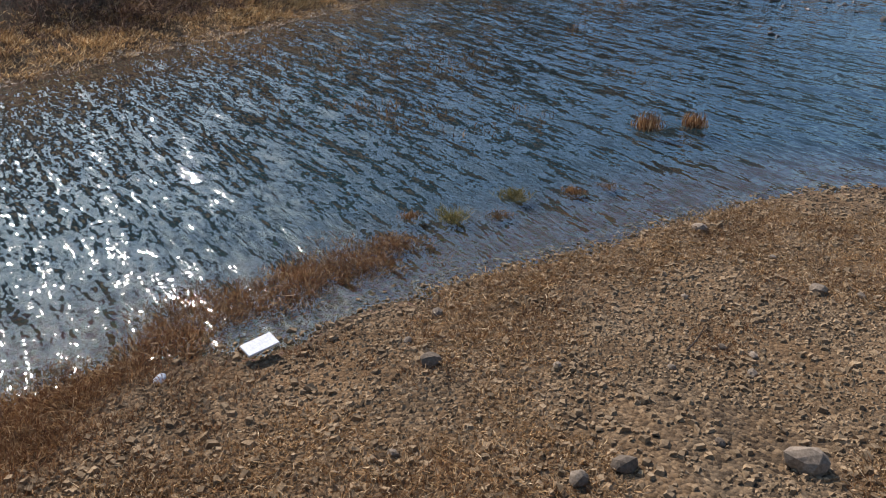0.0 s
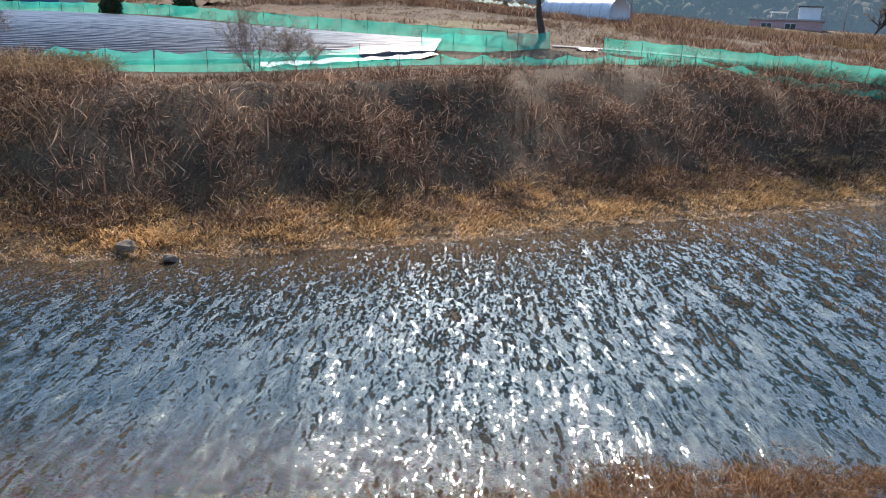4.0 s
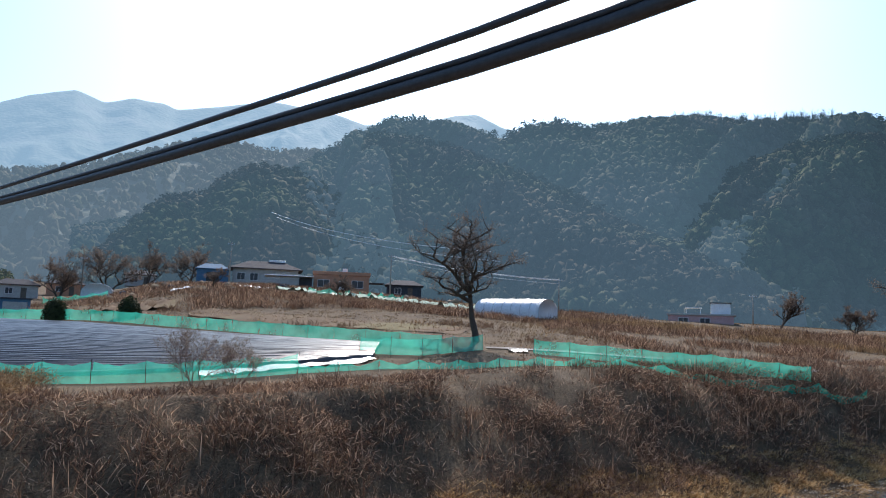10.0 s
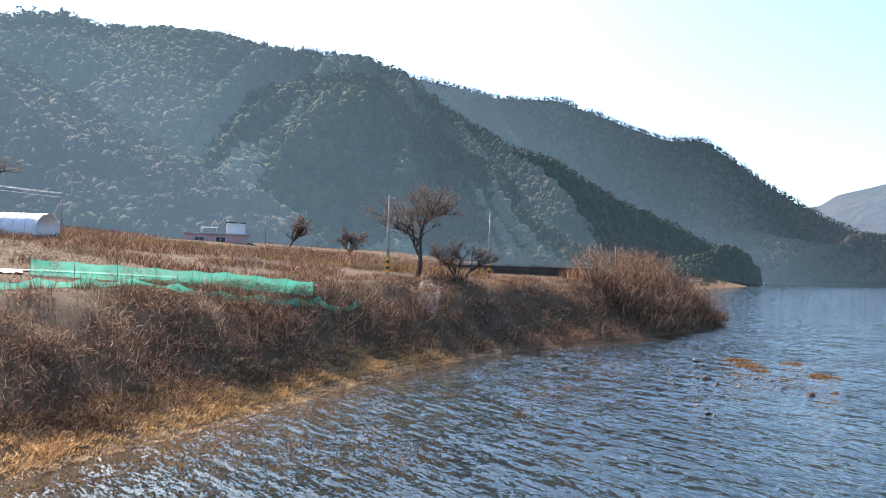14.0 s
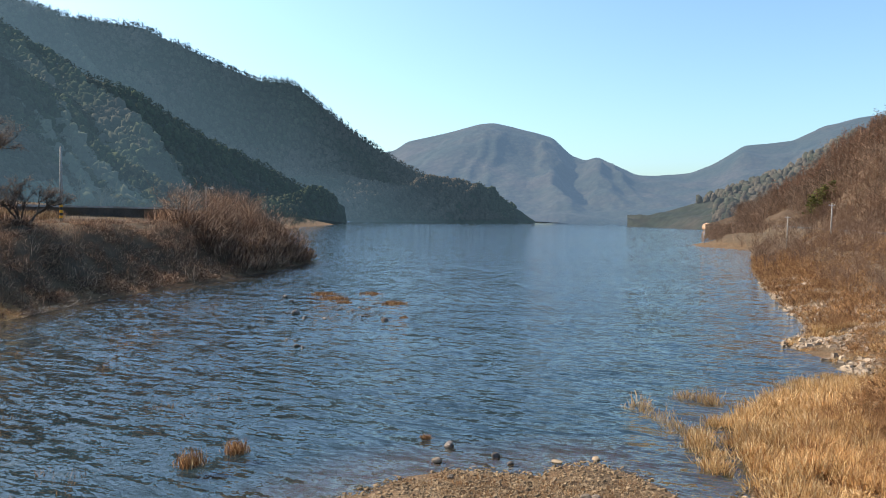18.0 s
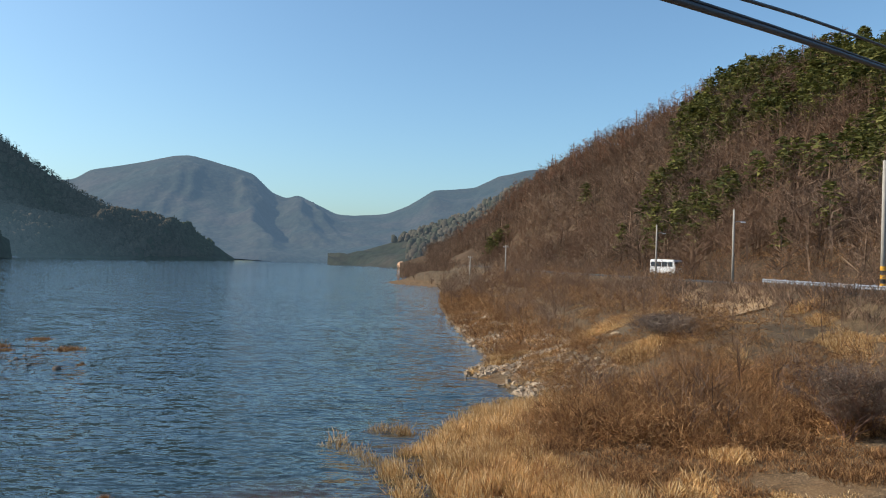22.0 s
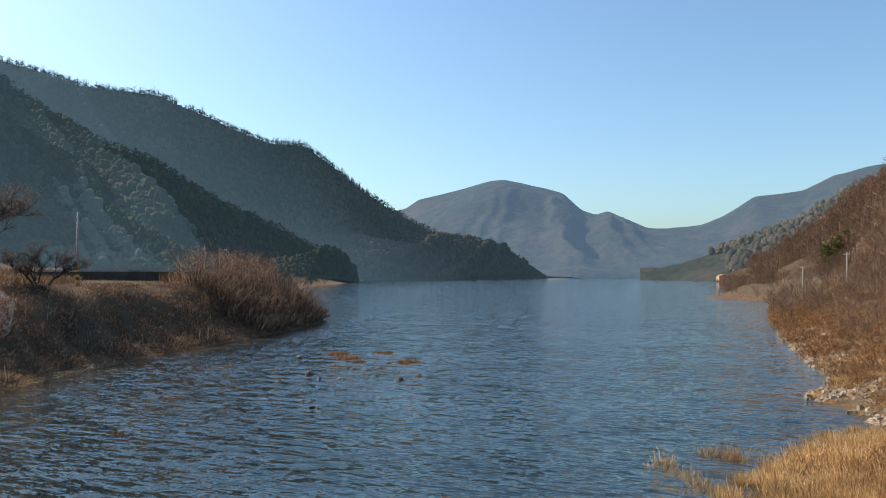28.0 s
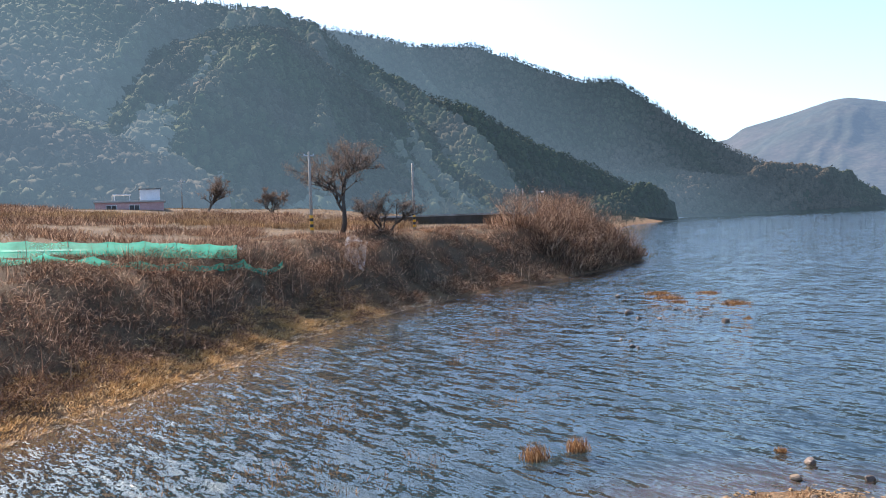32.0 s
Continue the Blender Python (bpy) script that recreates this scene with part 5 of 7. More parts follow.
for curve, r, lift, nm, lb in ((LOW, 0.0165, 0.0, "thick_cable", "thick black telephone cable along the bridge"),
                               (LOW, 0.0085, 0.0245, "support_wire", "dark steel wire lashed above the thick cable"),
                               (HIGH, 0.0095, 0.0, "thin_cable", "thin black cable along the bridge")):
    line = [tuple(BRIDGE @ Vector((s, -0.9, z + lift))) for s, z in smooth_line(curve)]
    me = bm_mesh(nm, tube(bmesh.new(), line, [r] * len(line), 8), M_CABLE, True)
    put(nm, me, label=lb, category="cable", group="overhead cables", kind="structure")


def utility_pole(az, R, height, mat, label, radius=0.14, arms=1, band=False, lamp=0, group="utility poles", base=None):
    x, y = polar(az, R)
    z = gz(x, y) if base is None else base
    ob = empty("utility_pole", pose(x, y, z, 0, 0, 20 - az), label, "pole", group)
    part("shaft", tube(bmesh.new(), [(0, 0, -0.3), (0, 0, height * 0.5), (0, 0, height)], [radius, radius * 0.85, radius * 0.66], 12), mat, ob, shade=True)
    part("cap", tube(bmesh.new(), [(0, 0, height), (0, 0, height + 0.05)], [radius * 0.7, radius * 0.4], 12), mat, ob)
    for k in range(arms):
        zz = height - 0.35 - 0.7 * k
        arm = part("crossarm", solid(-0.55, -0.05, zz - 0.05, 0.55, 0.05, zz + 0.05, 0.01), M_STEEL, ob)
        for xx in (-0.48, 0.0, 0.48):
            part("insulator", tube(bmesh.new(), [(xx, 0, zz + 0.05), (xx, 0, zz + 0.12), (xx, 0, zz + 0.2)], [0.03, 0.055, 0.025], 8), M_METAL_WHITE, arm)
    if band:
        for k in range(5):
            part("band", tube(bmesh.new(), [(0, 0, 0.5 + 0.3 * k), (0, 0, 0.79 + 0.3 * k)], [radius * 1.03, radius * 1.02], 12), (M_YELLOW, M_BLACK)[k % 2], ob, ("yellow reflective band", "black reflective band")[k % 2])
    if lamp:
        arm = part("lamp_arm", tube(bmesh.new(), [(0, 0, lamp), (0.35, 0, lamp + 0.18), (0.8, 0, lamp + 0.15)], [0.03, 0.03, 0.03], 6), M_STEEL, ob)
        part("lamp_head", solid(0.72, -0.1, lamp + 0.03, 1.15, 0.1, lamp + 0.15, 0.03), M_METAL_WHITE, arm)
    return ob


utility_pole(-119.35, 40, 4.75, M_WOODPOLE, "dark timber cable pole at the bridge end", 0.16, 0, base=6.3)
sx, sy = polar(-120.4, 40.5)
sign = empty("road_sign", pose(sx, sy, gz(sx, sy), 0, 0, 120), "yellow road sign on a thin steel post", "sign")
part("post", tube(bmesh.new(), [(0, 0, -0.2), (0, 0, 2.9)], [0.03, 0.03], 8), M_STEEL, sign)
plate = part("plate", solid(-0.45, -0.035, 2.2, 0.45, -0.015, 2.8, 0.01), M_YELLOW, sign, "yellow plate with dark bars")
for zz, w in ((2.62, 0.3), (2.42, 0.22)):
    part("bar", solid(-w, -0.041, zz - 0.05, w, -0.036, zz + 0.05), M_BLACK, plate)
utility_pole(-41.75, 75, 8.2, M_POLE, "pale concrete utility pole at the field edge", 0.17, 1, True)
utility_pole(-33.97, 90, 8.1, M_POLE, "pale concrete utility pole by the field road", 0.17, 0, True)
utility_pole(-77.45, 110, 6.6, M_POLE, "slim concrete pole beside the red farmhouse", 0.13, 1)
utility_pole(-64.6, 112, 5.0, M_POLE, "short concrete pole beside the plastic greenhouse", 0.12, 1)
utility_pole(-89.4, 125, 7.0, M_POLE, "dark utility pole in the village", 0.12, 1)
utility_pole(-99.2, 128, 6.8, M_WOODPOLE, "dark timber pole in the village", 0.12, 1)
utility_pole(-50.9, 118, 4.5, M_POLE, "slim pole behind the field hut", 0.1, 1)
utility_pole(-25.6, 122, 5.4, M_POLE, "slim road pole above the point", 0.11, 0)
utility_pole(-24.5, 124, 5.3, M_POLE, "street lamp pole above the point", 0.09, 0, lamp=4.9, group="")
utility_pole(46.35, 60, 9.3, M_POLE, "tall roadside pole with a lamp and striped base", 0.17, 0, True, 7.2)
utility_pole(37.05, 80, 7.4, M_POLE, "concrete roadside pole with a lamp", 0.13, 0, False, 6.1)
utility_pole(31.75, 95, 6.6, M_POLE, "concrete roadside pole with a lamp", 0.12, 0, False, 5.5)
utility_pole(17.9, 185, 7.5, M_POLE, "far roadside pole above the shore", 0.16, 1)
utility_pole(20.6, 150, 7.0, M_POLE, "far roadside pole above the shore", 0.15, 1)


def wires(name, a, b, offs, sag, r, label, mat=M_METAL_WHITE):
    """Parallel sagging wires between two points."""
    a, b = Vector(a), Vector(b)
    side = (b - a).cross(Vector((0, 0, 1))).normalized()
    ob = empty(name, Matrix.Identity(4), label, "wires", kind="structure")
    for o, dz in offs:
        pts = [a.lerp(b, k / 12) + side * o + Vector((0, 0, dz - sag * 4 * (k / 12) * (1 - k / 12))) for k in range(13)]
        part("wire", tube(bmesh.new(), pts, [r] * 13, 5), mat, ob)


fx, fy = polar(-77.45, 110)
hx, hy = polar(-64.6, 112)
wires("field_wires", (fx, fy, gz(fx, fy) + 6.3), (hx, hy, gz(hx, hy) + 4.7), [(-0.4, 0), (0.0, 0.1), (0.4, 0), (0, -0.5)], 0.5, 0.036, "sagging pale wires above the greenhouse")
wx1, wy1 = polar(-86.5, 150)
wx2, wy2 = polar(-69.5, 75)
wires("valley_wires", (wx1, wy1, 8 + 150 * math.tan(radians(8.2))), (wx2, wy2, 8 + 75 * math.tan(radians(5.6))), [(-0.6, 0), (0.5, 0.9)], 1.2, 0.04, "two pale wires crossing the valley")


# ---- trees that stand alone ----
# lighter copies of twig and bark: sunlight on the creek trees put into colour
M_PALETWIG = foliage("sunlit_twigs", ((0.0, (0.16, 0.118, 0.09)), (0.5, (0.30, 0.23, 0.175)), (1.0, (0.52, 0.42, 0.33))), 0.4)
M_PALEBARK = surface("sunlit_grey_brown_bark", (0.085, 0.062, 0.046), (0.20, 0.15, 0.11), 6, 50, 0.9, bump=0.6)
M_LARCHBARK = surface("reddish_bark", (0.12, 0.065, 0.05), (0.24, 0.14, 0.10), 6, 50, 0.9, bump=0.4)
def grow(start, heading, length, radius, depth, rnd, out, twigs, droop=0.0, split=3, spread=0.6):
    """One branch as points and radii, then its side branches; the last order goes to twigs."""
    pts, dirv = [Vector(start)], Vector(heading).normalized()
    n = 4
    for k in range(n):
        dirv = (dirv + Vector((rnd.gauss(0, 0.17), rnd.gauss(0, 0.17), rnd.gauss(0.03, 0.12) - droop))).normalized()
        pts.append(pts[-1] + dirv * length / n)
    out.append((pts, [radius * (1 - 0.62 * k / n) for k in range(n + 1)], depth))
    if depth == 0:
        for _ in range(9):
            k = rnd.uniform(1, n)
            b = pts[int(k)].lerp(pts[min(int(k) + 1, n)], k % 1)
            v = (dirv + Vector((rnd.gauss(0, 0.7), rnd.gauss(0, 0.7), rnd.gauss(0.15, 0.55)))).normalized()
            twigs.append((b, b + v * length * rnd.uniform(0.35, 0.8)))
        return
    for j in range(split + (depth > 1)):
        k = rnd.uniform(1.2, n) if j else n
        b = pts[int(k)].lerp(pts[min(int(k) + 1, n)], k % 1)
        a = rnd.uniform(0, 6.283)
        v = (dirv * rnd.uniform(0.5, 0.9) + Vector((math.cos(a), math.sin(a), rnd.uniform(-0.1, 0.5))) * spread).normalized()
        grow(b, v, length * rnd.uniform(0.55, 0.8), radius * (0.62 if j else 0.5), depth - 1, rnd, out, twigs, droop, split, spread)


def lone_tree(az, R, height, seed, label, stems_n=1, radius=0.28, depth=3, spread=0.7, mat=None, group="", base=None, first=0.36, dense=4, twig=None):
    x, y = polar(az, R)
    z = gz(x, y) if base is None else base
    rnd = random.Random(seed)
    ob = empty("bare_tree", pose(x, y, z - 0.1), label, "tree", group)
    out, twigs = [], []
    for k in range(stems_n):
        lean = Vector((rnd.gauss(0, 0.12 + 0.3 * (stems_n > 1)), rnd.gauss(0, 0.12 + 0.3 * (stems_n > 1)), 1))
        grow((rnd.gauss(0, 0.1) * (stems_n > 1), rnd.gauss(0, 0.1) * (stems_n > 1), -0.2), lean, height * first, radius, depth, rnd, out, twigs, 0, 3, spread)
    grown = height / max(b.z for _, b in twigs)
    out = [([p * grown for p in pts], [max(r * min(1, grown), 0.006) for r in rad], d) for pts, rad, d in out]
    twigs = [(p * grown, q * grown) for p, q in twigs]
    bm, limbs = bmesh.new(), bmesh.new()
    for pts, rad, d in out:
        tube(bm if d == depth else limbs, pts, rad, 8 if d == depth else (6 if d > 1 else 4))
    part("trunk", bm, mat or M_BARK, ob, shade=True)
    tagged(part("crown", limbs, mat or M_BARK, ob, shade=True), kind="stuff")
    a, b = np.array([p for p, _ in twigs]), np.array([q for _, q in twigs])
    i = np.repeat(np.arange(len(a)), dense)
    c = a[i] + (b - a)[i] * rng.uniform(0.3, 1, (len(i), 1))
    v = rng.normal(size=(len(i), 3)) + (0, 0, 0.3)
    e = c + v / np.linalg.norm(v, axis=1, keepdims=True) * np.linalg.norm((b - a)[i], axis=1, keepdims=True) * 0.55
    a, b = np.concatenate([a, c]), np.concatenate([b, e])
    put("twig_haze", mesh_of("twig_haze", *stems(a, b, max(0.013, R * 0.00036), 0.08), twig or M_TWIG), ob, kind="stuff")
    return ob


lone_tree(-70.75, 60, 10.6, 11, "large dark bare tree with a spreading crown beside the net", 1, 0.34, 4, 1.05, first=0.30)
lone_tree(-39.5, 84, 11.4, 14, "tall dark bare tree with upright limbs by the field road", 1, 0.32, 4, 0.7)
lone_tree(-36.3, 82, 5.0, 8, "small dense bare tree near the field road", 3, 0.16, 3, 0.7)
lone_tree(-49.3, 112, 5.4, 21, "bare tree behind the straw field", 2, 0.2, 3, 0.6)
lone_tree(-44.5, 118, 4.0, 23, "pale bushy tree behind the straw field", 3, 0.12, 3, 0.7)
lone_tree(-117.4, 46, 9.8, 31, "old leaning bare tree by the creek", 3, 0.27, 4, 0.8, base=4.6, dense=9, mat=M_PALEBARK, twig=M_PALETWIG)
lone_tree(-113.9, 50, 9.4, 32, "old spreading bare tree by the creek", 3, 0.27, 4, 0.85, base=4.6, dense=9, mat=M_PALEBARK, twig=M_PALETWIG)
lone_tree(-120.6, 56, 10.0, 33, "bare tree at the bridge end", 3, 0.24, 4, 0.8, base=6, dense=9, mat=M_PALEBARK, twig=M_PALETWIG)
lone_tree(-111.3, 66, 7.5, 35, "bare tree behind the creek", 2, 0.2, 3, 0.8)
lone_tree(-108.4, 43, 2.6, 37, "thin bare sapling at the field corner", 5, 0.04, 3, 0.5)
lone_tree(-91.3, 38.5, 3.6, 41, "thin reddish shrub on the bank top", 7, 0.022, 2, 0.4, mat=M_LARCHBARK)
lone_tree(-88.6, 39, 3.0, 43, "thin reddish shrub on the bank top", 6, 0.02, 2, 0.4, mat=M_LARCHBARK)
lone_tree(-81.2, 100, 3.4, 45, "small gnarled fruit tree on the terrace", 2, 0.12, 3, 0.8)
lone_tree(-90.5, 104, 3.2, 47, "small gnarled fruit tree on the terrace", 1, 0.14, 3, 0.8)
for k, (az, R) in enumerate(((-97.6, 150), (-92.2, 165), (-95, 158), (-100.5, 150))):
    lone_tree(az, R, 9, 60 + k, "hazy bare tree behind the village", 3, 0.2, 3, 0.8, group="village trees")


# ---- rounded evergreens ----
M_EVERGREEN = foliage("dark_evergreen_leaves", ((0.0, (0.014, 0.024, 0.012)), (0.6, (0.03, 0.045, 0.02)), (1.0, (0.06, 0.075, 0.03))), 0.15)


def round_bush(az, R, r, label):
    x, y = polar(az, R)
    ob = empty("evergreen_bush", pose(x, y, gz(x, y)), label, "bush", "clipped evergreens")
    n = 1500
    v = rng.normal(size=(n, 3))
    v[:, 2] = np.abs(v[:, 2])
    v /= np.linalg.norm(v, axis=1, keepdims=True)
    q = rng.uniform(0.8, 1.04, n)[:, None]
    c = v * q * (r, r, r * 1.7) + (0, 0, 0.1)
    t = rng.normal(size=(n, 3, 3)) * r * 0.075
    put("foliage", mesh_of("foliage", (c[:, None] + t).reshape(-1, 3), np.arange(n * 3).reshape(-1, 3), M_EVERGREEN), ob)
    core = bmesh.new()
    bmesh.ops.create_icosphere(core, subdivisions=2, radius=1, matrix=Matrix.Translation((0, 0, 0.1)) @ Matrix.Diagonal((r * 0.82, r * 0.82, r * 1.4, 1)))
    part("core", core, M_EVERGREEN, ob)
    part("stem", tube(bmesh.new(), [(0, 0, -0.2), (0, 0, r)], [0.09, 0.06], 8), M_BARK, ob)


round_bush(-96.0, 79, 1.12, "dark rounded evergreen beside the net")
round_bush(-100.6, 81, 1.15, "dark rounded evergreen by the blue shed")


# ---- nets round the fields ----
def net_fence(points, height, label, bay=2.6, sag=0.16, seed=0):
    """points: headings and distances of its corners."""
    rnd = random.Random(seed)
    pts = [Vector((*polar(a, r), 0)) for a, r in points]
    ob = empty("net_fence", Matrix.Identity(4), label, "fence", "net fences")
    first = True
    for a, b in zip(pts[:-1], pts[1:]):
        n = max(1, round((b - a).length / bay))
        prev = None
        for k in range(n + 1):
            p = a.lerp(b, k / n)
            p.z = gz(p.x, p.y)
            if k or first:
                lean = (rnd.gauss(0, 0.05), rnd.gauss(0, 0.05))
                part("post", tube(bmesh.new(), [p - Vector((0, 0, 0.3)), p + Vector((lean[0], lean[1], height + 0.12))], [0.02, 0.018], 6), M_WOODPOLE, ob)
            if prev is not None:
                bm = bmesh.new()
                cols, rows = 10, 4
                grid = []
                for i in range(cols + 1):
                    q = prev.lerp(p, i / cols)
                    drop = sag * 4 * (i / cols) * (1 - i / cols) * rnd.uniform(0.7, 1.2)
                    col = []
                    for j in range(rows + 1):
                        w = Vector((rnd.gauss(0, 0.035), rnd.gauss(0, 0.035), 0))
                        col.append(bm.verts.new(q + w + Vector((0, 0, -0.05 + (height - drop + 0.05) * j / rows))))
                    grid.append(col)
                for i in range(cols):
                    for j in range(rows):
                        bm.faces.new((grid[i][j], grid[i + 1][j], grid[i + 1][j + 1], grid[i][j + 1]))
                part("net", bm, M_NET, ob, shade=True)
            prev = p
        first = False
    return ob


net_fence([(-107.2, 92), (-101, 82), (-94, 72.5), (-87, 65), (-81.5, 60), (-76.5, 56.5), (-73.3, 54.5)], 1.05, "long sagging green net fence behind the field", 2.6, 0.10, 1)
net_fence([(-79.5, 52.5), (-74.8, 51.5), (-72.5, 53), (-70.2, 54.8)], 1.15, "green net fence corner by the big tree", 2.2, 0.12, 2)
net_fence([(-108.3, 44.6), (-104, 43.8), (-98, 43.4), (-91, 43.6), (-84, 45)], 1.15, "low green net fence in front of the field", 2.4, 0.2, 3)
net_fence([(-66.4, 54), (-61, 53.2), (-56, 53.2), (-51.5, 55), (-47.3, 58)], 1.05, "green net fence beside the path", 2.6, 0.12, 4)
net_fence([(-84, 45), (-78, 46), (-72, 46), (-66, 48.5), (-60, 50.3), (-54, 51.6), (-48.5, 55.5), (-44, 61.5)], 0.6, "sagging green net fence behind the brush", 3.0, 0.3, 5)


# ---- the mulched field ----
field = empty("field_rows", Matrix.Identity(4), "field of ridges under black plastic film", "field", kind="structure")
for k in range(36):
    f = k / 35
    a = Vector((*polar(-107.5 + 0.6 * f, 46.5 + 42.5 * f ** 1.05), 0))
    b = Vector((*polar(-78.5 + 0.5 * f, 50.5 + 6.0 * f), 0))
    bm = bmesh.new()
    side = (b - a).normalized().cross(Vector((0, 0, 1)))
    half = 0.20 + 0.19 * f
    rows = []
    for i in range(25):
        p = a.lerp(b, i / 24)
        z = gz(p.x, p.y)
        hw = half * (1.25 - 0.75 * i / 24)
        rows.append([bm.verts.new(p + side * (hw * c + random.gauss(0, 0.02)) + Vector((0, 0, z + h + random.gauss(0, 0.012)))) for c, h in ((-1, 0.0), (-0.66, 0.2), (0, 0.27), (0.66, 0.2), (1, 0.0))])
    for r0, r1 in zip(rows[:-1], rows[1:]):
        for q in range(4):
            bm.faces.new((r0[q], r0[q + 1], r1[q + 1], r1[q]))
    part("ridge", bm, M_MULCH, field, shade=True)


M_SOIL = surface("ploughed_soil", (0.075, 0.047, 0.026), (0.165, 0.108, 0.064), 0.7, 10, 0.95, bump=0.6, local=False, hue=(0.15, 0.125, 0.06))


def ground_sheet(name, quad, mat, label, category, lift=0.06, nu=14, nv=5, wob=0.02, kind="structure"):
    """A thin sheet that lies on the ground within four headings and distances."""
    c = [Vector((*polar(a, r), 0)) for a, r in quad]
    bm = bmesh.new()
    g = []
    for i in range(nu + 1):
        row = []
        for j in range(nv + 1):
            p = c[0].lerp(c[1], i / nu).lerp(c[3].lerp(c[2], i / nu), j / nv)
            row.append(bm.verts.new((p.x, p.y, gz(p.x, p.y) + lift + random.gauss(0, wob))))
        g.append(row)
    for i in range(nu):
        for j in range(nv):
            bm.faces.new((g[i][j], g[i + 1][j], g[i + 1][j + 1], g[i][j + 1]))
    return put(name, bm_mesh(name, bm, mat, True), label=label, category=category, kind=kind)


# the film's glare in the sun is put into a white base colour
ground_sheet("plastic_sheet", ((-91, 44.6), (-79, 48.2), (-78.2, 50.2), (-91, 46.2)), M_WHITE, "crumpled plastic film at the field edge, sun glare in its white", "plastic film", 0.12, 20, 3, 0.05, "")
ground_sheet("field_path", ((-70, 55.5), (-47, 60), (-46.8, 61), (-70, 56.3)), M_CONCRETE, "pale narrow concrete field path", "path", 0.08, 24, 2, 0.0)
ground_sheet("plastic_scrap", ((-68.3, 54.2), (-66.8, 54), (-66.8, 55), (-68.3, 55.2)), M_WHITE, "scraps of white plastic by the net", "plastic film", 0.12, 8, 3, 0.05, "")
ground_sheet("clay_patch", ((-99, 86), (-93, 84), (-93, 91), (-99, 93)), M_SOIL, "bare orange clay mound by the net", "soil", 0.25, 16, 8, 0.18)
ground_sheet("soil_strip", ((-92, 78), (-72, 64), (-71, 70), (-92, 84)), M_SOIL, "strip of ploughed brown soil", "soil", 0.08, 24, 5, 0.04)
ground_sheet("road_slope", ((-39.5, 70), (-38, 69), (-37.6, 76), (-39, 80)), M_CONCRETE, "pale concrete ramp at the field road", "path", 0.12, 10, 3, 0.0)


# ---- creek ----
M_DARKWALL = surface("dark_stone_wall", (0.05, 0.042, 0.034), (0.12, 0.10, 0.08), 0.9, 9, 0.95, bump=0.6, hue=(0.09, 0.065, 0.04))
M_SLAB = surface("silted_concrete", (0.09, 0.08, 0.068), (0.20, 0.175, 0.14), 0.9, 18, 0.75, bump=0.5, hue=(0.13, 0.105, 0.07))
def creek_wall(p0, p1, z0, z1, thick, label, steps=8):
    a, b = Vector(p0), Vector(p1)
    side = (b - a).normalized().cross(Vector((0, 0, 1))) * thick
    bm = bmesh.new()
    rows = []
    for k in range(steps + 1):
        p = a.lerp(b, k / steps)
        zt = z0[0] + (z0[1] - z0[0]) * k / steps + random.gauss(0, 0.02)
        zb = z1[0] + (z1[1] - z1[0]) * k / steps
        rows.append([bm.verts.new((q.x, q.y, z)) for q, z in ((p, zb), (p, zt), (p + side, zt), (p + side, zb))])
    for r0, r1 in zip(rows[:-1], rows[1:]):
        for q in range(4):
            bm.faces.new((r0[q], r0[(q + 1) % 4], r1[(q + 1) % 4], r1[q]))
    bm.faces.new(rows[0][::-1])
    bm.faces.new(rows[-1])
    return put("creek_wall", bm_mesh("creek_wall", bm, M_DARKWALL), label=label, category="wall", kind="structure")


creek_wall((-40.3, -14.4, 0), (-63, -22.6, 0), (4.6, 6.6), (0.4, 2.0), 0.35, "mossy concrete creek wall below the field")
creek_wall((-40.5, -19.6, 0), (-63, -27.6, 0), (3.2, 5.2), (0.4, 2.0), -0.35, "low concrete creek wall under vines")
creek_wall((-34.0, -18.2, 0), (-34.5, -17.3, 0), (3.4, 3.2), (0.2, 0.2), 0.4, "broken end of a concrete creek wall", 3)
bm = bmesh.new()
rows = []
for k in range(13):
    p = Vector((-40.3, -17.0, 0)).lerp(Vector((-63, -25.2, 0)), k / 12)
    z = 1.75 + 1.9 * k / 12
    rows.append([bm.verts.new((p.x + o * 0.34, p.y - o * 0.94, z + w)) for o, w in ((-2.35, -0.9), (-2.35, 0.05), (0, 0), (2.4, 0.06), (2.4, -0.9))])
for r0, r1 in zip(rows[:-1], rows[1:]):
    for q in range(4):
        bm.faces.new((r0[q], r0[q + 1], r1[q + 1], r1[q]))
bm.faces.new(rows[0])
put("creek_slab", bm_mesh("creek_slab", bm, M_SLAB), label="wet concrete creek bed ending in a drop", category="channel", kind="structure")


rnd = random.Random(12)
sp = [(rnd.random(), rnd.uniform(-0.6, 2.3) * (1 - 0.3 * rnd.random())) for _ in range(520)]
sxy = np.array([(-40.3 - 22.7 * k + o * 0.34, -17.0 - 8.2 * k - o * 0.94) for k, o in sp])
put("creek_straw", mesh_of("creek_straw", *clumps(sxy, 26, 0.32, 0.8, 0.03, 1.6, zs=np.array([1.77 + 1.9 * k for k, _ in sp]), bend=0.2), M_LITTER),
    label="straw and dead vines lying in the creek", category="straw", kind="stuff")


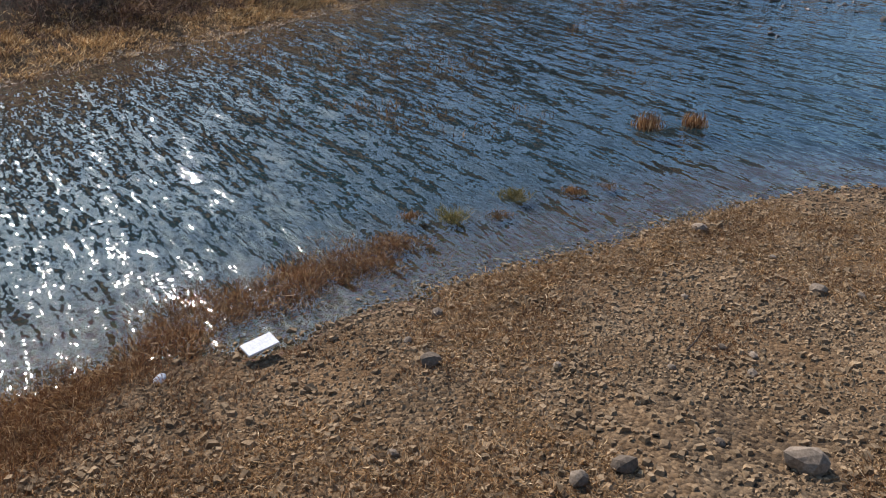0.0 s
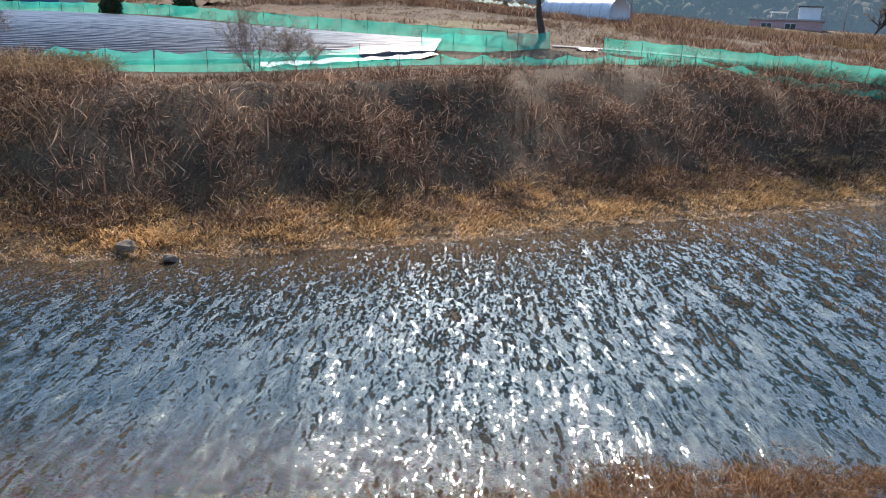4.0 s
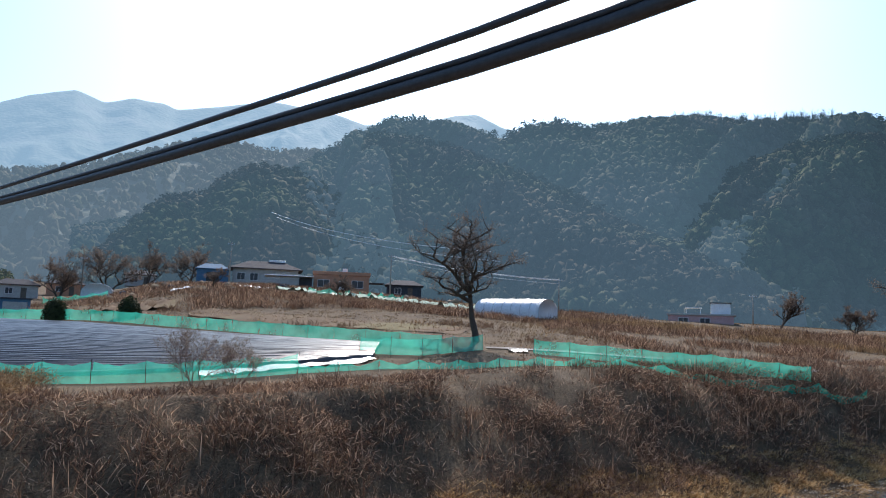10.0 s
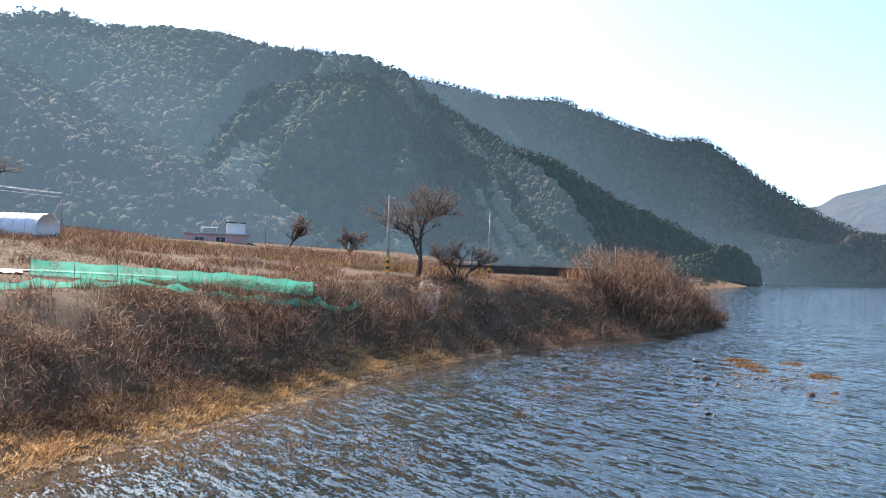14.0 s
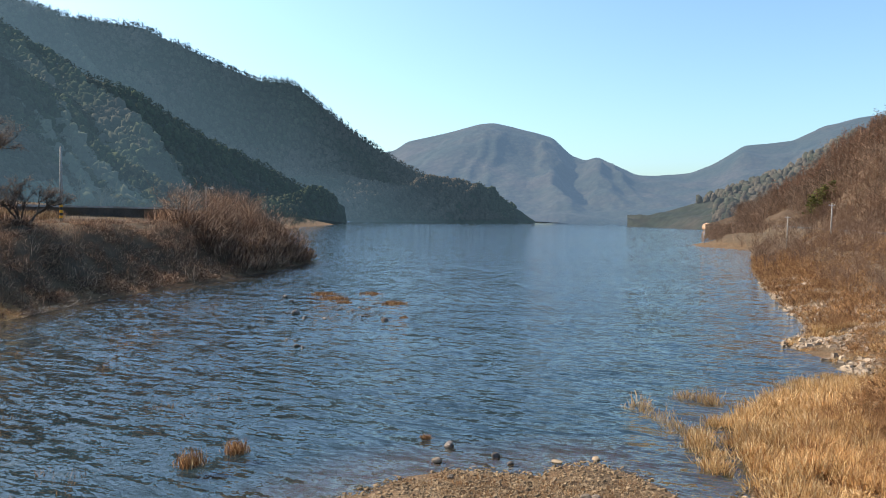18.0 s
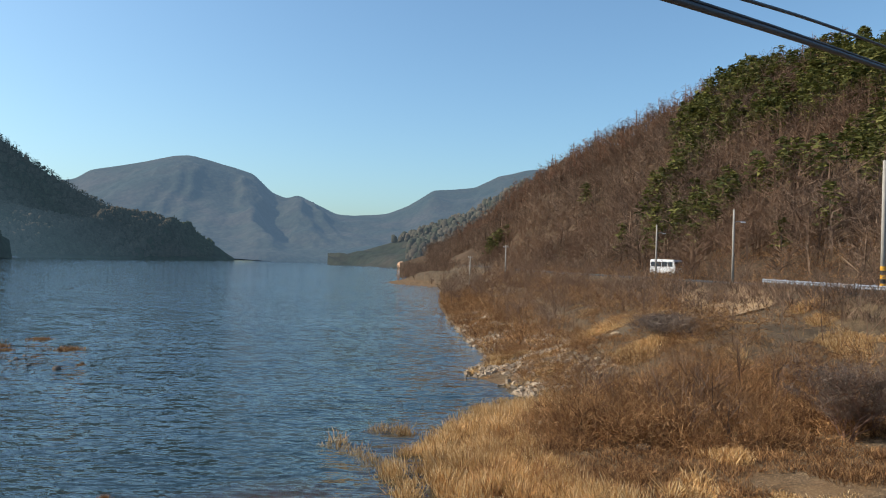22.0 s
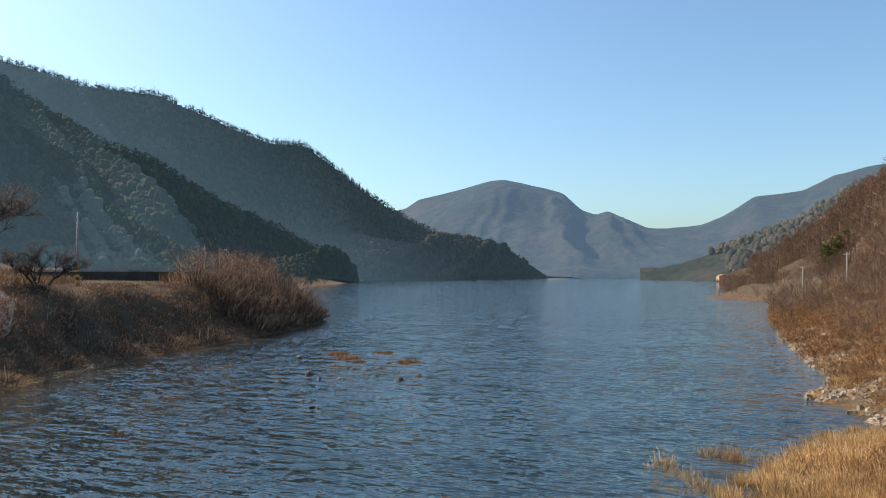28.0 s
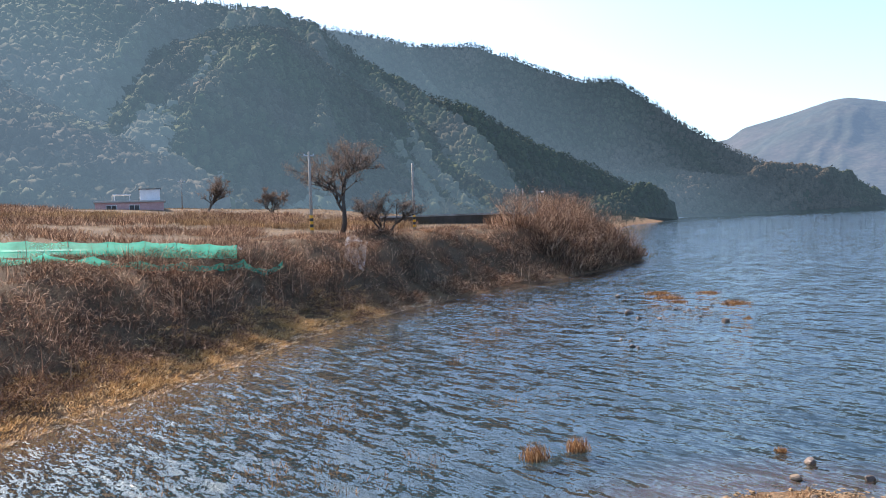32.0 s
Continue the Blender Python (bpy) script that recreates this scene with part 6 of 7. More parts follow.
def rock_mesh(seed, sx, sy, sz, sub=2, rough=0.22):
    bm = bmesh.new()
    bmesh.ops.create_icosphere(bm, subdivisions=sub, radius=0.5)
    off = Vector((seed * 3.1, seed * 1.7, seed * 0.9))
    for v in bm.verts:
        k = 1 + rough * 1.6 * noise.noise(v.co * 2.1 + off) + rough * 0.6 * noise.noise(v.co * 6 + off)
        v.co *= k
        v.co = Vector((v.co.x * sx, v.co.y * sy, max(v.co.z, -0.3) * sz))
    return bm


def rock(x, y, size, seed, label, mat=None, name="rock", z=None, flat=0.6, group="", sub=2, turn=None):
    me = bm_mesh(name, rock_mesh(seed, size, size * 0.75, size * flat * 1.2, sub), mat or M_ROCK, sub > 2)
    zz = (gz(x, y) if z is None else z) + size * flat * 0.25
    return put(name, me, m=pose(x, y, zz, 0, 0, seed * 47 % 360 if turn is None else turn), label=label, category="rock", group=group)


M_BOULDER = surface("tan_boulder", (0.26, 0.19, 0.118), (0.43, 0.33, 0.215), 1.2, 14, 0.9, bump=0.6, hue=(0.32, 0.235, 0.15))
rock(-24.3, -9.5, 2.0, 3, "large tan boulder standing in the water", M_BOULDER, "boulder", -0.25, 0.62, sub=4, turn=60)
rock(-25.3, -4.6, 0.75, 5, "grey rock at the waterline", z=0.1)
rock(-24.5, -3.2, 0.45, 6, "small pale rock at the waterline", z=0.02)
rnd = random.Random(4)
for k in range(70):
    t = rnd.random()
    p = Vector((-25.6, -12.6, 0)).lerp(Vector((-40, -17.2, 0)), t) + Vector((rnd.gauss(0, 1.0), rnd.gauss(0, 1.1), 0))
    if shore_distance(np.array([p.x]), np.array([p.y]))[0] > -0.4:
        rock(p.x, p.y, rnd.choice((0.3, 0.4, 0.55, 0.75)) * (1.25 - 0.5 * t), 100 + k, "tan angular stone in the creek mouth", M_BOULDER, group="creek stones", sub=1 if k % 2 else 2)


M_PALENET = surface("pale_green_net", (0.22, 0.34, 0.26), (0.42, 0.54, 0.44), 1.5, 14, 0.85, bump=0.4)
def terrace(n, r0, r1):
    az, r = rng.uniform(-107, -61, n), np.sqrt(rng.uniform(r0 ** 2, r1 ** 2, n))
    behind = np.interp(az, (-107, -101, -94, -87, -81.5, -76.5, -73, -61), (94, 84, 74.5, 67, 62, 58.5, 56.5, 56))
    k = r > behind
    return np.stack([r * np.sin(np.radians(az)), r * np.cos(np.radians(az))], 1)[k]


tp = terrace(6500, 57, 124)
put("terrace_grass", mesh_of("terrace_grass", *clumps(tp, 10, 0.2 + 0.35 * vnoise(tp[:, 0] / 5, tp[:, 1] / 5, 81) ** 2, 1.1, 0.05, 1.3, zs=low_ground(tp[:, 0], tp[:, 1])[0], bend=0.15), M_LITTER),
    label="withered grass and weeds on the terraces", category="grass", kind="stuff")
tb = tp[(vnoise(tp[:, 0] / 4, tp[:, 1] / 4, 83) > 0.62)][:420]
put("terrace_scrub", mesh_of("terrace_scrub", *clumps(tb, 30, 0.9, 1.6, 0.06, 0.9, zs=low_ground(tb[:, 0], tb[:, 1])[0], bend=0.2), M_HILLTWIG),
    label="dark scrub patches on the terraces", category="brush", kind="stuff")
# rubble and scraps on the terraces
rnd = random.Random(77)
for k in range(64):
    az, R = rnd.uniform(-99, -72), rnd.uniform(97, 120)
    x, y = polar(az, R)
    rock(x, y, rnd.choice((0.5, 0.7, 0.9, 1.3)), 1200 + k, "grey field stone on the terrace", M_BOULDER if k % 3 else None, group="terrace stones", sub=1)
for az, R, w in ((-79.5, 100, 1.6), (-76.2, 97, 1.8), (-73.6, 95, 1.3), (-84.5, 103, 1.5), (-71.2, 93, 1.0)):
    ground_sheet("net_heap", ((az - w, R), (az + w, R - 1), (az + w, R + 2), (az - w, R + 2.5)), M_PALENET, "crumpled green net lying on the terrace", "net", 0.5, 14, 5, 0.22, "")
for az, R, w in ((-82, 106, 0.9), (-87.5, 108, 1.1), (-69.6, 92, 0.6), (-92.6, 104, 0.8)):
    ground_sheet("plastic_scrap", ((az - w, R), (az + w, R), (az + w, R + 1.2), (az - w, R + 1.4)), M_WHITE, "scrap of white plastic on the terrace", "plastic film", 0.25, 8, 3, 0.12, "")


# ---- houses ----
def house(az, R, w, dep, label, floors, turn=0, base=None):
    x, y = polar(az, R)
    z = gz(x, y) - 0.1 if base is None else base
    return empty("house", pose(x, y, z, 0, 0, -az + turn), label, "house"), z


def window(parent, x, z, w, h, y=-0.0, frame_mat=None):
    fr = bmesh.new()
    t = 0.06
    for b in ((x - w / 2 - t, z - t, x - w / 2, z + h + t), (x + w / 2, z - t, x + w / 2 + t, z + h + t), (x - w / 2, z - t, x + w / 2, z), (x - w / 2, z + h, x + w / 2, z + h + t), (x - 0.025, z, x + 0.025, z + h)):
        box(fr, b[0], y - 0.09, b[1], b[2], y - 0.005, b[3])
    win = part("window", fr, frame_mat or M_METAL_WHITE, parent)
    part("pane", solid(x - w / 2, y - 0.03, z, x + w / 2, y - 0.004, z + h), M_GLASS, win)


def hip_roof(parent, w, dep, z, rise, over, mat, thick=0.12, hip=0.3):
    """Ridge along x with sloping ends; the house's front is at y 0 and it reaches back to y dep."""
    x0, x1, y0, y1 = -w / 2 - over, w / 2 + over, -over, dep + over
    h = w * hip
    low, top, mid = z - over * rise / (dep / 2), z + rise, dep / 2
    ridge_a, ridge_b = (x0 + h, mid, top), (x1 - h, mid, top)
    for v in (((x0, y0, low), (x1, y0, low), ridge_b, ridge_a), ((x1, y1, low), (x0, y1, low), ridge_a, ridge_b), ((x1, y0, low), (x1, y1, low), ridge_b), ((x0, y1, low), (x0, y0, low), ridge_a)):
        bm = bmesh.new()
        lo = [bm.verts.new(p) for p in v]
        hi = [bm.verts.new((p[0], p[1], p[2] + thick)) for p in v]
        bm.faces.new(lo[::-1])
        bm.faces.new(hi)
        for k in range(len(v)):
            bm.faces.new((lo[k], lo[(k + 1) % len(v)], hi[(k + 1) % len(v)], hi[k]))
        bmesh.ops.recalc_face_normals(bm, faces=bm.faces)
        part("roof_slope", bm, mat, parent)


ob, z = house(-108.3, 112, 12.6, 8, "two-storey red brick house with dark roofs and white bands", 2)
part("wall", solid(-6.3, 0, 0, 6.3, 8, 5.2, 0.02), M_BRICK, ob, "red brick wall")
part("band", solid(-6.45, -0.14, 2.75, 6.45, 8.1, 3.15, 0.02), M_PLASTER, ob, "white floor band")
part("band", solid(-6.4, -0.1, 4.75, 6.4, 8.08, 4.98, 0.02), M_PLASTER, ob, "white eaves band")
part("canopy", solid(-6.9, -1.6, 3.2, 6.7, -0.15, 3.36, 0.02), M_ROOF_DARK, ob, "dark canopy roof")
hip_roof(ob, 13.2, 8, 5.25, 1.05, 0.8, M_ROOF_DARK)
part("skylight", solid(-0.6, 1.0, 5.75, 1.6, 1.9, 5.95, 0.02), M_METAL_WHITE, ob, "bright metal roof panel")
for xx in (0.6, 2.9, 5.2):
    window(ob, xx, 3.75, 1.3, 0.6)
part("porch", solid(-6.2, -1.5, 0.0, -2.6, -0.01, 0.5, 0.02), M_CONCRETE, ob)
for xx in (-6.0, -4.9, -3.8, -2.7):
    part("column", tube(bmesh.new(), [(xx, -1.3, 0.5), (xx, -1.3, 3.19)], [0.1, 0.1], 8), M_PLASTER, ob)
for xx in (-5.4, -3.4):
    window(ob, xx, 0.7, 1.3, 1.7)
part("door", solid(1.4, -0.06, 0.1, 2.5, -0.005, 2.2, 0.01), M_BLUE, ob, "pale blue door")
window(ob, 4.4, 1.1, 1.4, 1.0)
part("low_wall", solid(-7.5, -2.9, -0.4, 3.4, -2.6, 0.75, 0.03), M_PLASTER, ob)
x, y = polar(-106.5, 104)
pump = empty("pump_house", pose(x, y, gz(x, y) - 0.1, 0, 0, 105), "small pale block outhouse with a dark door", "shed")
part("wall", solid(-1.6, 0, 0, 1.6, 2.2, 1.9, 0.02), M_PLASTER, pump)
part("roof", solid(-1.75, -0.15, 1.905, 1.75, 2.35, 2.03, 0.02), M_CONCRETE, pump)
part("door", solid(-0.5, -0.05, 0.1, 0.2, -0.003, 1.6), M_BLACK, pump)
x, y = polar(-104.0, 100)
shed = empty("shed", pose(x, y, gz(x, y) - 0.1, 0, 0, 102), "low dark blue sheet-metal shed", "shed")
part("wall", solid(-3.6, 0, 0, 3.2, 3, 1.75, 0.02), M_BLUE, shed)
part("roof", solid(-3.9, -0.25, 1.755, 3.4, 3.2, 1.88, 0.02), M_ROOF_DARK, shed)
part("tarp", solid(0.4, -0.08, 0.3, 2.9, -0.01, 1.4, 0.02), M_PLASTER, shed, "grey tarpaulin sheet")
# village
ob, z = house(-90.6, 134, 6, 5, "blue sheet-metal farm shed in the village", 1)
part("wall", solid(-2.6, 0, 0, 2.6, 5, 2.9, 0.02), M_BLUE, ob)
hip_roof(ob, 5.2, 5, 2.9, 0.9, 0.3, M_BLUE)
part("door", solid(-1.0, -0.05, 0, 1.0, -0.004, 2.3), M_BLACK, ob)
ob, z = house(-86.8, 135, 12, 7, "long grey farmhouse with a hipped roof", 1)
part("wall", solid(-5.6, 0, 0, 5.6, 7, 3.2, 0.02), M_PLASTER, ob)
hip_roof(ob, 11.4, 7, 3.25, 1.3, 0.7, M_ROOF_DARK)
part("roof_cap", solid(0.4, 3.0, 4.55, 3.4, 4.0, 4.95, 0.05), M_METAL_WHITE, ob, "bright metal roof ridge")
for xx in (-4.2, -2.0, 3.9):
    window(ob, xx, 1.0, 1.3, 1.2)
ob, z = house(-84.9, 126, 6, 4, "low white outhouse with a pale roof", 1)
part("wall", solid(-1.9, 0, 0, 1.2, 4, 1.9, 0.02), M_PLASTER, ob)
part("roof", solid(-4.4, -0.5, 1.95, 3.6, 4.3, 2.1, 0.03), M_METAL_WHITE, ob)
part("wall", solid(1.3, 0.8, 0, 3.4, 4, 1.9, 0.02), M_ROOF_DARK, ob)
ob, z = house(-81.1, 130, 9.5, 6, "single-storey house with orange walls and a flat roof", 1)
part("wall", solid(-4.9, 0, 0, 4.6, 6, 3.1, 0.02), M_ORANGE, ob)
part("parapet", solid(-5.1, -0.2, 3.12, 4.8, 6.2, 3.7, 0.03), M_ORANGE, ob)
for xx in (-3.2, 2.6):
    window(ob, xx, 1.0, 1.9, 1.2)
part("door", solid(-0.6, -0.05, 0.05, 0.5, -0.004, 2.1), M_METAL_WHITE, ob)
part("water_tank", tube(bmesh.new(), [(0.4, 3, 3.75), (0.4, 3, 4.5)], [0.5, 0.45], 12), M_METAL_WHITE, ob, "white rooftop tank")
part("awning", solid(4.65, -0.6, 1.9, 7.2, 3, 2.02, 0.02), M_ROOF_DARK, ob)
for az, R, mt, lb, ww in ((-76.4, 138, M_ROOF_DARK, "low shed with a blue-grey roof behind the pole", 3.2), (-100.2, 168, M_ORANGE, "small house with a rusty roof in the village", 3.4), (-95.5, 172, M_PLASTER, "pale small house under the trees", 3.0), (-103.1, 150, M_PLASTER, "small flat-roofed house among the trees", 3.4)):
    ob, z = house(az, R, 2 * ww, 5, lb, 1)
    part("wall", solid(-ww, 0, 0, ww, 5, 2.5, 0.02), mt, ob)
    hip_roof(ob, 2 * ww, 5, 2.55, 0.9, 0.4, M_ROOF_DARK)
    window(ob, -1.1, 0.9, 1.1, 1.0)
    part("door", solid(0.7, -0.05, 0.0, 1.6, -0.004, 2.0), M_WOODPOLE, ob)
ob, z = house(-54.3, 115, 9, 5, "low pink-grey hut with a white rooftop room", 1, base=gz(*polar(-54.3, 115)) - 0.9)
part("wall", solid(-4.7, 0, 0, 4.3, 5, 1.9, 0.02), M_TILE, ob)
part("roof", solid(-4.9, -0.25, 1.905, 4.6, 5.2, 2.15, 0.02), M_PLASTER, ob)
part("roof_room", solid(1.2, 1.0, 2.155, 3.9, 3.6, 3.75, 0.02), M_METAL_WHITE, ob, "white rooftop room")
part("room_roof", solid(1.05, 0.85, 3.755, 4.05, 3.75, 3.87, 0.02), M_ROOF_DARK, ob)
fr = bmesh.new()
for xx in (-2.2, -0.2):
    for yy in (1.0, 3.0):
        box(fr, xx - 0.04, yy - 0.04, 2.155, xx + 0.04, yy + 0.04, 3.0)
box(fr, -2.4, 0.8, 3.0, 0.0, 3.2, 3.1)
part("roof_frame", fr, M_METAL_WHITE, ob, "open white metal frame")
window(ob, -2.6, 0.6, 1.3, 0.9)
window(ob, 0.4, 0.6, 1.3, 0.9)


def greenhouse(az, R, length, width, height, turn, label):
    x, y = polar(az, R)
    ob = empty("greenhouse", pose(x, y, gz(x, y) - 0.05, 0, 0, turn), label, "greenhouse", "plastic greenhouses")
    prof = [(-width / 2, 0)] + [(width / 2 * -math.cos(a), height * (0.35 + 0.65 * math.sin(a))) for a in np.linspace(0, math.pi, 13)] + [(width / 2, 0)]
    bm = bmesh.new()
    rows = [[bm.verts.new((xx, py + random.gauss(0, 0.015), pz + random.gauss(0, 0.02) * (pz > 0))) for py, pz in prof] for xx in np.linspace(-length / 2, length / 2, 15)]
    for r0, r1 in zip(rows[:-1], rows[1:]):
        for q in range(len(prof) - 1):
            bm.faces.new((r0[q], r0[q + 1], r1[q + 1], r1[q]))
    bm.faces.new(rows[0])
    bm.faces.new(rows[-1][::-1])
    part("cover", bm, M_WHITE, ob, "white plastic cover", True)
    for xx in np.linspace(-length / 2, length / 2, 8):
        part("hoop", tube(bmesh.new(), [(xx, py * 1.012, pz * 1.012 + 0.01) for py, pz in prof], [0.025] * len(prof), 4), M_STEEL, ob)


greenhouse(-67.8, 90, 8.5, 5.0, 2.3, 90 + 67.8 - 118, "white plastic tunnel greenhouse behind the big tree")
greenhouse(-98.1, 128, 7.5, 4.4, 2.1, 5, "pale plastic tunnel greenhouse in the village")

# terrace clutter: mounds, dark heaps and pale cloth nets
rnd = random.Random(17)
for k in range(26):
    az, R = rnd.uniform(-98, -74), rnd.uniform(97, 120)
    x, y = polar(az, R)
    rock(x, y, rnd.uniform(0.8, 1.9), 300 + k, "dark heap of earth and dead stalks on the terrace", M_GROUND if k % 3 else M_ROOF_DARK, "soil_heap", flat=0.4, group="soil heaps", sub=2)
for k, (a0, a1, R) in enumerate(((-83.6, -80.5, 104), (-79.8, -76.4, 103), (-101.5, -97.5, 121))):
    net_fence([(a0, R), ((a0 + a1) / 2, R + 1), (a1, R)], 1.1, "pale green net over vegetable beds", 2.0, 0.5, 20 + k)

# evergreen and dead weeds beside the village, white cabbages
p = scatter(4000, -140, -88, -18, 30, lambda x, y: (np.hypot(x, y) > 98) & (np.hypot(x, y) < 128))
put("terrace_weeds", mesh_of("terrace_weeds", *clumps(p[:900], 30, 0.8, 2.0, 0.06, 0.8), M_BRUSH), label="dry weeds on the village terrace", category="weeds", kind="stuff")


# ---- gravel bar ----
M_STRAWLITTER = foliage("flattened_straw", ((0.0, (0.15, 0.08, 0.035)), (0.5, (0.36, 0.22, 0.10)), (0.85, (0.54, 0.37, 0.19)), (1.0, (0.78, 0.62, 0.40))), 0.2, 0.6)
def pebble_field(xy, size, flat=0.55, sink=0.25):
    """Angular stones of eight corners each, sunk into the ground: verts, quads split into tris."""
    n = len(xy)
    z = ground_height(xy[:, 0], xy[:, 1])
    s = size * np.ones(n)
    c = np.array([(-1, -1, -1), (1, -1, -1), (1, 1, -1), (-1, 1, -1), (-0.62, -0.66, 1), (0.66, -0.6, 1), (0.6, 0.66, 1), (-0.66, 0.6, 1)], float) * 0.5
    v = c[None] * (1 + rng.normal(0, 0.2, (n, 8, 3)))
    v[:, :, 0] *= (s * rng.uniform(0.8, 1.35, n))[:, None]
    v[:, :, 1] *= (s * rng.uniform(0.6, 1.0, n))[:, None]
    v[:, :, 2] *= (s * flat * rng.uniform(0.6, 1.2, n))[:, None]
    a, tx = rng.uniform(0, 6.283, n), rng.normal(0, 0.25, n)
    ca, sa = np.cos(a)[:, None], np.sin(a)[:, None]
    zz = v[:, :, 2] + v[:, :, 0] * tx[:, None]
    x = v[:, :, 0] * ca - v[:, :, 1] * sa + xy[:, 0][:, None]
    y = v[:, :, 0] * sa + v[:, :, 1] * ca + xy[:, 1][:, None]
    zz = zz + (z + s * flat * sink)[:, None]
    f = np.array([(4, 5, 6), (4, 6, 7), (0, 1, 5), (0, 5, 4), (1, 2, 6), (1, 6, 5), (2, 3, 7), (2, 7, 6), (3, 0, 4), (3, 4, 7)])
    return np.stack([x, y, zz], -1).reshape(-1, 3), (f[None] + (np.arange(n) * 8)[:, None, None]).reshape(-1, 3)


def chips(xy, size):
    """Small flat splinters of stone, four faces each: verts, tris."""
    n = len(xy)
    z = ground_height(xy[:, 0], xy[:, 1])
    a = rng.uniform(0, 6.283, n)[:, None] + np.array([0, 1.4, 3.0, 4.6])[None] + rng.normal(0, 0.25, (n, 4))
    r = size[:, None] * rng.uniform(0.35, 0.95, (n, 4))
    rim = np.stack([xy[:, 0][:, None] + np.cos(a) * r, xy[:, 1][:, None] + np.sin(a) * r, z[:, None] + size[:, None] * rng.normal(0, 0.12, (n, 4)) - 0.004], -1)
    top = np.stack([xy[:, 0] + rng.normal(0, 0.2, n) * size, xy[:, 1] + rng.normal(0, 0.2, n) * size, z + size * rng.uniform(0.25, 0.7, n)], -1)
    f = np.array([(0, 1, 4), (1, 2, 4), (2, 3, 4), (3, 0, 4)])
    return np.concatenate([rim, top[:, None]], 1).reshape(-1, 3), (f[None] + (np.arange(n) * 5)[:, None, None]).reshape(-1, 3)


M_PALESTONE = surface("pale_shore_stone", (0.27, 0.20, 0.138), (0.46, 0.37, 0.27), 1.5, 20, 0.9, bump=0.4, local=False, per="island")


def bar_zone(x, y, d0=-0.6, d1=30):
    d = shore_distance(x, y)
    return (d > d0) & (d < d1) & (x > -16) & (x + 0.55 * (y - 24) < 7)


p = scatter(170000, -15, 7, -6, 25, lambda x, y: bar_zone(x, y) & (vnoise(x / 1.6, y / 1.6, 51) + 0.3 * vnoise(x / 0.5, y / 0.5, 52) > 0.36))[:20000]
q = scatter(400000, -14, 6, -3, 22, lambda x, y: bar_zone(x, y) & (vnoise(x / 1.3, y / 1.3, 50) + 0.2 * (y < 14) > 0.4))[:65000]
put("gravel", mesh_of("gravel", *join([pebble_field(p, 0.045 + 0.10 * rng.random(len(p)) ** 2.4), chips(q, 0.035 + 0.05 * rng.random(len(q)) ** 1.5)]), M_PEBBLE), label="angular grey-brown river gravel", category="gravel", kind="stuff")
p = scatter(30000, 12, 34, 32, 100, lambda x, y: (shore_distance(x, y) > -0.3) & (shore_distance(x, y) < 7) & (vnoise(x / 2.5, y / 2.5, 53) > 0.33))[:4200]
put("shore_gravel", mesh_of("shore_gravel", *pebble_field(p, 0.12 + 0.34 * rng.random(len(p)) ** 2.2), M_PALESTONE), label="pale shore stones on the eastern bank", category="gravel", kind="stuff")
# straw litter and low weeds among the stones
p = scatter(60000, -14, 6, -3, 20, lambda x, y: bar_zone(x, y, 0.0) & (vnoise(x / 2.2, y / 2.2, 54) > 0.34))[:9500]
put("bar_litter", mesh_of("bar_litter", *clumps(p, 13, 0.075 + 0.07 * vnoise(p[:, 0] / 1.5, p[:, 1] / 1.5, 55), 0.4, 0.017, 2.4, bend=0.25, sink=0.0), M_STRAWLITTER), label="flattened straw and dead weeds on the gravel", category="weeds", kind="stuff")
p = scatter(30000, -15, 7, -4, 24, lambda x, y: bar_zone(x, y, 0.3) & (vnoise(x / 1.8, y / 1.8, 57) > 0.60))[:950]
p = np.concatenate([p, rng.normal((-9.4, 1.7), (0.5, 0.9), (260, 2))])
put("bar_weeds", mesh_of("bar_weeds", *clumps(p, 34, 0.24, 0.45, 0.012, 0.9, bend=0.2), M_EDGE), label="rust-brown dead weeds on the gravel", category="weeds", kind="stuff")
rnd = random.Random(9)
k = 0
while k < 46:
    x, y = rnd.uniform(-10, 5), rnd.uniform(3, 23)
    if bar_zone(np.array([x]), np.array([y]), 0.3)[0]:
        rock(x, y, rnd.choice((0.16, 0.2, 0.26, 0.36)), 500 + k, "angular grey stone on the gravel bar", group="bar stones", sub=2, flat=0.55)
        k += 1
rock(-6.1, 15.7, 0.38, 601, "pale flat stone at the gravel's edge")
rock(-1.8, 8.8, 0.55, 602, "grey angular rock on the gravel bar")
rock(-3.8, 6.7, 0.3, 603, "grey stone on the gravel bar")
rock(-2.75, 25.4, 0.42, 604, "brown rock in the shallows", M_WETROCK, z=-0.02)
rock(-3.0, 23.8, 0.36, 605, "tan stone in the shallows", M_ROCK, z=-0.04)
rock(-1.1, 24.6, 0.34, 606, "dark wet stone in the shallows", M_WETROCK, z=-0.02)
rock(2.2, 24.9, 0.34, 607, "pale flat stone at the water's edge", M_BOULDER, z=0.0, flat=0.3)
rock(0.9, 24.4, 0.4, 608, "pale flat stone at the water's edge", M_BOULDER, z=0.0, flat=0.22)
rock(-0.6, 23.9, 0.22, 609, "small dark stone in the shallows", M_WETROCK, z=0.0)

# foam board at the water's edge
bm = solid(-0.27, -0.155, 0, 0.27, 0.155, 0.045, 0.01)
bmesh.ops.subdivide_edges(bm, edges=list(bm.edges), cuts=1)
for vtx in bm.verts:
    vtx.co.z += 0.012 * noise.noise(vtx.co * 5)
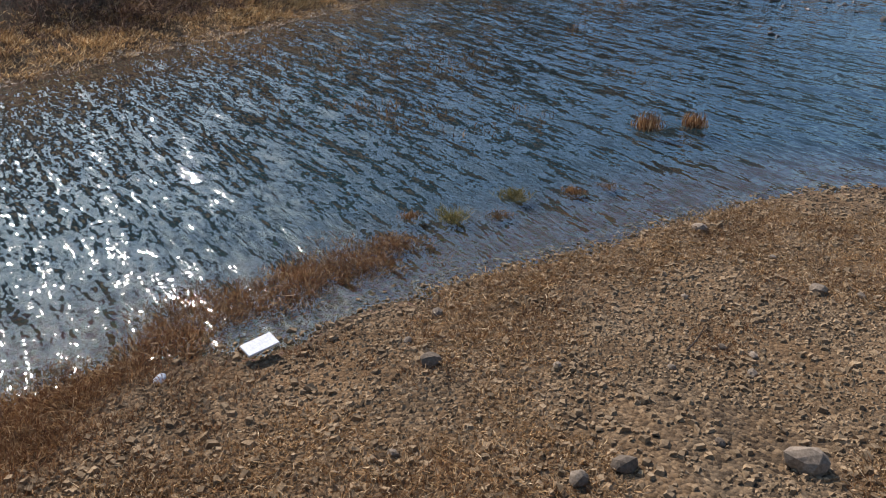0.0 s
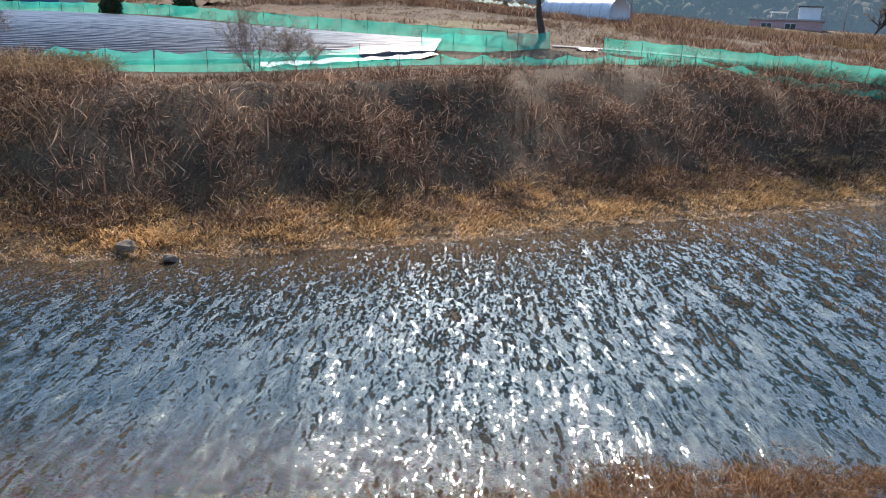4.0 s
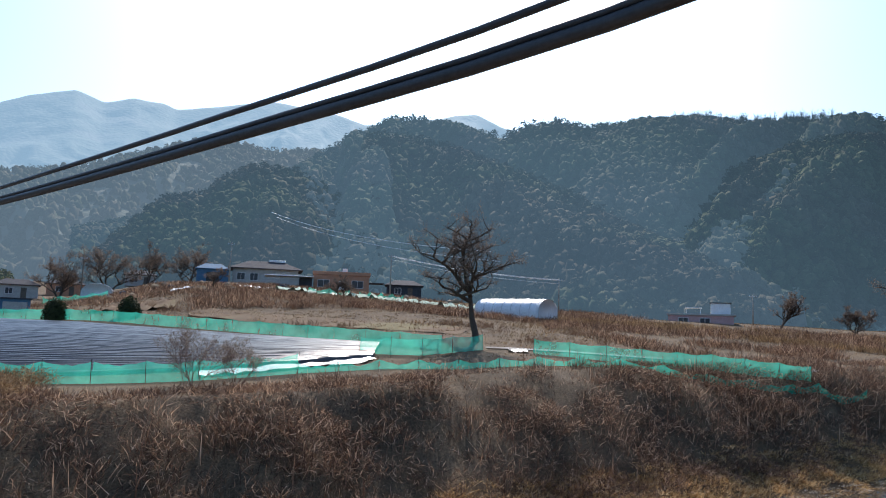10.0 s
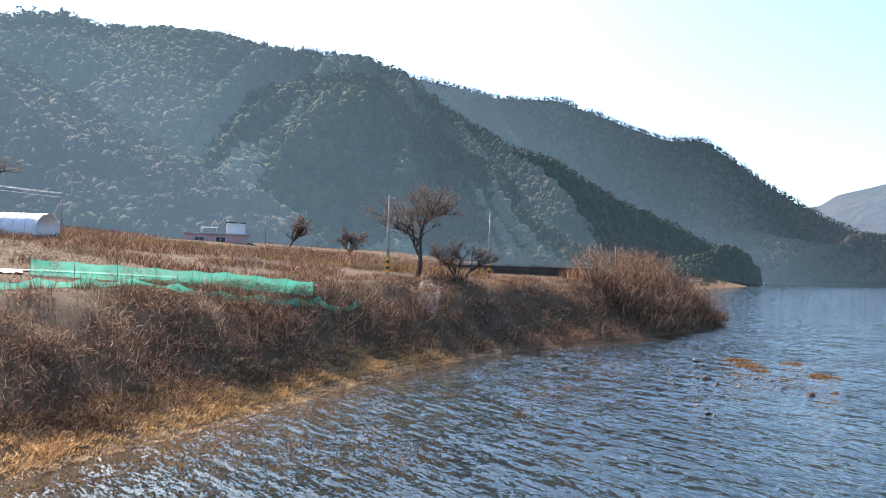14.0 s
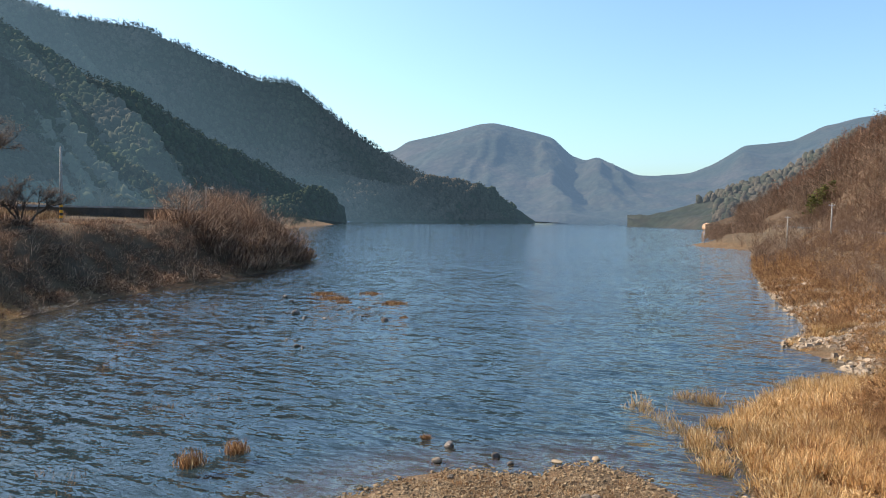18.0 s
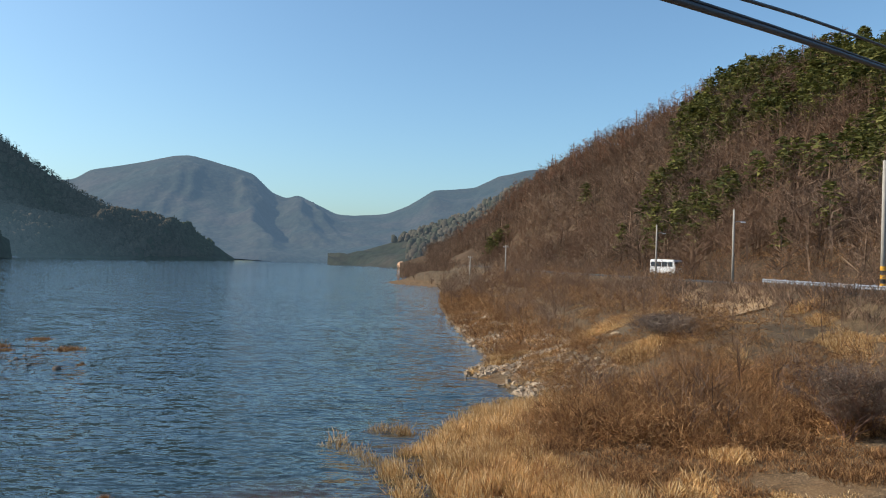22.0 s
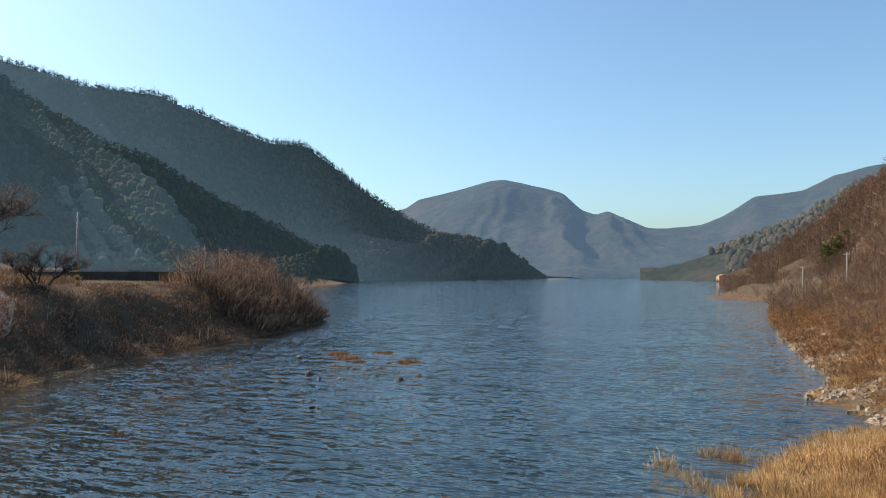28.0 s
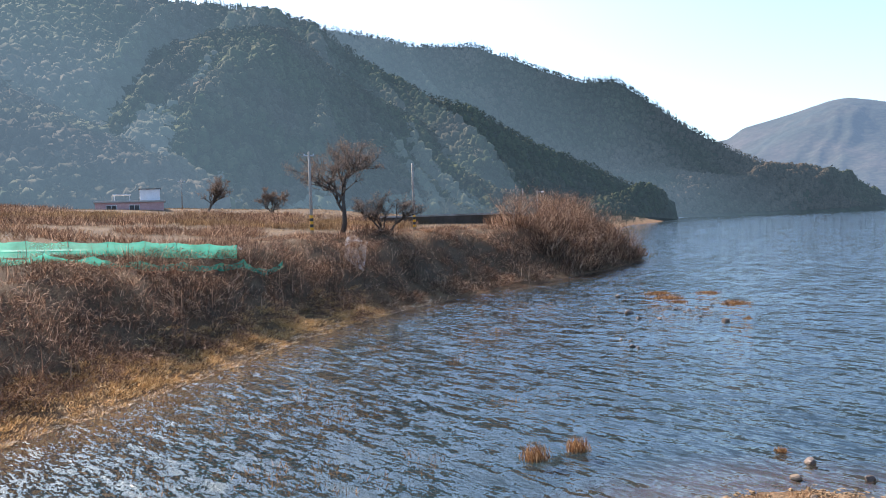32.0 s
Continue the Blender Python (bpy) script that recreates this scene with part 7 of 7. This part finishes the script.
board = put("foam_board", bm_mesh("foam_board", bm, M_FOAM), m=pose(-9.13, 5.95, 0.2, 5, -6, 82), label="white foam board lying by the water", category="board")
rock(-9.6, 4.5, 0.22, 611, "pale plastic lump at the water's edge", M_WHITE, "plastic_lump", z=0.05)
stick = put("stick", bm_mesh("stick", tube(bmesh.new(), [(0, 0, 0), (0.1, 0.05, 0.22), (0.16, 0.1, 0.48)], [0.02, 0.016, 0.008], 6), M_WOODPOLE), m=pose(-4.1, 10.5, gz(-4.1, 10.5)), label="short dead stick standing on the gravel", category="stick")


# ---- grass tussocks in the water ----
def tussock(x, y, r, h, mat, label, lean=0.6):
    n = 80 if r < 1 else int(95 * r)
    xy = np.stack([rng.normal(0, r * 0.28, n), rng.normal(0, r * 0.28, n)], 1)
    me = mesh_of("tussock", *clumps(xy, 5, h, r * 0.3, 0.010 + 0.0005 * y, lean, zs=np.full(n, -0.08), bend=0.15), mat)
    return put("tussock", me, m=pose(x, y, 0), label=label, category="grass", group="water tussocks", kind="stuff")


tussock(-10.5, 12.3, 0.5, 0.42, M_OLIVE, "olive grass tussock standing in the water", 1.0)
tussock(-10.3, 14.4, 0.5, 0.40, M_OLIVE, "olive grass tussock standing in the water", 1.0)
tussock(-11.2, 11.6, 0.35, 0.3, M_RUST, "brown grass tussock standing in the water")
tussock(-9.4, 15.7, 0.4, 0.32, M_RUST, "sparse brown tussock in the shallows")
tussock(-9.0, 16.7, 0.4, 0.26, M_RUST, "sparse brown tussock in the shallows")
tussock(-9.8, 13.2, 0.5, 0.25, M_RUST, "sparse brown tussock in the shallows")
tussock(-10.6, 22.1, 0.55, 0.85, M_EDGE, "tall dry tussock in open water", 0.3)
tussock(-9.7, 23.6, 0.5, 0.75, M_EDGE, "dry tussock in open water", 0.35)
tussock(-3.7, 26.3, 0.2, 0.35, M_RUST, "sparse brown tussock in the shallows")
for x, y, r, h in ((-20.6, 72.2, 2.0, 0.5), (-18.6, 68.8, 2.0, 0.5), (-17.0, 66.2, 1.3, 0.4), (-12.4, 66.2, 1.6, 0.55), (-16.2, 74, 1.8, 0.4), (-9.9, 57.3, 0.4, 0.3), (-13.9, 62, 0.7, 0.25)):
    tussock(x, y, r, h, M_EDGE, "reddish dry tussock on the gravel islet")
rnd = random.Random(31)
for k in range(34):
    x, y = -15.3 + rnd.gauss(0, 1.7), 59.5 + rnd.gauss(0, 2.8)
    rock(x, y, rnd.uniform(0.22, 0.5), 700 + k, "dark stone of the gravel islet", M_WETROCK, group="islet stones", z=-0.1, sub=1)
for k, (x, y, s) in enumerate(((-18.7, 57.5, 0.85), (-23.3, 68.5, 0.7), (-21.8, 66, 0.4), (-14.0, 43.3, 0.42), (-13.6, 43.2, 0.3), (-15.4, 45.5, 0.3), (-11.0, 55.2, 0.65), (-19.9, 54, 0.3), (-17.2, 54.8, 0.35), (-22.6, 60.5, 0.35), (-14.7, 45.2, 0.3))):
    rock(x, y, s, 760 + k, "dark wet rock standing in the lake", M_WETROCK, group="lake rocks", z=-0.06)


# ---- roadside wall across the fields ----
wall = empty("retaining_wall", Matrix.Identity(4), "dark stone retaining wall with a pale coping", "wall", kind="structure")
cells = [(-36.5 + 1.2 * k, 100 + 2.0 * k) for k in range(10)]
for (a0, r0), (a1, r1) in zip(cells[:-1], cells[1:]):
    for nm, lo, hi, th, mt in (("wall_section", 4.5, 8.35, 0.5, M_DARKWALL), ("coping", 8.354, 8.6, 0.62, M_CONCRETE)):
        bm = bmesh.new()
        q0, q1 = Vector((*polar(a0, r0), 0)), Vector((*polar(a1, r1), 0))
        n = (q1 - q0).cross(Vector((0, 0, 1))).normalized() * th / 2
        vs = [bm.verts.new(q + Vector((0, 0, z)) + s * n) for z in (lo, hi) for q, s in ((q0, 1), (q1, 1), (q1, -1), (q0, -1))]
        for f in ((0, 1, 5, 4), (1, 2, 6, 5), (2, 3, 7, 6), (3, 0, 4, 7), (4, 5, 6, 7)):
            bm.faces.new([vs[i] for i in f])
        bmesh.ops.recalc_face_normals(bm, faces=bm.faces)
        part(nm, bm, mt, wall)


# ---- eastern shore ----
lone_tree(44.5, 33.5, 3.6, 91, "large many-stemmed rusty bush above the shore", 9, 0.032, 3, 0.5, mat=M_LARCHBARK)
for k, (az, el, s, lb, mt) in enumerate(((28.4, -9.7, 0.75, "broken faded pink slab on the shore", M_TILE), (27.7, -7.3, 0.75, "pale boulder on the shore", M_BOULDER), (27.0, -7.8, 0.6, "flat pale stone on the shore", M_BOULDER),
                                         (29.3, -6.5, 0.6, "pale stone on the shore", M_BOULDER), (29.0, -6.9, 0.75, "pale flat stone on the shore", M_BOULDER), (25.2, -7.6, 0.5, "grey stone on the shore", None), (31.2, -12.2, 0.7, "grey driftwood-coloured slab on the shore", None), (20.9, -6.2, 0.7, "dark stone at the waterline", None))):
    R = 6.6 / math.tan(radians(-el))
    x, y = polar(az, R)
    rock(x, y, s, 800 + k, lb, mt, flat=0.45)
for k in range(40):
    az, R = random.Random(900 + k).uniform(22, 31), random.Random(950 + k).uniform(36, 66)
    x, y = polar(az, R)
    dd = float(shore_distance(np.array([x]), np.array([y]))[0])
    if 0.3 < dd < 9:
        rock(x, y, random.Random(k).uniform(0.25, 0.6), 850 + k, "pale angular shore stone", group="shore stones", sub=1)


def strip(name, pts, w, mat, label, category, lift=0.05, z=None):
    """A road ribbon along points."""
    line = smooth_line([(x, y, 0) for x, y in pts], 1.5)
    bm = bmesh.new()
    rows = []
    for k, p in enumerate(line):
        t = Vector(line[min(k + 1, len(line) - 1)]) - Vector(line[max(k - 1, 0)])
        s = Vector((t.y, -t.x, 0)).normalized() * w
        rows.append([bm.verts.new((p[0] + s.x * c, p[1] + s.y * c, (z if z is not None else gz(p[0] + s.x * c, p[1] + s.y * c)) + lift + hh)) for c, hh in ((-1, -0.3), (-0.97, 0), (0, 0.03), (0.97, 0), (1, -0.3))])
    for r0, r1 in zip(rows[:-1], rows[1:]):
        for q in range(4):
            bm.faces.new((r0[q], r0[q + 1], r1[q + 1], r1[q]))
    return put(name, bm_mesh(name, bm, mat, False), label=label, category=category, kind="structure")


strip("road", [tuple(q) for q in ROAD], 2.6, M_ASPHALT, "worn asphalt road under the hill", "road", 0.06, 6.4)
strip("dirt_track", [tuple(q) for q in TRACK], 2.7, M_DIRT, "sandy dirt clearing below the road", "track", 0.10)

guard = empty("guardrail", Matrix.Identity(4), "dented galvanised roadside guardrail", "guardrail", kind="structure")
gl = smooth_line([(38.6, 27), (41.3, 40), (43.6, 48), (46.3, 57)], 2.0)
for k, p in enumerate(gl):
    part("post", tube(bmesh.new(), [(p[0], p[1], 6.2), (p[0], p[1], 7.15)], [0.06, 0.06], 8), M_STEEL, guard)
    if k:
        q = gl[k - 1]
        bm = bmesh.new()
        dv = (Vector(p) - Vector(q)).normalized()
        nv = Vector((-dv.y, dv.x, 0)) * 0.07
        prof = ((0, 6.75), (1, 6.83), (0.2, 6.92), (1, 7.01), (0, 7.09))
        r0 = [bm.verts.new((q[0] + nv.x * (c + 0.9), q[1] + nv.y * (c + 0.9), zz)) for c, zz in prof]
        r1 = [bm.verts.new((p[0] + nv.x * (c + 0.9), p[1] + nv.y * (c + 0.9), zz)) for c, zz in prof]
        for j in range(4):
            bm.faces.new((r0[j], r0[j + 1], r1[j + 1], r1[j]))
        part("beam", bm, M_STEEL, guard)


def wheel(parent, x, y, r):
    bm = bmesh.new()
    bmesh.ops.create_cone(bm, cap_ends=True, segments=16, radius1=r, radius2=r, depth=0.22, matrix=Matrix.Translation((x, y, r)) @ Euler((radians(90), 0, 0)).to_matrix().to_4x4())
    w = part("wheel", bm, M_TYRE, parent)
    bm = bmesh.new()
    bmesh.ops.create_cone(bm, cap_ends=True, segments=12, radius1=r * 0.55, radius2=r * 0.5, depth=0.235, matrix=Matrix.Translation((x, y, r)) @ Euler((radians(90), 0, 0)).to_matrix().to_4x4())
    part("rim", bm, M_STEEL, w)


# white minibus on the road
bx, by = polar(32.5, 122)
bus = empty("minibus", pose(bx, by, 6.47, 0, 0, 104), "white minibus with dark windows on the road", "minibus")
bm = bmesh.new()
prof = [(-2.6, 0.45), (-2.62, 1.2), (-2.35, 2.2), (-2.2, 2.55), (2.45, 2.6), (2.62, 2.4), (2.65, 0.45)]
l = [bm.verts.new((x, -0.95, z)) for x, z in prof]
r = [bm.verts.new((x, 0.95, z)) for x, z in prof]
bm.faces.new(l)
bm.faces.new(r[::-1])
for k in range(len(prof)):
    bm.faces.new((l[k], r[k], r[(k + 1) % len(prof)], l[(k + 1) % len(prof)]))
bmesh.ops.recalc_face_normals(bm, faces=bm.faces)
bmesh.ops.bevel(bm, geom=list(bm.edges), offset=0.07, segments=2, affect="EDGES")
part("body", bm, M_METAL_WHITE, bus)
for x0, x1 in ((-2.1, -1.1), (-1.02, 0.1), (0.18, 1.3), (1.38, 2.4)):
    for yy in (-0.965, 0.945):
        part("side_window", solid(x0, yy, 1.45, x1, yy + 0.02, 2.2, 0.005), M_GLASS, bus)
bm = bmesh.new()
v = [bm.verts.new(c) for c in ((-2.615, -0.8, 1.3), (-2.615, 0.8, 1.3), (-2.38, 0.75, 2.2), (-2.38, -0.75, 2.2))]
bm.faces.new(v)
bmesh.ops.solidify(bm, geom=list(bm.faces), thickness=0.02)
part("windscreen", bm, M_GLASS, bus)
for yy in (-0.62, 0.62):
    part("headlight", solid(-2.68, yy - 0.16, 0.75, -2.6, yy + 0.16, 0.95, 0.02), M_METAL_WHITE, bus)
part("bumper", solid(-2.72, -0.9, 0.35, -2.58, 0.9, 0.6, 0.03), M_BLACK, bus)
for xx in (-1.7, 1.7):
    for yy in (-0.86, 0.86):
        wheel(bus, xx, yy, 0.36)

# heap of cut branches above the shore
hx2, hy2 = polar(33.6, 53)
hp = np.stack([rng.normal(0, 1.5, 260), rng.normal(0, 0.9, 260)], 1)
heap = put("brush_heap", mesh_of("brush_heap", *clumps(hp, 16, 1.25, 1.8, 0.035, 2.0, zs=np.full(260, 0.0), bend=0.2), M_TWIG), m=pose(hx2, hy2, gz(hx2, hy2), 0, 0, 40), label="dark heap of cut branches above the shore", category="brush heap", kind="stuff")

# raw earth cuts on the far shore
for az, R, w, h in ((13.3, 650, 16, 7), (14.3, 600, 13, 8), (15.6, 540, 9, 3)):
    x, y = polar(az, R)
    me = bm_mesh("earth_cut", rock_mesh(az, w * 2, w * 1.2, h * 1.6, 3, 0.3), M_CLIFF)
    put("earth_cut", me, m=pose(x, y, 1.0, 0, 0, az * 20), label="raw reddish earth cut on the far shore", category="cliff", kind="structure")
x, y = polar(-6.5, 1585)
put("rock_face", bm_mesh("rock_face", rock_mesh(3.3, 36, 22, 120, 3, 0.35), M_PALECLIFF), m=pose(x, y, 92, 0, 0, 20), label="pale rock face on the distant mountain", category="cliff", kind="structure")

# roadside scrub
p = np.array([(x + dx, y + dy) for x, y in smooth_line([(41, 36), (43, 48), (45.6, 57), (47, 67.5), (47.6, 90), (49, 120)], 0.5) for dx, dy in ((-1.0, 0.1), (-1.9, -0.2), (-2.9, 0.3))])
p = p + rng.normal(0, 0.35, p.shape)
put("road_scrub", mesh_of("road_scrub", *clumps(p, 34, 0.7 + 0.9 * vnoise(p[:, 0] / 3, p[:, 1] / 3, 71), 1.3, 0.04, 0.9), M_HILLTWIG), label="dry straw-brown growth below the guardrail", category="brush", kind="stuff")
